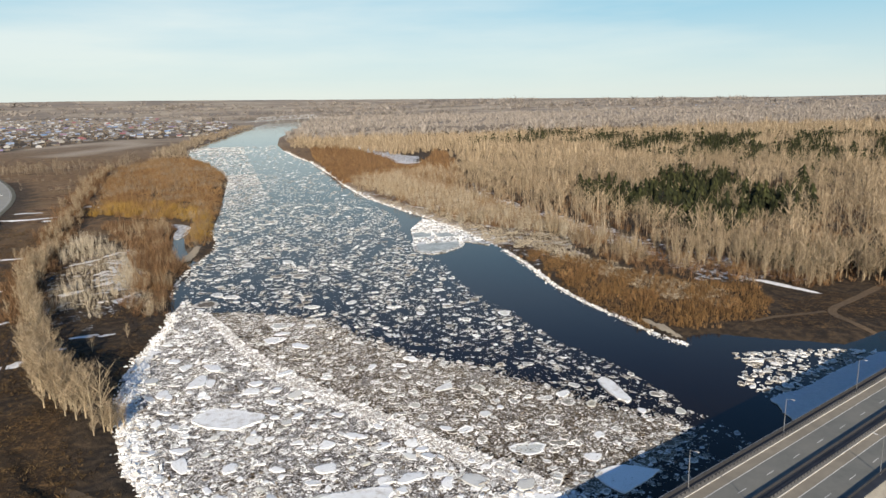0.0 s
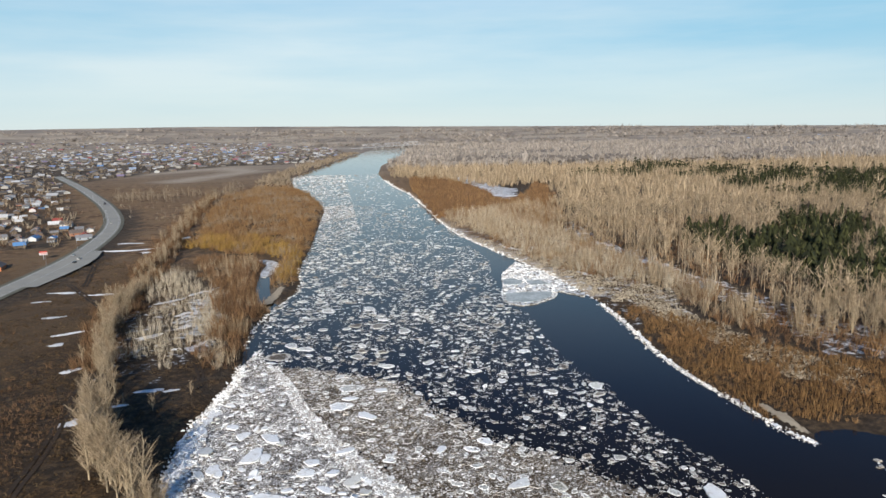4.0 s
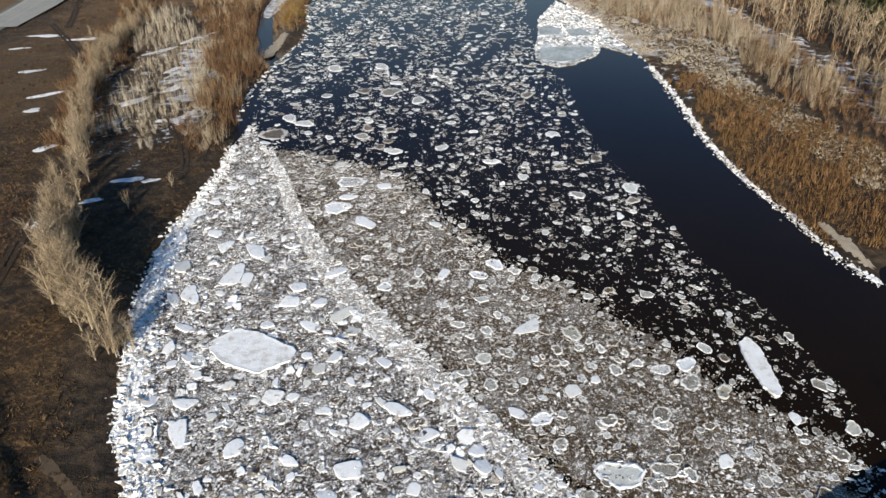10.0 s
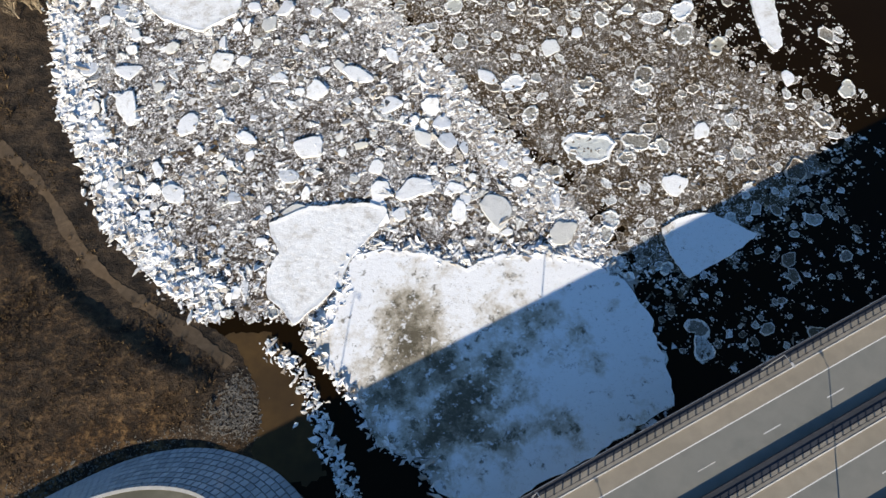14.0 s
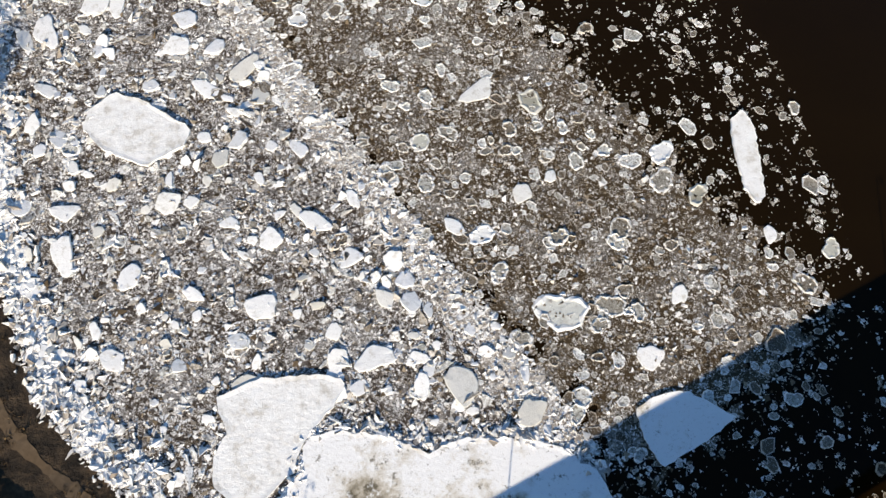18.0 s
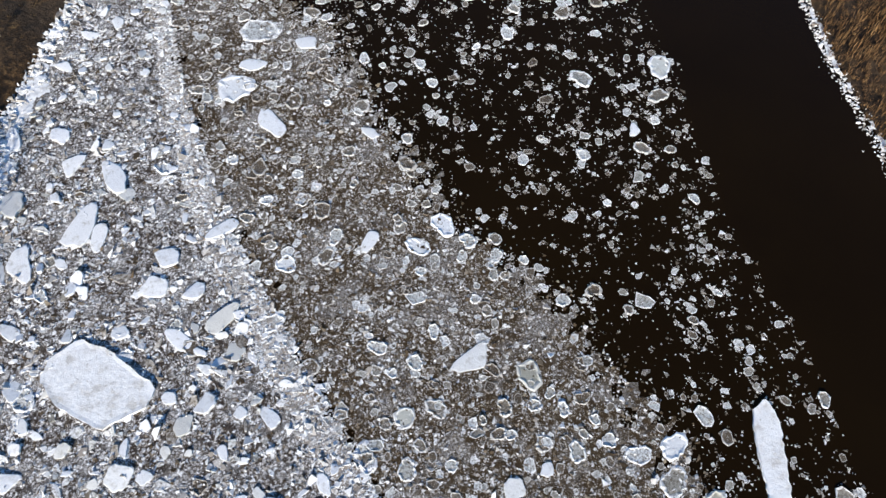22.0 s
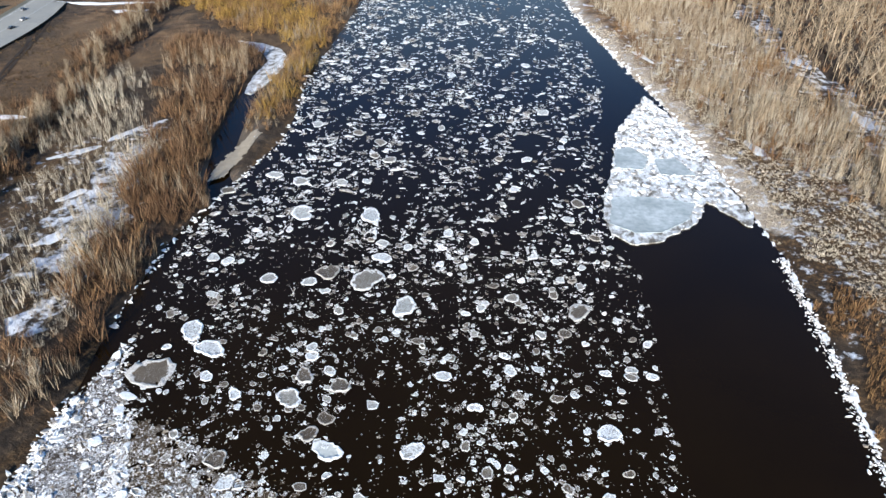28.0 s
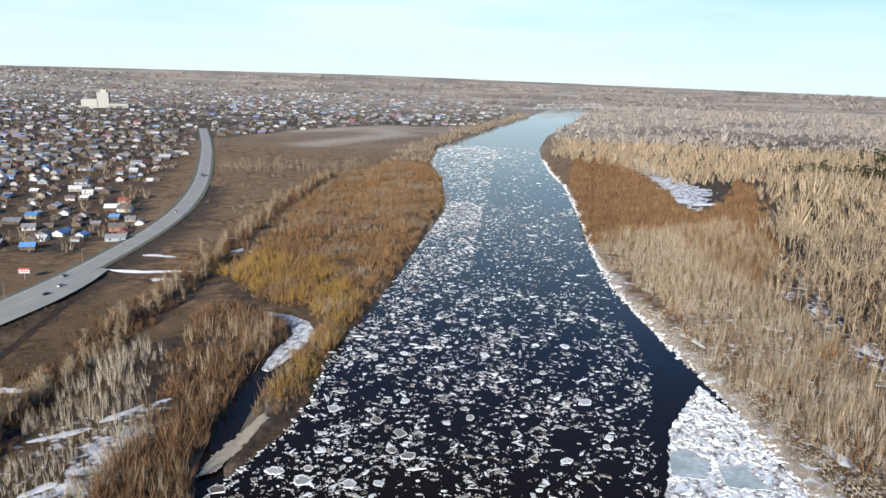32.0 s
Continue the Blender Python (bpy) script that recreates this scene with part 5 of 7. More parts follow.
def single_floes(spots, label, high, seed, shapes, tilt, mat):
    r = np.random.default_rng(seed)
    for k, (x, y, s) in enumerate(spots):
        v, f, rim = shapes[(k * 3 + seed) % len(shapes)]
        me = fast_mesh("ice_floe", v * (s, s * r.uniform(0.75, 1.0), high), f, M[mat], rim=rim)
        thing("ice_floe", label, "ice floe", "large floes", at=pose(x, y, 0.03, *r.normal(0, tilt, 2), r.uniform(0, 360)), data=me)


single_floes(STILL, "thick angular white floe wedged in the ice jam", 0.5, 1, BLOCKS, 3.0, "floe_white")
single_floes(LOOSE[::2], "rounded pale floe with a smooth top drifting", 0.3, 2, BLOCKS, 1.0, "floe_white")
single_floes(LOOSE[1::2], "rounded floe with a crumbled white rim drifting", 0.26, 2, PANCAKES, 1.0, "floe_white")
single_floes(FAR_LOOSE, "rounded grey-white floe drifting on dark water", 0.28, 3, PANCAKES, 1.0, "pancake")

# ---- plants ----


def bare_tree(h, seed, limbs=9, twigs=60, wide=0.30, sliver=0.05, low=0.15):
    """A leafless tree: trunk and crown, each (places, triangles)."""
    r = np.random.default_rng(seed)
    tv, tf, cv, cf = [], [], [], []

    def rod(v, f, a, b, ra, rb, n=3):
        a, b = np.array(a, float), np.array(b, float)
        base = len(v)
        ang = np.arange(n) * 2 * np.pi / n
        for p, rad in ((a, ra), (b, rb)):
            v.extend(p + np.c_[np.cos(ang) * rad, np.sin(ang) * rad, np.zeros(n)])
        for i in range(n):
            j = (i + 1) % n
            f.extend([(base + i, base + j, base + n + j), (base + i, base + n + j, base + n + i)])

    bend = r.normal(0, 0.03 * h, 2)
    knots = [np.array([bend[0] * t * t, bend[1] * t * t, h * t]) for t in (0, 0.3, 0.6, 1.0)]
    rad = [0.014 * h, 0.011 * h, 0.007 * h, 0.0015 * h]
    for k in range(3):
        rod(tv, tf, knots[k], knots[k + 1], rad[k], rad[k + 1], 5 if twigs > 60 else 3)
    tips = []
    for k in range(limbs):
        t = low + (0.66 - low) * (k + r.uniform(0, 0.9)) / limbs
        a = np.array([bend[0] * t * t, bend[1] * t * t, h * t])
        az, out = r.uniform(0, 6.28), wide * h * r.uniform(0.45, 1.0)
        b = a + np.array([np.cos(az) * out, np.sin(az) * out, h * r.uniform(0.24, 0.42)])
        rod(tv, tf, a, b, 0.005 * h, 0.0015 * h, 3)
        tips.append((a, b))
    tips.append((knots[2], knots[3]))
    for k in range(twigs):
        a, b = tips[r.integers(len(tips))]
        t = r.uniform(0.25, 1.0)
        p = a + (b - a) * t
        az, reach = r.uniform(0, 6.28), h * r.uniform(0.06, 0.14)
        q = p + np.array([np.cos(az) * reach, np.sin(az) * reach, reach * r.uniform(0.6, 2.2)])
        side = np.cross(q - p, r.normal(0, 1, 3))
        side = side / (np.linalg.norm(side) + 1e-9) * sliver
        base = len(cv)
        cv.extend([p - side, p + side, q])
        cf.append((base, base + 1, base + 2))
    return (np.array(tv), np.array(tf)), (np.array(cv), np.array(cf))


def stalks(n, seed, h=1.0, wide=0.35, sliver=0.03, lean=0.35):
    """A bush or tuft: many thin upright slivers from one foot."""
    r = np.random.default_rng(seed)
    az = r.uniform(0, 6.28, n)
    foot = np.c_[np.cos(az), np.sin(az), 0 * az] * (r.uniform(0, wide, n))[:, None]
    foot[:, 2] = r.uniform(0, 0.25, n) * h
    az2 = az + r.normal(0, 0.6, n)
    tip = foot + np.c_[np.cos(az2) * lean * h, np.sin(az2) * lean * h, np.full(n, h)] * r.uniform(0.3, 1.0, n)[:, None]
    turn = r.uniform(0, 6.28, n)
    side = np.c_[np.cos(turn), np.sin(turn), np.zeros(n)] * sliver
    v = np.stack([foot - side, foot + side, tip], 1).reshape(-1, 3)
    return v, np.arange(3 * n).reshape(-1, 3)


def pine_shape(seed, tiers=5, arms=7):
    """A small conifer of height 1: trunk and needled tiers."""
    r = np.random.default_rng(seed)
    v, f = [], []
    for k in range(tiers):
        z = 0.16 + 0.78 * k / tiers
        rad = 0.24 * (1 - k / tiers * 0.82)
        for i in range(arms):
            a = 6.28 * (i + r.uniform(-0.3, 0.3)) / arms + k
            rr, zz = rad * r.uniform(0.7, 1.15), z - 0.03 * r.uniform(0.5, 1.5)
            base = len(v)
            w = 0.42
            v += [(0, 0, z + 0.17), (np.cos(a - w) * rr * 0.72, np.sin(a - w) * rr * 0.72, z + 0.02), (np.cos(a) * rr, np.sin(a) * rr, zz),
                  (np.cos(a + w) * rr * 0.72, np.sin(a + w) * rr * 0.72, z + 0.02)]
            f += [(base, base + 1, base + 2), (base, base + 2, base + 3)]
    n = len(v)
    v += [(0.02, 0, 0), (-0.01, 0.017, 0), (-0.01, -0.017, 0), (0, 0, 0.9)]
    f += [(n, n + 1, n + 3), (n + 1, n + 2, n + 3), (n + 2, n, n + 3)]
    return np.array(v, float), np.array(f)


def land_spread(poly, step, keep=None, jitter=0.5):
    """Uneven places on dry land in an outline, about step apart, with the ground's height."""
    p = np.asarray(poly, float)
    lo, hi = p.min(0), p.max(0)
    x, y = np.meshgrid(np.arange(lo[0], hi[0], step), np.arange(lo[1], hi[1], step))
    x, y = (a.ravel() + rng.uniform(-jitter, jitter, a.size) * step for a in (x, y))
    u, s = np.clip(step * 2.2, 3, 16), np.clip(step * 4, 9, 60)
    clear = ~inside(SPIT, x, y)
    ok = clear & inside(poly, x + u * wobble(x, y, s, 0.9), y + u * wobble(x, y, s, 3.1)) & ~inside(RIVER, x, y) & (away(CREEK, x, y) > 5.5) & (away(ROAD, x, y) > 14)
    if keep is not None:
        ok &= rng.uniform(size=x.shape) < keep(x, y)
    x, y = x[ok], y[ok]
    return np.c_[x, y, height(x, y) - 0.1]


def wood(name, label, category, places, shapes, tall, mat, spread_=0.22, squash=(0.8, 1.25)):
    """A stand of plants joined into one thing."""
    if not len(places):
        return None
    sets, which = [], rng.integers(0, len(shapes), len(places))
    for k, (v, f) in enumerate(shapes):
        q = places[which == k]
        h = tall * np.exp(rng.normal(0, spread_, len(q))) * (1 + 0.32 * wobble(q[:, 0], q[:, 1], 8 + tall, 1.1) + 0.26 * wobble(q[:, 0], q[:, 1], 2.0 + 0.4 * tall, 2.7))
        w = h * rng.uniform(*squash, len(q))
        sets.append(scatter(v, f, q, np.c_[w, w, h], rng.uniform(0, 6.28, len(q))))
    v, f, _ = joined(sets)
    return thing(name, label, category, kind="stuff", data=fast_mesh(name, v, f, M[mat]))


def merged(tree):
    (a, b), (c, d) = tree
    return np.concatenate([a, c]), np.concatenate([b, d + len(a)])


def unit(tree, h):
    (a, b), (c, d) = tree
    return (a / h, b), (c / h, d)


BUSH = [stalks(24, 100 + s, 1.0, 0.30, 0.03, 0.34) for s in range(5)]
THIN = [stalks(24, 110 + s, 1.0, 0.28, 0.016, 0.40) for s in range(6)]
TUFT = [stalks(11, 120 + s, 1.0, 0.45, 0.03, 0.13) for s in range(5)]
GRASS = [stalks(12, 130 + s, 1.0, 0.8, 0.11, 0.7) for s in range(5)]
SAPLING = [stalks(14, 140 + s, 1.0, 0.12, 0.0075, 0.15) for s in range(5)]
FAR_TREE = [merged(unit(bare_tree(14, 160 + s, 7, 38, 0.33, 0.085, 0.24), 14)) for s in range(6)]
CLUMP = [stalks(14, 180 + s, 1.0, 0.35, 0.05, 0.42) for s in range(5)]
FAR_CLUMP = [stalks(8, 185 + s, 1.0, 0.45, 0.10, 0.35) for s in range(4)]
CROWN = [stalks(16, 190 + s, 1.0, 0.22, 0.035, 0.38) for s in range(5)]
PINE = [pine_shape(200 + s) for s in range(4)]
FAR_PINE = [pine_shape(210 + s, 3, 5) for s in range(3)]

ISLE = [(-176, 690), (-150, 650), (-122, 628), (-100, 625), (-84, 605), (-80, 570), (-84, 540), (-74, 500), (-60, 500), (-58, 530), (-66, 580), (-67, 650), (-74, 790),
        (-83, 940), (-97, 1020), (-127, 1160), (-160, 1250), (-215, 1300), (-250, 1135), (-215, 900), (-188, 766)]
wood("willow_thicket", "dense orange-brown leafless willow thicket", "bushes", land_spread(ISLE, 2.7, lambda x, y: np.clip(0.72 + 0.75 * wobble(x, y, 13, 1.0), 0.05, 1)), THIN, 3.9, "willow", 0.34)
wood("willow_thicket", "yellow-brown willows at the creek", "bushes", land_spread([(-178, 690), (-150, 650), (-105, 632), (-84, 600), (-78, 540), (-60, 500), (-68, 640), (-120, 720), (-165, 740)], 3.2),
     THIN, 4.2, "yellow", 0.3)
wood("grey_saplings", "grey saplings among the willows", "bushes", land_spread(ISLE, 3.2, lambda x, y: np.clip(wobble(x, y, 24, 3.0) * 1.3 + 0.25, 0, 1)), SAPLING, 6.0, "grey_twigs")
BAND = [(-64, 338), (-62, 350), (-69, 420), (-64, 458), (-72, 470), (-82, 515), (-92, 560), (-98, 600), (-125, 622), (-150, 610), (-135, 560), (-108, 500), (-92, 430), (-84, 370), (-74, 342)]
wood("bank_bushes", "red-brown leafless bushes on the river bank", "bushes", land_spread(BAND, 2.3, lambda x, y: np.clip(0.8 + 0.7 * wobble(x, y, 12, 1.0), 0.05, 1)), THIN, 4.2, "redbrown", 0.36)
wood("bank_bushes", "orange-brown bushes on the river bank", "bushes", land_spread(BAND, 5.2, lambda x, y: np.clip(0.25 + 0.9 * wobble(x, y, 21, 3.0), 0, 1)), THIN, 4.4, "willow", 0.3)
wood("grey_saplings", "pale grey saplings in the bank scrub", "bushes", land_spread(BAND, 3.4, lambda x, y: np.clip(0.4 + 0.9 * wobble(x, y, 18, 5.0), 0, 1)), SAPLING, 6.5, "poplar")
wood("grey_saplings", "pale grey saplings on snowy ground", "bushes", land_spread([(-92, 340), (-88, 400), (-100, 480), (-150, 560), (-165, 540), (-125, 440), (-118, 370)], 3.4), SAPLING, 6.5, "pale_twigs")
PALE = [(-66, 340), (-75, 366), (-81, 400), (-88, 438), (-93, 476), (-97, 500), (-110, 490), (-104, 452), (-97, 410), (-82, 362)]
wood("bank_bushes", "pale frosted brush along the bank crest", "bushes", land_spread(PALE, 2.0), THIN, 2.6, "pale_twigs", 0.35)
RIDGE = [(-68, 229), (-77, 240), (-88, 256), (-99, 284), (-118, 340), (-130, 372), (-148, 430), (-160, 500), (-176, 580), (-188, 660), (-215, 800), (-240, 950), (-262, 1120)]
wood("dry_grass", "pale dry grass tufts on the flats", "grass", land_spread([(-240, 180), (-60, 190), (-66, 340), (-120, 480), (-230, 640), (-238, 420)], 2.4, lambda x, y: 0.5 + 0.5 * wobble(x, y, 17, 0.4)),
     GRASS, 0.85, "grass")
wood("low_scrub", "low brown scrub on the flats", "bushes", land_spread([(-240, 230), (-105, 240), (-120, 420), (-150, 560), (-190, 800), (-235, 820), (-228, 640), (-238, 420)], 4.0, lambda x, y: np.clip(wobble(x, y, 20, 2.4) - 0.15, 0, 1)), THIN, 1.8, "redbrown", 0.4)
wood("low_scrub", "low brown scrub on the field", "bushes", land_spread([(-240, 820), (-190, 760), (-215, 900), (-250, 1100), (-390, 1060), (-310, 900)], 7.0, lambda x, y: np.clip(wobble(x, y, 30, 2.4), 0, 1)), THIN, 2.2, "grey_twigs", 0.4)
wood("dry_grass", "dry brown grass by the bridge", "grass", land_spread([(-150, 100), (-60, 112), (-30, 124), (-10, 128), (-10, 140), (-40, 168), (-55, 200), (-130, 210)], 1.1,
                                                                    lambda x, y: (away(A_TOE, x, y) > 2) * np.clip(0.5 + 0.8 * wobble(x, y, 9, 0.4), 0, 1)), GRASS, 0.62, "grass")
wood("reed_bed", "dense orange-brown reeds on the right bank", "reeds", land_spread(REEDS, 1.5), TUFT, 2.2, "reed")
wood("willow_thicket", "orange willow scrub behind the reeds", "bushes", land_spread(REEDS, 3.6, lambda x, y: (wobble(x, y, 19, 0.3) > 0.0) * 0.9), BUSH, 2.8, "willow")
BELT = [(150, 500), (172, 480), (182, 356), (225, 318), (262, 300), (255, 350), (215, 400), (198, 520), (178, 640), (150, 640), (110, 690), (96, 690), (112, 600), (126, 540)]
wood("bank_bushes", "red-brown scrub at the edge of the wood", "bushes", land_spread(BELT, 3.1, lambda x, y: np.clip(0.7 + 0.5 * wobble(x, y, 14, 1.2), 0, 1) * np.where(y > 460, 0.5, 1.0)), THIN, 3.8, "redbrown", 0.35)
wood("bank_bushes", "rusty scrub at the edge of the wood", "bushes", land_spread(BELT, 4.2, lambda x, y: np.clip(0.3 + 0.9 * wobble(x, y, 22, 4.2), 0, 1)), THIN, 4.4, "willow", 0.3)
wood("sapling_belt", "pale slender saplings along the river", "trees", land_spread(BELT, 2.7, lambda x, y: np.clip(0.45 + 0.7 * wobble(x, y, 17, 2.2), 0, 1)), SAPLING, 7.0, "poplar", 0.3)
wood("dry_grass", "pale frosted grass along the sandy bank", "grass", land_spread([(131, 455), (139, 455), (140, 480), (124, 560), (108, 620), (86, 690), (76, 690), (100, 590), (119, 505), (130, 440)], 1.7), GRASS, 0.7, "pale_twigs")
SWEEP = [(118, 590), (170, 500), (176, 440), (167, 420), (186, 350), (206, 307), (188, 280), (168, 314), (160, 362), (146, 425), (134, 470), (124, 540)]
wood("dry_grass", "pale tan grass sweep behind the reeds", "grass", land_spread(SWEEP, 1.7), GRASS, 0.9, "pale_twigs")
wood("dry_grass", "whitish frosted brush behind the reeds", "grass", land_spread(SWEEP, 3.4, lambda x, y: np.clip(0.5 + 0.8 * wobble(x, y, 14, 2.0), 0, 1)), THIN, 1.6, "pale_twigs", 0.3)
wood("sapling_belt", "whitish frosted saplings along the river", "trees", land_spread(BELT, 2.9, lambda x, y: np.clip((y - 400) / 90, 0, 0.85)), SAPLING, 6.0, "pale_twigs", 0.3)
NORTH = [(98, 690), (150, 640), (178, 640), (168, 720), (198, 872), (180, 960), (120, 900), (66, 860), (72, 760)]
wood("sapling_belt", "pale slender saplings along the upper river", "trees", land_spread(NORTH, 3.6), SAPLING, 7.5, "poplar")
wood("sapling_belt", "whitish slender saplings along the upper river", "trees", land_spread(NORTH, 5.0), SAPLING, 7.0, "pale_twigs")
ORANGE_N = [(36, 1460), (88, 1450), (128, 1230), (150, 1010), (158, 984), (205, 1090), (256, 1310), (240, 1114), (200, 880), (168, 735), (138, 750), (133, 852), (109, 930), (82, 830), (60, 840), (44, 1000), (36, 1150)]
wood("willow_thicket", "orange-brown willow thicket on the right bank", "bushes", land_spread(ORANGE_N, 4.4), BUSH, 5.0, "willow")
wood("bank_bushes", "red-brown thicket on the right bank", "bushes", land_spread(ORANGE_N, 4.6), BUSH, 5.4, "redbrown")
FOREST = [(262, 300), (900, 260), (1500, 800), (1500, 1700), (-10, 1700), (15, 1400), (60, 1370), (110, 1310), (170, 1200), (262, 1240), (205, 880), (172, 720), (182, 640), (202, 520), (220, 405), (258, 352)]


PINES_A = [(330, 1380), (450, 1460), (540, 1700), (800, 1340), (1040, 1300), (1250, 1100), (900, 800), (620, 770), (585, 890), (520, 920), (515, 1080), (510, 1290)]
PINES_B = [(244, 400), (262, 410), (300, 440), (334, 476), (365, 446), (475, 584), (410, 590), (470, 745), (380, 700), (293, 575), (320, 690), (272, 685), (246, 582), (258, 535), (264, 520), (268, 470)]
PINES_C = [(330, 700), (520, 640), (720, 700), (700, 800), (500, 820), (360, 800)]


def pine_zone(x, y):
    """Where the pines stand."""
    return inside(PINES_A, x, y) * (wobble(x, y, 60, 1.0) > -0.35) + inside(PINES_B, x, y) * (wobble(x, y, 26, 2.0) > -0.55) + inside(PINES_C, x, y) * (wobble(x, y, 40, 0.6) > 0.25)


near = land_spread(FOREST, 7.8, lambda x, y: ((y < 900) & (x < 640)) * (1 - 0.96 * np.clip(pine_zone(x, y), 0, 1)))
wood("poplar_wood", "tall pale leafless poplar wood", "trees", near, FAR_TREE, 15.0, "poplar", squash=(0.9, 1.5))
rest = land_spread(FOREST, 12.0, lambda x, y: ~((y < 900) & (x < 640)) * (1 - 0.8 * np.clip(pine_zone(x, y), 0, 1)))
wood("poplar_wood", "far pale leafless poplar wood", "trees", rest, CROWN, 14.0, "poplar", squash=(0.6, 1.0))
wood("undergrowth", "grey undergrowth in the wood", "bushes", land_spread(FOREST, 8, lambda x, y: ((y < 800) & (x < 500)) * 1.0), CLUMP, 4.5, "redbrown")
wood("pine_stand", "dark green pines among bare poplars", "trees", land_spread(PINES_B, 5.6, lambda x, y: np.clip(pine_zone(x, y), 0, 1) * 0.9), PINE, 13.5, "pine", squash=(1.0, 1.5))
wood("pine_stand", "dark green pines deep in the wood", "trees", land_spread(FOREST, 7.5, lambda x, y: (np.clip(pine_zone(x, y), 0, 1) - inside(PINES_B, x, y) > 0) * 0.8), FAR_PINE, 13.0, "pine", squash=(1.1, 1.6))
FAR_WOOD = [(-20, 1700), (1500, 1700), (2600, 900), (3800, 1400), (3600, 3400), (120, 3600), (60, 2900), (10, 2300), (-20, 1950)]
# both far woods wear twigs paled and greyed for haze
wood("far_wood", "far grey-brown leafless woods", "trees", land_spread(FAR_WOOD, 18.5, lambda x, y: 0.3 + 0.7 * (wobble(x, y, 160, 0.5) > -0.15)), FAR_CLUMP, 10, "hazed_twigs", squash=(1.0, 1.7))
wood("far_wood", "hazy woods towards the horizon", "trees", land_spread([(-4500, 3300), (-700, 3950), (-280, 3320), (150, 3640), (3600, 3420), (4500, 1500), (4600, 4650), (-4600, 4650)], 44, lambda x, y: (np.hypot(x, y - 150) < 4700) * (0.15 + 0.85 * (wobble(x, y * 2.2, 260, 1.5) > 0.0))), CLUMP, 14, "hazed_twigs", squash=(2.0, 3.6))
wood("tree_row", "row of pale leafless trees across the field", "trees", land_spread([(-420, 1080), (-230, 1170), (-226, 1195), (-425, 1110)], 6), FAR_TREE, 11, "grey_twigs")
wood("bank_trees", "leafless bushes along the far bank", "trees", land_spread([(-165, 1300), (-205, 1510), (-190, 1800), (-170, 2100), (-125, 2650), (-160, 2660), (-215, 2100), (-245, 1800), (-255, 1500), (-215, 1290)], 9), CLUMP, 7, "grey_twigs", squash=(0.7, 1.4))

# single trees
TREES = [unit(bare_tree(14, 300 + s, 14, 300, 0.18, 0.042, 0.05), 14) for s in range(5)]
TREE_MESH = [(fast_mesh("trunk", *a, M["bark"]), fast_mesh("crown", *b, M["poplar"])) for a, b in TREES]


def tree(x, y, h, k, label="tall pale leafless poplar on dry grass", group="bank poplars", w=1.0):
    t = thing("poplar_tree", label, "tree", group, at=Matrix.Translation((x, y, float(height(np.array([x]), np.array([y]))[0]) - 0.1)) @ Matrix.Rotation(k * 1.9, 4, "Z") @ Matrix.Diagonal((h * w, h * w, h, 1)))
    part("trunk", TREE_MESH[k % 5][0], None, t)
    part("crown", TREE_MESH[k % 5][1], None, t)


k = 0
for line, count, wide, lo, hi in ((RIDGE[:4], 64, 2.0, 12, 18), (RIDGE[3:5], 16, 2.6, 9, 14), (RIDGE[4:8], 56, 3.5, 9, 14), (RIDGE[7:], 120, 4.5, 7, 12), ([(-61, 219), (-57, 226)], 9, 1.8, 7, 11)):
    for x, y in along(line, count):
        tree(x + rng.normal(0, wide), y + rng.normal(0, wide), rng.uniform(lo, hi), k, w=1.45)
        k += 1
wood("ridge_bushes", "grey bushes under the poplar line", "bushes", land_spread([(x - 9, y) for x, y in RIDGE[4:]] + [(x + 8, y) for x, y in RIDGE[:3:-1]], 3.0), THIN, 4.6, "redbrown", 0.35)
for x, y, h in ((-72, 309, 6), (-82, 294, 7), (-95, 300, 5), (-140, 420, 9), (-178, 500, 7)):
    tree(x, y, h, k, "small lone leafless tree on dry grass", "lone trees", 1.2)
    k += 1
EDGE_WOOD = land_spread([(225, 345), (262, 305), (330, 300), (300, 360), (245, 430), (215, 540), (190, 640), (178, 640), (195, 520), (212, 410)], 8.0)
for x, y, z in EDGE_WOOD[:110]:
    tree(x, y, rng.uniform(13, 17), k, "tall pale leafless poplar at the edge of the wood", "wood edge poplars", 1.25)
    k += 1

PINE_MESH = []
for s in range(3):
    v, f = pine_shape(230 + s, 7, 9)
    PINE_MESH.append((fast_mesh("trunk", v[-4:], f[-3:] - (len(v) - 4), M["bark"]), fast_mesh("crown", v[:-4], f[:-3], M["pine"])))
for k, (x, y, z) in enumerate(land_spread([(236, 372), (255, 332), (330, 302), (345, 330), (285, 390), (262, 470), (292, 570), (280, 575), (248, 450)], 7.5)[:60]):
    t = thing("pine_tree", "dark green young pine at the edge of the wood", "tree", "edge pines", at=Matrix.Translation((x, y, z)) @ Matrix.Rotation(k * 1.7, 4, "Z") @ Matrix.Diagonal((12.5, 12.5, 9 + (k * 37 % 50) / 10, 1)))
    part("trunk", PINE_MESH[k % 3][0], None, t)
    part("crown", PINE_MESH[k % 3][1], None, t)

# ---- road and town ----


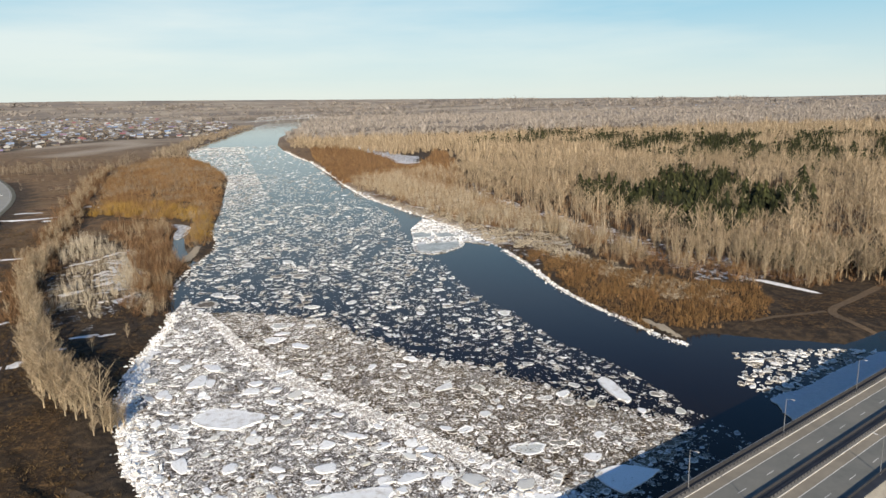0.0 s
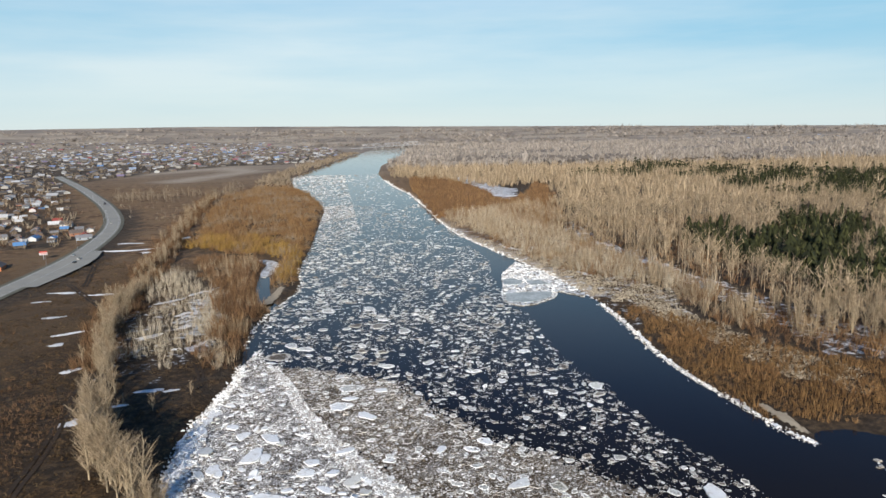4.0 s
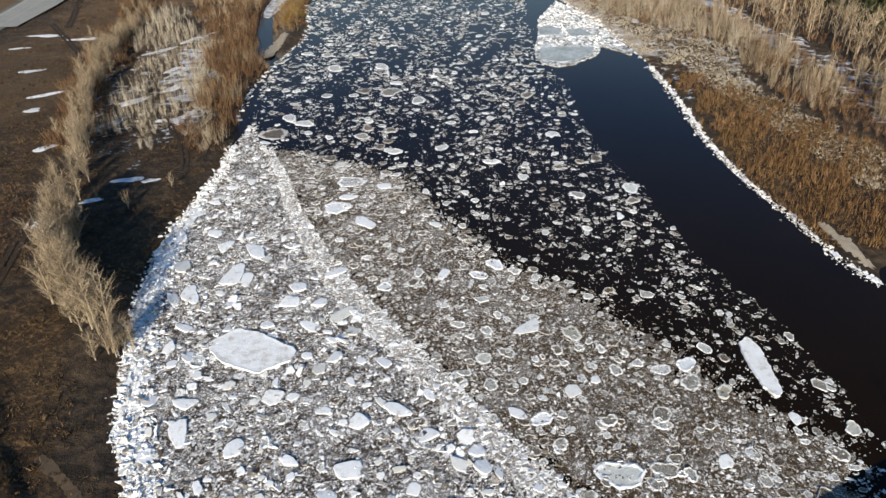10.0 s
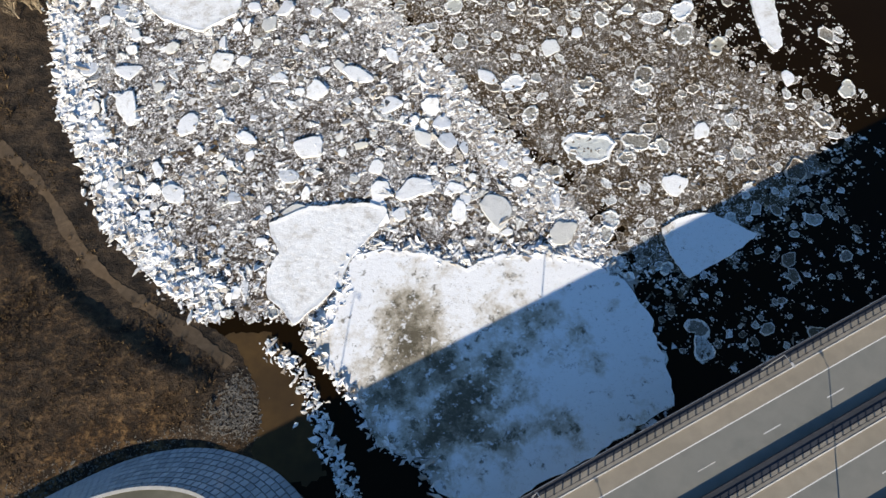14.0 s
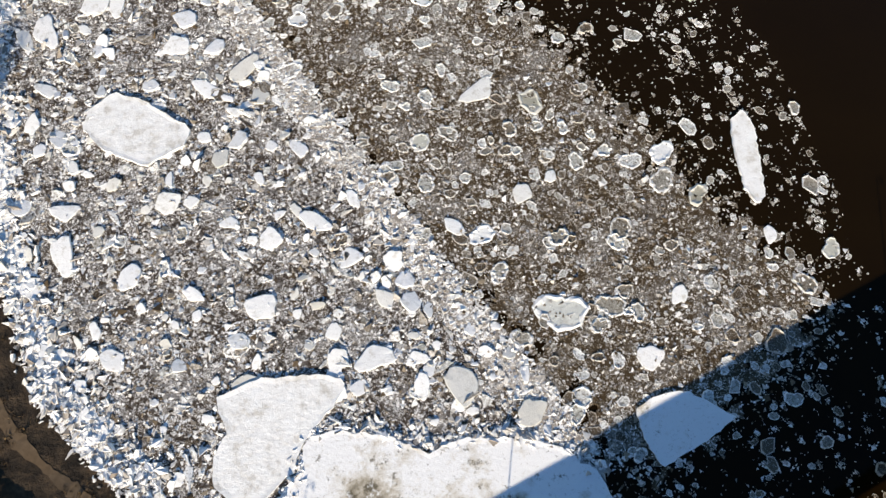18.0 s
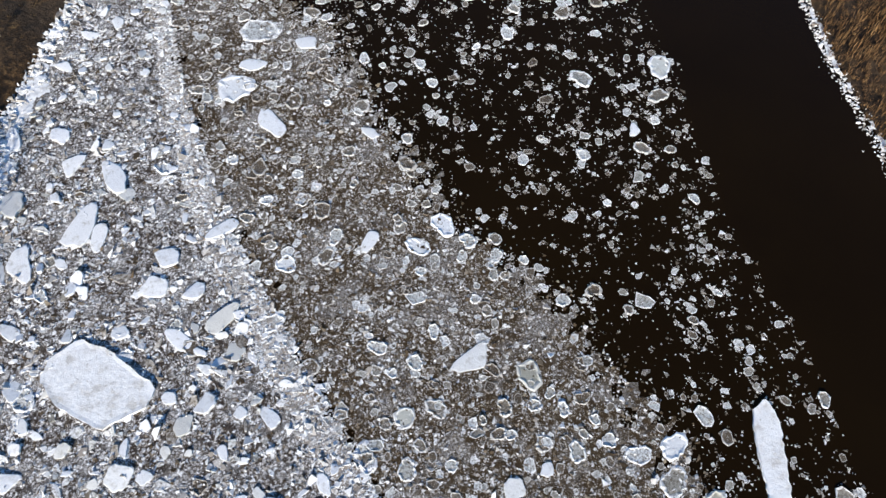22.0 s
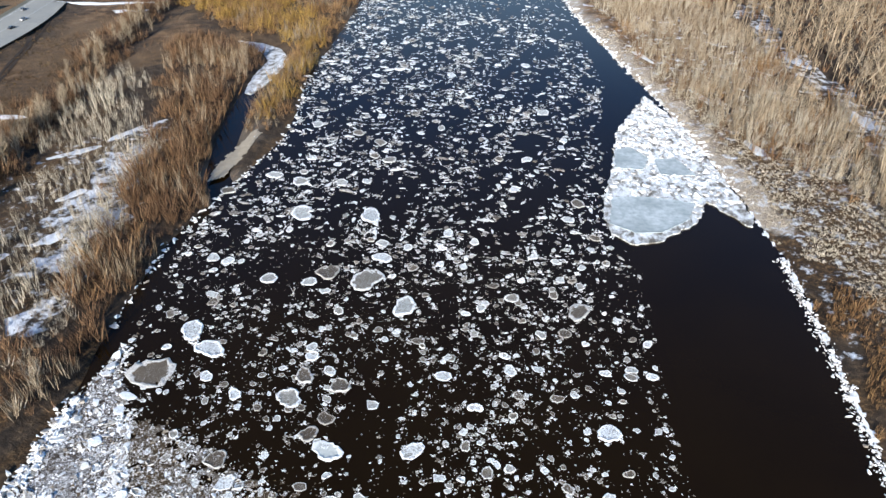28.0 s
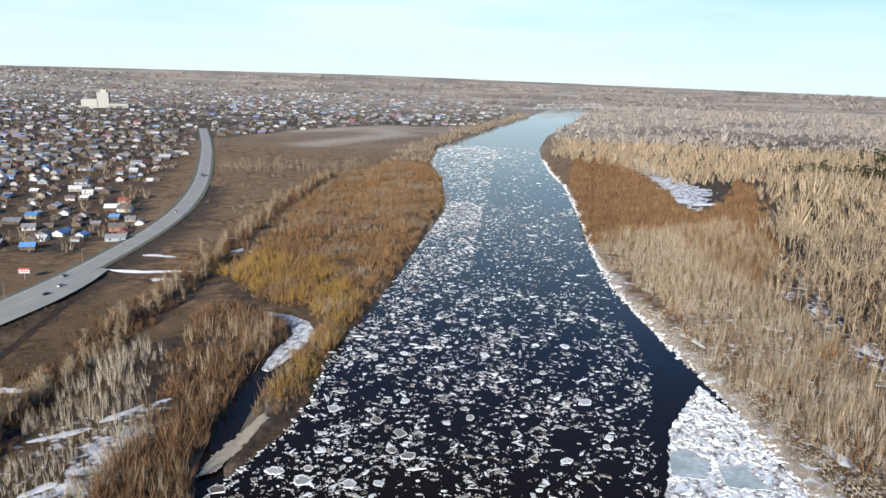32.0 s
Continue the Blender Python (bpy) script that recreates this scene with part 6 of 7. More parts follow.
def ribbon(line, half, z, n, lift=None, ragged=False):
    """A strip of ground along a line."""
    p = smooth_line(line, n)
    d = np.gradient(p, axis=0)
    d /= np.linalg.norm(d, axis=1)[:, None]
    side = np.c_[-d[:, 1], d[:, 0]] * half
    if ragged:
        s = np.arange(n + 1)
        side = side * (1 + 0.4 * np.sin(s * 0.31) * np.sin(s * 0.13 + 1) + np.random.default_rng(9).normal(0, 0.14, n + 1))[:, None]
    bm = bmesh.new()
    a = [bm.verts.new((*q, (z if lift is None else float(h) + z))) for q, h in zip(p + side, height(*(p + side).T))]
    b = [bm.verts.new((*q, (z if lift is None else float(h) + z))) for q, h in zip(p - side, height(*(p - side).T))]
    for i in range(n):
        bm.faces.new((b[i], b[i + 1], a[i + 1], a[i]))
    return bm


road = thing("road", "grey dusty asphalt road on a low embankment", "road", kind="structure")
part("verge", ribbon(ROAD[2:], 11.0, 3.66, 120), M["gravel"], road, "dusty gravel verge")
part("carriageway", ribbon(ROAD[2:], 7.5, 3.72, 120), M["road"], road)
part("layby", ribbon([(-238, 520), (-236, 580), (-240, 625), (-250, 660)], 7.0, 3.70, 30), M["road"], road, "widened grey layby")
for off in (-5.6, 5.6):
    q = smooth_line(ROAD[2:], 120)
    d = np.gradient(q, axis=0)
    d /= np.linalg.norm(d, axis=1)[:, None]
    part("edge_line", ribbon(q + np.c_[-d[:, 1], d[:, 0]] * off, 0.12, 3.735, 120), M["line"], road)


def road_lamp(x, y, turn):
    lamp = thing("street_lamp", "pale grey street lamp beside the road", "street lamp", "road lamps", at=pose(x, y, 3.3, 0, 0, turn))
    bm = tube(bmesh.new(), (0, 0, -0.4), (0, 0, 9.5), 0.11, 0.06)
    part("pole", bm, M["steel"], lamp)
    bm = tube(bmesh.new(), (0, 0, 9.4), (1.8, 0, 9.9), 0.06, 0.05)
    part("arm", bm, M["steel"], lamp)
    part("lamp_head", box(bmesh.new(), (1.6, -0.16, 9.84), (2.3, 0.16, 9.98)), M["steel"], lamp)


q = smooth_line(ROAD[4:], 36)
d = np.gradient(q, axis=0)
d /= np.linalg.norm(d, axis=1)[:, None]
for i in range(1, 36):
    for s in ((1,) if i % 2 else ()):
        p = q[i] + np.array([-d[i, 1], d[i, 0]]) * 8.0 * s
        road_lamp(*p, math.degrees(math.atan2(-d[i, 0] * s, d[i, 1] * s)) if s > 0 else math.degrees(math.atan2(d[i, 0], -d[i, 1])))

WALLS = [worn("house_wall", a, b, 0.6, 0.85) for a, b in (((0.32, 0.28, 0.22), (0.4, 0.36, 0.30)), ((0.11, 0.085, 0.065), (0.16, 0.12, 0.09)), ((0.50, 0.50, 0.48), (0.60, 0.60, 0.58)),
                                                           ((0.33, 0.16, 0.10), (0.4, 0.2, 0.13)), ((0.30, 0.34, 0.38), (0.36, 0.4, 0.44)))]
ROOFS = [worn("house_roof", a, b, 0.5, 0.6) for a, b in (((0.17, 0.175, 0.19), (0.24, 0.245, 0.26)), ((0.12, 0.10, 0.09), (0.18, 0.15, 0.13)), ((0.08, 0.20, 0.42), (0.12, 0.27, 0.5)),
                                                          ((0.28, 0.06, 0.05), (0.34, 0.09, 0.07)), ((0.52, 0.54, 0.56), (0.64, 0.65, 0.66)), ((0.10, 0.22, 0.14), (0.14, 0.28, 0.18)))]


def gable(w, l, h, rise, over=0.5):
    """Roof of a house: a thick gable."""
    bm = bmesh.new()
    pts = [(-w / 2 - over, h - 0.15), (0, h + rise), (w / 2 + over, h - 0.15), (w / 2 + over, h - 0.4), (0, h + rise - 0.3), (-w / 2 - over, h - 0.4)]
    a = [bm.verts.new((x, -l / 2 - over, z)) for x, z in pts]
    b = [bm.verts.new((x, l / 2 + over, z)) for x, z in pts]
    for i in range(6):
        bm.faces.new((a[i], a[(i + 1) % 6], b[(i + 1) % 6], b[i]))
    for c in (a[::-1], b):
        bm.faces.new((c[0], c[1], c[4], c[5])), bm.faces.new((c[1], c[2], c[3], c[4]))
    bmesh.ops.recalc_face_normals(bm, faces=bm.faces)
    return bm


def body(w, l, h, rise):
    bm = bmesh.new()
    pts = [(-w / 2, -0.5), (w / 2, -0.5), (w / 2, h), (0, h + rise * 0.92), (-w / 2, h)]
    a = [bm.verts.new((x, -l / 2, z)) for x, z in pts]
    b = [bm.verts.new((x, l / 2, z)) for x, z in pts]
    bm.faces.new(a[::-1]), bm.faces.new(b)
    for i in range(5):
        bm.faces.new((a[i], a[(i + 1) % 5], b[(i + 1) % 5], b[i]))
    bmesh.ops.recalc_face_normals(bm, faces=bm.faces)
    return bm


def mesh_of(bm, name):
    me = bpy.data.meshes.new(name)
    bm.to_mesh(me)
    bm.free()
    me.materials.append(M["concrete"])
    return me


KINDS = [(7.5, 9.5, 2.8, 2.4), (6.5, 8, 2.6, 2.0), (9, 12, 3.2, 2.8), (5, 7, 2.3, 1.4), (8, 14, 3.0, 2.2)]
SHAPES = [(mesh_of(body(*s), "wall"), mesh_of(gable(*s), "roof"), s) for s in KINDS]
CHIMNEY = mesh_of(box(bmesh.new(), (-0.35, -0.35, 0), (0.35, 0.35, 1.8)), "chimney")
PANE = mesh_of(box(bmesh.new(), (-0.06, -0.6, 0), (0.06, 0.6, 1.3)), "window")
ROOF_WORDS = ("grey sheet roof", "dark brown roof", "blue metal roof", "red metal roof", "pale metal roof", "green metal roof")
WALL_WORDS = ("beige", "dark timber", "white", "brick-red", "grey-blue")


def painted(ob, mat):
    ob.material_slots[0].link = "OBJECT"
    ob.material_slots[0].material = mat
    return ob


def house(x, y, k, wall, roof, turn):
    w_me, r_me, (w, l, h, rise) = SHAPES[k]
    home = thing("house", f"small {WALL_WORDS[wall]} house with a {ROOF_WORDS[roof]}", "house", "village houses",
                 at=pose(x, y, float(height(np.array([x]), np.array([y]))[0]), 0, 0, turn))
    painted(part("wall", w_me, None, home), WALLS[wall])
    top = painted(part("roof", r_me, None, home), ROOFS[roof])
    if k != 3:
        painted(part("chimney", CHIMNEY, None, top, at=pose(w * 0.2, l * 0.2, h + rise * 0.4)), WALLS[3])
        for s in (-1, 1):
            for t in (-0.25, 0.25):
                painted(part("window", PANE, None, home, at=pose(s * w / 2, l * t, 1.0)), M["glass"])


spots = land_spread(TOWN, 21, lambda x, y: (y < 1300) * (x > -900) * 0.62 * (wobble(x, y, 70, 0.8) > -0.6))
spots = spots[np.argsort(np.hypot(spots[:, 0] + 250, spots[:, 1] - 560))]
for x, y, z in spots[:290]:
    house(x, y, int(rng.integers(5)), int(rng.choice([0, 1, 2, 3, 4], p=[0.08, 0.46, 0.24, 0.04, 0.18])), int(rng.choice(6, p=[0.32, 0.32, 0.12, 0.06, 0.16, 0.02])), float(rng.choice([20, 110]) + rng.normal(0, 6)))


def box_house():
    """Low house for the far town: places, triangles of walls and of the roof."""
    v = np.array([(-0.5, -0.6, 0), (0.5, -0.6, 0), (0.5, 0.6, 0), (-0.5, 0.6, 0), (-0.5, -0.6, 0.4), (0.5, -0.6, 0.4), (0.5, 0.6, 0.4), (-0.5, 0.6, 0.4), (0, -0.6, 0.7), (0, 0.6, 0.7)])
    f = np.array([(0, 1, 5), (0, 5, 4), (1, 2, 6), (1, 6, 5), (2, 3, 7), (2, 7, 6), (3, 0, 4), (3, 4, 7), (4, 5, 8), (6, 7, 9)])
    r = np.array([(-0.58, -0.66, 0.36), (0, -0.66, 0.74), (0, 0.66, 0.74), (-0.58, 0.66, 0.36), (0.58, -0.66, 0.36), (0.58, 0.66, 0.36)])
    return v, f, r, np.array([(0, 1, 2), (0, 2, 3), (1, 4, 5), (1, 5, 2)])


def make_far(name, *tones):
    m = Nodes(name, 0.75)
    return m.done(m.mix(m.grey(m.noise(0.4), 0.3, 0.7, 0, 0.25), m.ramp(m.island(), *tones), (0.1, 0.09, 0.08)))


M["far_wall"] = make_far("far_walls", (0.0, (0.06, 0.045, 0.035)), (0.45, (0.13, 0.105, 0.085)), (0.8, (0.26, 0.24, 0.22)), (1.0, (0.50, 0.50, 0.48)))
M["far_roof"] = make_far("far_roofs", (0.0, (0.05, 0.045, 0.045)), (0.35, (0.13, 0.125, 0.13)), (0.55, (0.26, 0.27, 0.29)), (0.78, (0.62, 0.63, 0.65)), (0.88, (0.14, 0.28, 0.52)), (1.0, (0.36, 0.10, 0.09)))
far_spots = np.concatenate([spots[290:], land_spread([(1500, 3500), (1700, 3300), (2600, 3200), (2700, 3500)], 60, lambda x, y: 0.6), land_spread(TOWN, 30, lambda x, y: ((y >= 1300) | (x <= -900)) * 0.62 * (wobble(x, y, 90, 0.8) > -0.6))])
v, f, r, g = box_house()
s = rng.uniform(7, 13, len(far_spots))
turn = rng.choice([0.35, 1.92], len(far_spots)) + rng.normal(0, 0.12, len(far_spots))
size = np.c_[s, s, s * 0.75]
a = scatter(v, f, far_spots, size, turn)
b = scatter(r, g, far_spots, size, turn)
homes = thing("far_town", "far low town of small houses with mixed roofs", "houses", kind="stuff")
part("walls", fast_mesh("walls", a[0], a[1], M["far_wall"]), None, homes)
part("roofs", fast_mesh("roofs", b[0], b[1], M["far_roof"]), None, homes)
wood("town_trees", "dark leafless garden trees between the houses", "trees", land_spread(TOWN, 25, lambda x, y: np.where(y < 1700, 0.95, 0.45)), CLUMP, 7.0, "grey_twigs", squash=(0.6, 1.1))
wood("garden_bushes", "brown garden bushes near the road", "bushes", land_spread(TOWN, 11, lambda x, y: (y < 1300) * (x > -900) * 0.55), THIN, 4.0, "redbrown")

mill = thing("grain_elevator", "tall white concrete elevator block over the town", "tower", at=pose(-1371, 2258, 2, 0, 0, 25))
part("tower", box(bmesh.new(), (-16, -14, 0), (16, 14, 46)), M["concrete"], mill)
part("annex", box(bmesh.new(), (-60, -16, 0), (-16, 16, 26)), M["concrete"], mill)
part("annex", box(bmesh.new(), (16, -16, 0), (70, 16, 14)), M["concrete"], mill)
part("head_house", box(bmesh.new(), (-8, -8, 46), (10, 8, 54)), M["concrete"], mill)


def far_bridge():
    """White steel truss bridge over the upper river."""
    a, b = Vector((-135, 3060, 9)), Vector((120, 3400, 9))
    d = (b - a).normalized()
    length = (b - a).length
    br = thing("truss_bridge", "white steel truss bridge far up the river", "bridge", at=Matrix.Translation(a) @ Matrix.Rotation(math.atan2(d.y, d.x), 4, "Z"))
    part("deck", box(bmesh.new(), (-60, -4, -1), (length + 60, 4, 0.6)), M["white_metal"], br)
    span = length / 3
    for s in range(3):
        for side in (-4, 4):
            bm = bmesh.new()
            n = 6
            step = span / n
            for i in range(n):
                x0 = s * span + i * step
                h0 = 0 if i == 0 else 14
                h1 = 0 if i == n - 1 else 14
                tube(bm, (x0, side, h0), (x0 + step, side, h1), 0.7, 0.7, 4)
                if 0 < i:
                    tube(bm, (x0, side, 0), (x0, side, 14), 0.5, 0.5, 4)
                    tube(bm, (x0, side, 14), (x0 + step * (0.97 if i % 2 else -0.97), side, 0), 0.5, 0.5, 4)
            part("truss", bm, M["white_metal"], br)
    for s in range(4):
        part("pier", box(bmesh.new(), (s * span - 2, -4, -12), (s * span + 2, 4, -1)), M["concrete"], br)


far_bridge()

# ---- small things ----


def ground_z(x, y):
    return float(height(np.array([x]), np.array([y]))[0])


def snow_patch(x, y, a, b, turn, seed):
    """A thin old drift lying on the ground."""
    r = np.random.default_rng(seed)
    n = 22
    t = np.linspace(0, 2 * np.pi, n, endpoint=False)
    rad = 1 + 0.22 * np.sin(2 * t + r.uniform(0, 6)) + 0.16 * np.sin(3 * t + r.uniform(0, 6)) + r.normal(0, 0.07, n)
    c, s = math.cos(turn), math.sin(turn)
    bm = bmesh.new()
    rings = []
    for k, (f, lift) in enumerate(((1.0, -0.05), (0.93, 0.10), (0.5, 0.2))):
        ring = []
        for i in range(n):
            u, v = np.cos(t[i]) * rad[i] * a * f, np.sin(t[i]) * rad[i] * b * f
            px, py = x + u * c - v * s, y + u * s + v * c
            ring.append(bm.verts.new((px, py, ground_z(px, py) + lift)))
        rings.append(ring)
    for p, q in zip(rings, rings[1:]):
        for i in range(n):
            bm.faces.new((p[i], p[(i + 1) % n], q[(i + 1) % n], q[i]))
    bm.faces.new(rings[-1])
    me = mesh_of(bm, "snow_patch")
    me.materials[0] = M["snow"]
    thing("snow_patch", "thin patch of old snow on brown grass", "snow patch", "snow patches", data=me)


for k, (x, y, a, b, turn) in enumerate((
        (-206, 504, 10, 2.4, 0.2), (-178, 497, 13, 2.2, 0.1), (-209, 479, 5, 1.8, 0.1), (-184, 440, 6, 2.2, 0.5), (-161, 407, 9, 2.0, 0.5), (-159, 387, 4, 2.2, 0.2),
        (-134, 346, 4.5, 3.2, 0.9), (-119, 368, 6, 4, 1.0), (-117, 397, 8, 2.6, 0.8), (-90, 316, 5, 2.2, 0.3), (-82, 315, 3.4, 1.6, 0.5), (-97, 300, 4.2, 1.6, 0.2),
        (-108, 285, 4.8, 4.0, 0.6), (-118, 488, 7, 2, 1.2), (-67, 494, 6, 2.2, 1.4), (-104, 413, 6, 2.4, 1.3), (-112, 440, 5, 2.0, 0.9), (-96, 372, 3.5, 1.5, 0.2), (-128, 470, 9, 2.2, 0.7),
        (-222, 668, 26, 3.4, 0.25), (-236, 705, 10, 3.2, 0.1), (-199, 655, 12, 2.2, 0.4), (-190, 740, 9, 4, 0.9), (-212, 770, 6, 3, 0.2),
        (236, 312, 17, 3.2, 2.0), (262, 348, 7, 2.5, 2.1), (226, 336, 6, 2.0, 2.0), (205, 470, 11, 4, 1.4), (196, 560, 12, 5, 1.5), (188, 640, 12, 5, 1.7), (185, 700, 10, 4, 1.4),
        (150, 1080, 22, 9, 2.2), (128, 1180, 22, 8, 1.9), (100, 1290, 20, 7, 2.2), (182, 1060, 16, 8, 0.6), (140, 520, 9, 2.6, 1.8), (127, 575, 10, 2.4, 1.9), (105, 630, 10, 2.2, 2.0))):
    snow_patch(x, y, a, b, turn, 500 + k)


def ruts(name, label, line, half, mat, gap=0.0, n=60, lift=0.07, ragged=False):
    """A trodden way, or two wheel ruts, along a line."""
    t = thing(name, label, "track", kind="structure")
    q = smooth_line(line, n)
    d = np.gradient(q, axis=0)
    d /= np.linalg.norm(d, axis=1)[:, None]
    for s in ((-gap, gap) if gap else (0.0,)):
        part("rut" if gap else "path", ribbon(q + np.c_[-d[:, 1], d[:, 0]] * s, half, lift, n, lift=True, ragged=ragged), M[mat], t)


ruts("dirt_track", "dark muddy wheel ruts over dry grass", [(-215, 530), (-182, 484), (-159, 448), (-144, 406), (-130, 368), (-122, 337), (-118, 312), (-112, 286), (-107, 265), (-100, 215)], 0.75, "track", 1.1, 120, 0.2)
ruts("dirt_track", "curved muddy wheel ruts on the bank", [(-112, 392), (-101, 381), (-86, 360), (-75, 336), (-72, 322)], 0.6, "track", 1.0, 40, 0.2)
ruts("dirt_track", "pale trodden earth track down to the water", [(-63.6, 187.6), (-49.5, 176.3), (-40.5, 162), (-31, 153.8), (-22.5, 148.4), (-14, 143), (-8.2, 138.5)], 1.1, "earth", 0.0, 90, 0.06, True)
ruts("dirt_track", "pale earth track beside the wood", [(330, 330), (289, 302), (246, 277), (227, 268), (226, 248), (229, 236)], 1.8, "earth", 0.0, 50, 0.12)
ruts("dirt_track", "pale side track past the meadow", [(227, 268), (205, 266), (186, 262)], 1.2, "earth", 0.0, 30, 0.12)
ruts("dirt_track", "dark furrowed track from the road", [(-240, 640), (-225, 600), (-212, 560), (-200, 520)], 0.8, "track", 1.2, 40, 0.2)


def bar(name, label, poly, top, mat):
    """A low bank of sand lying on the ground."""
    me = mesh_patch(name, poly, 1.0, 0.0, M[mat], 0.5, 0.05)
    co = np.empty(len(me.vertices) * 3, np.float32)
    me.vertices.foreach_get("co", co)
    co = co.reshape(-1, 3)
    co[:, 2] += np.maximum(height(co[:, 0], co[:, 1]) + 0.3, top)
    me.vertices.foreach_set("co", co.ravel())
    return thing(name, label, "sand", kind="structure", data=me)


bar("sand_bar", "pale sand spit edged with ice", SPIT, 0.5, "sand")
bar("sand_bar", "pale sand tongue beside the creek", [(-71, 458), (-66, 462), (-64, 480), (-63, 500), (-68, 506), (-71, 490), (-73, 470)], 1.0, "sand")

# concrete blocks of the abutment slope
def slope_blocks():
    n, rows = 84, 8
    quads = []
    for i in range(n):
        for r in range(rows):
            f0, f1 = (r + 0.05) / rows, (r + 0.95) / rows
            g0, g1 = i + 0.05 + (0.5 if r % 2 else 0), i + 0.95 + (0.5 if r % 2 else 0)
            if g1 > n:
                continue

            def at(g, f):
                k = min(int(g), n - 1)
                w = g - k
                a, b = A_TOP[k] * (1 - w) + A_TOP[k + 1] * w, A_TOE[k] * (1 - w) + A_TOE[k + 1] * w
                return Vector((*(b * (1 - f) + a * f), 0.3 + (TOP_Z - 0.3) * f))
            quads.append([at(g0, f0), at(g1, f0), at(g1, f1), at(g0, f1)])
    quads.sort(key=lambda q: (q[0] - Vector((4, 118, 0))).length)
    rest = bmesh.new()
    for k, q in enumerate(quads):
        bm = bmesh.new() if k < 300 else rest
        up = (q[1] - q[0]).cross(q[3] - q[0]).normalized()
        if up.z < 0:
            up = -up
        lift = 0.05 + 0.03 * ((k * 7919) % 13) / 13
        lo = [bm.verts.new(p - up * 0.1) for p in q]
        c = sum(q, Vector()) / 4
        hi = [bm.verts.new(c + (p - c) * 0.93 + up * lift) for p in q]
        bm.faces.new(hi)
        for j in range(4):
            bm.faces.new((lo[j], lo[(j + 1) % 4], hi[(j + 1) % 4], hi[j]))
        bmesh.ops.recalc_face_normals(bm, faces=bm.faces) if k < 300 else None
        if k < 300:
            part("paving_block", bm, M["paving"], ABUT)
    bmesh.ops.recalc_face_normals(rest, faces=rest.faces)
    tagged(part("paving_blocks", rest, M["paving"], ABUT), kind="stuff")


slope_blocks()


def stones(label, poly, count, size, mat):
    p = np.asarray(poly, float)
    q = rng.uniform(p.min(0), p.max(0), (count * 3, 2))
    q = q[inside(poly, q[:, 0], q[:, 1])][:count]
    q = q + rng.normal(0, 0.9, q.shape)
    z = np.maximum(height(q[:, 0], q[:, 1]), -0.1)
    v, f, _ = CRUMBS[2]
    s = size * np.exp(rng.normal(0, 0.4, len(q)))
    a, b, _ = scatter(v, f, np.c_[q, z], np.c_[s, s * 0.8, s * 0.5], rng.uniform(0, 6.28, len(q)), None, rng.normal(0, 0.2, len(q)))
    thing("stones", label, "stones", kind="stuff", data=fast_mesh("stones", a, b, M[mat]))


M["stone"] = worn("grey_stone", (0.085, 0.078, 0.066), (0.20, 0.188, 0.165), 1.4, 0.85, by="island")
stones("grey rubble stones at the water's edge", [(-12, 126.5), (-2.5, 125), (-2.5, 131), (-6, 137), (-9, 134)], 1500, 0.13, "stone")
stones("grey stones along the toe of the slope", [(-50, 111.5), (-29, 121.3), (-14, 125), (-14, 127.5), (-30, 123.5), (-52, 114)], 1300, 0.12, "stone")
thing("shallow_water", "sunlit brown silty shallows behind the ice", "water", kind="structure", data=mesh_patch("shallow_water", [(-12, 146), (0, 145), (4, 140), (7, 134), (9, 127), (12, 118), (6, 116), (-8, 120), (-12, 130)], 0.8, 0.012, M["silt"], 0.6, 0.0))
wood("reed_bed", "dark brown dead reed bed", "reeds", land_spread([(-185, 200), (-108, 205), (-113, 300), (-150, 330), (-210, 300)], 2.0), TUFT, 1.3, "redbrown")


def car(x, y, z, turn, mat, label, long=4.4, high=1.45):
    c = thing("car", label, "car", "road traffic", at=pose(x, y, z, 0, 0, turn))
    bm = box(bmesh.new(), (-long / 2, -0.88, 0.35), (long / 2, 0.88, high * 0.6))
    bmesh.ops.bevel(bm, geom=bm.edges, offset=0.14, segments=2)
    part("body", bm, mat, c)
    bm = box(bmesh.new(), (-long * 0.32, -0.78, high * 0.55), (long * 0.2, 0.78, high))
    bmesh.ops.bevel(bm, geom=bm.edges, offset=0.22, segments=2)
    part("cabin", bm, M["glass"], c, "dark glass cabin")
    for sx in (-0.3, 0.3):
        for sy in (-0.85, 0.85):
            part("wheel", tube(bmesh.new(), (long * sx, sy - 0.1, 0.33), (long * sx, sy + 0.1, 0.33), 0.33, 0.33, 12), M["tyre"], c)


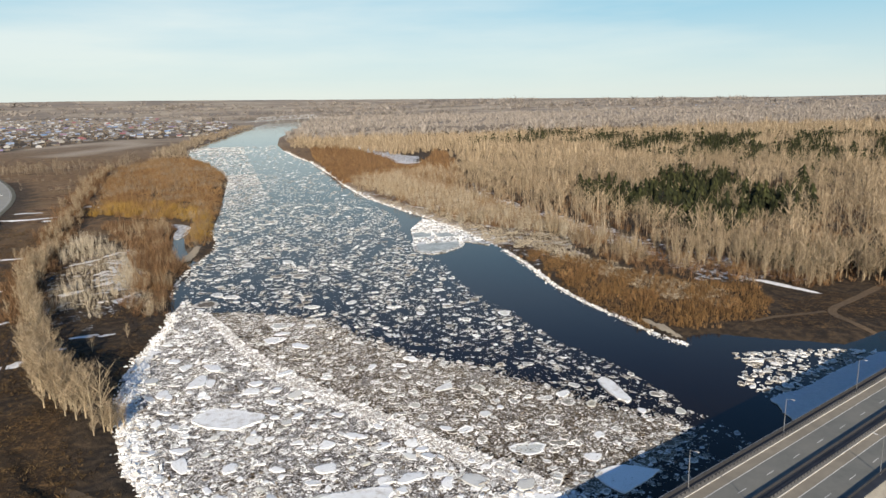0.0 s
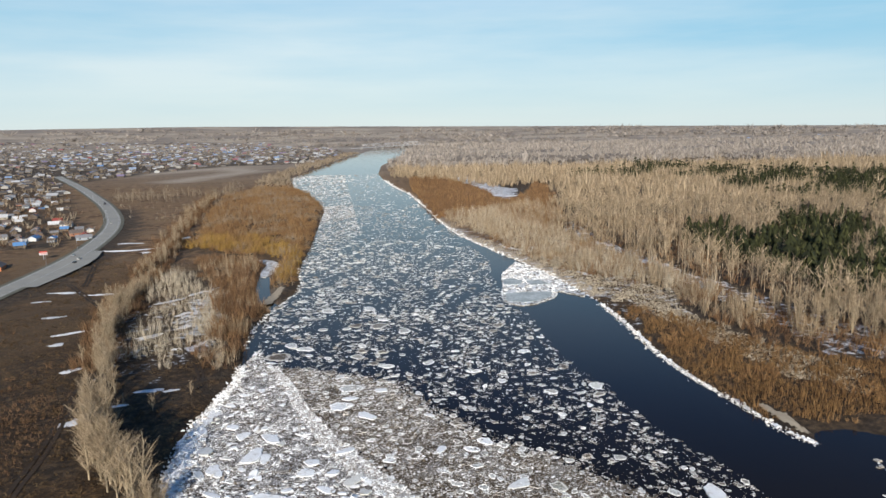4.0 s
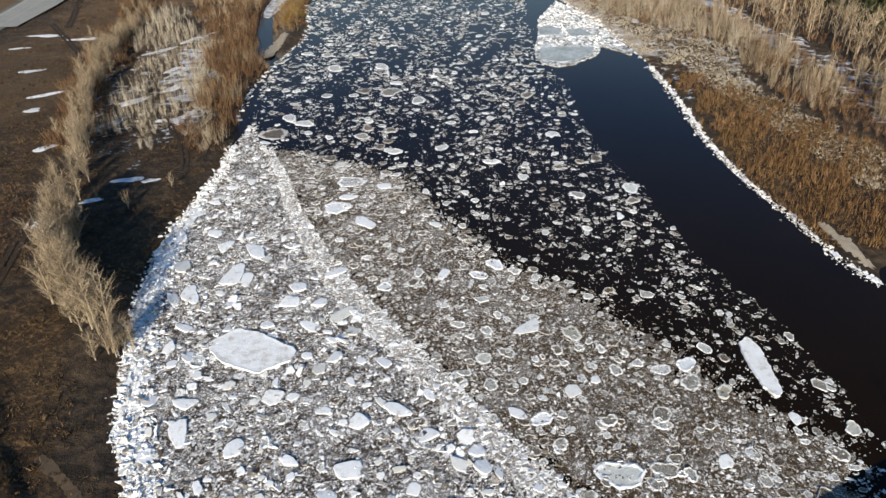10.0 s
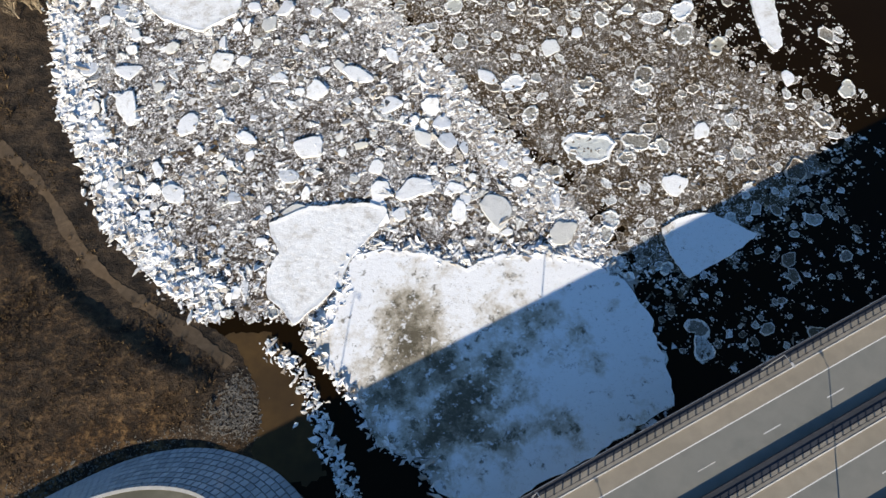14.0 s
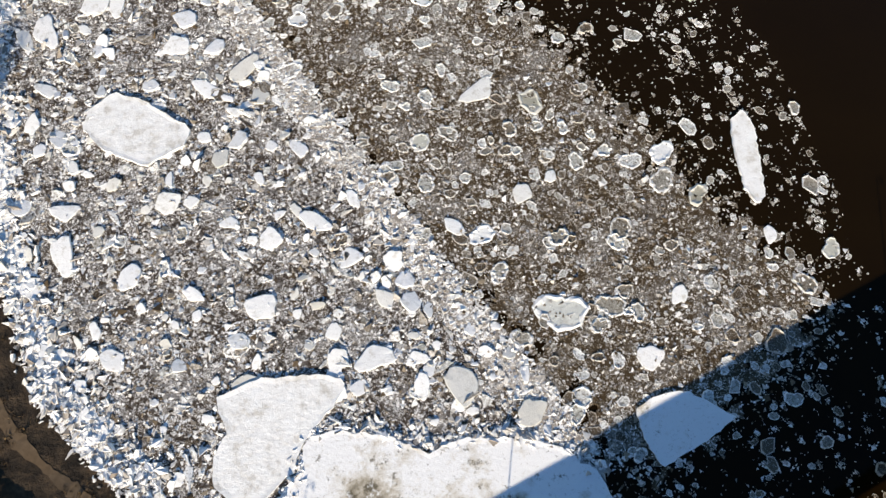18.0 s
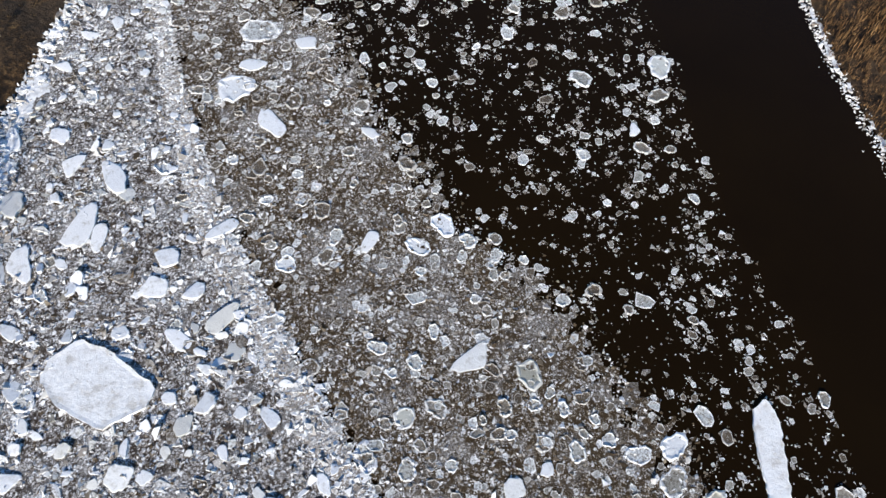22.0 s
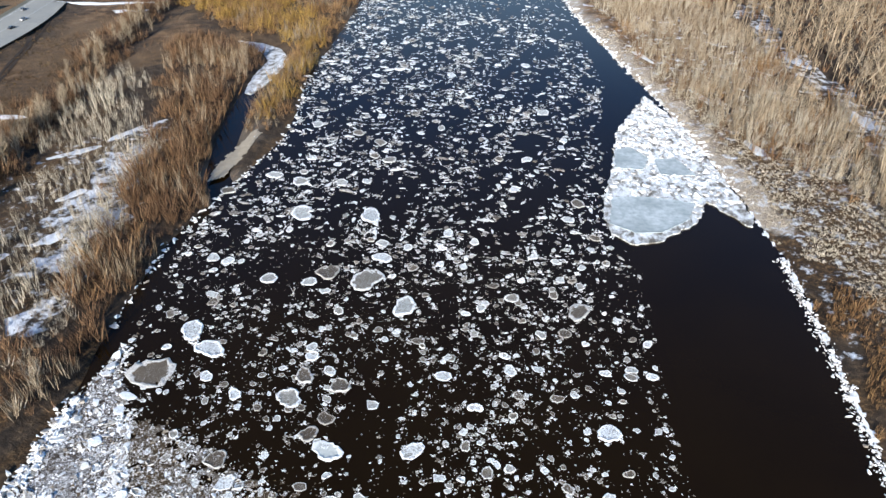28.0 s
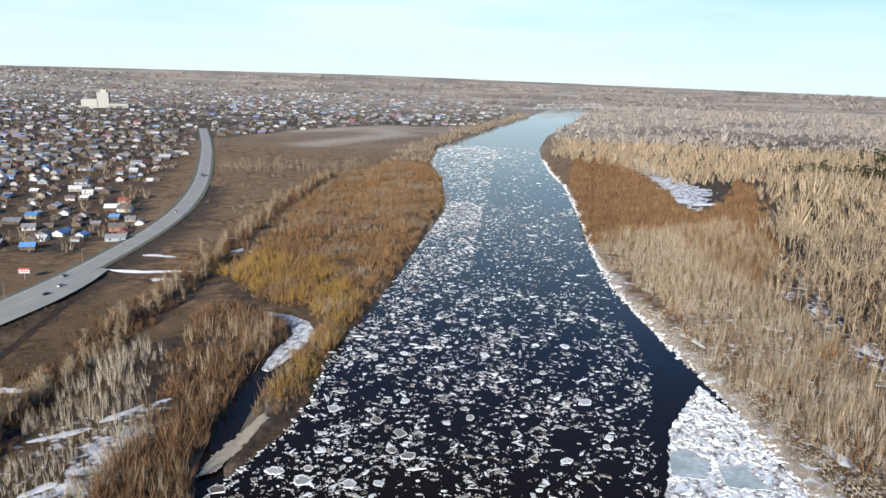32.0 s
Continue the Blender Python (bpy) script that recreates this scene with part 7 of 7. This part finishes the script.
PAINT = [worn("car_paint", a, tuple(v * 1.15 for v in a), 1.0, 0.35) for a in ((0.6, 0.6, 0.6), (0.05, 0.05, 0.06), (0.3, 0.31, 0.33))]
car(-243, 606, 3.74, 80, PAINT[1], "dark car standing in the layby")
car(-246, 622, 3.74, 84, PAINT[0], "white car beside the road")
car(-258, 640, 3.74, 100, PAINT[2], "grey car on the road")
car(-305, 845, 3.74, 110, PAINT[0], "white car on the far bend of the road")

truck = thing("truck", "dark grey truck on the far road", "truck", at=pose(-392, 1052, 3.74, 0, 0, 116))
bm = box(bmesh.new(), (-4.2, -1.2, 0.9), (2.2, 1.2, 3.5))
bmesh.ops.bevel(bm, geom=bm.edges, offset=0.08, segments=1)
part("cargo_box", bm, PAINT[1], truck)
bm = box(bmesh.new(), (2.4, -1.15, 0.6), (4.3, 1.15, 2.8))
bmesh.ops.bevel(bm, geom=bm.edges, offset=0.2, segments=2)
part("cab", bm, PAINT[2], truck)
for sx in (-3.2, -2.1, 3.3):
    for sy in (-1.05, 1.05):
        part("wheel", tube(bmesh.new(), (sx, sy - 0.15, 0.5), (sx, sy + 0.15, 0.5), 0.5, 0.5, 12), M["tyre"], truck)

sign = thing("billboard", "red and white roadside billboard on a post", "billboard", at=pose(-279, 633, ground_z(-279, 633), 0, 0, 20))
part("post", tube(bmesh.new(), (0, 0, -0.3), (0, 0, 4.0), 0.2, 0.2, 8), M["steel"], sign)
M["sign_red"] = worn("sign_red", (0.5, 0.05, 0.04), (0.6, 0.08, 0.06), 1.0, 0.5)
part("panel", box(bmesh.new(), (-3, -0.12, 3.8), (3, 0.12, 7.0)), M["white_metal"], sign)
part("red_band", box(bmesh.new(), (-3, -0.15, 5.9), (3, -0.123, 7.0)), M["sign_red"], sign, "red printed band")
part("text_bar", box(bmesh.new(), (-2.4, -0.15, 4.7), (2.4, -0.123, 5.2)), M["sign_red"], sign, "unreadable line of print")

hut = thing("roadside_kiosk", "orange brick roadside building with a brown roof", "building", at=pose(-296, 596, ground_z(-296, 596), 0, 0, 12))
painted(part("wall", SHAPES[4][0], None, hut), worn("orange_brick", (0.42, 0.16, 0.07), (0.5, 0.2, 0.09), 2.0, 0.85))
painted(part("roof", SHAPES[4][1], None, hut), ROOFS[1])
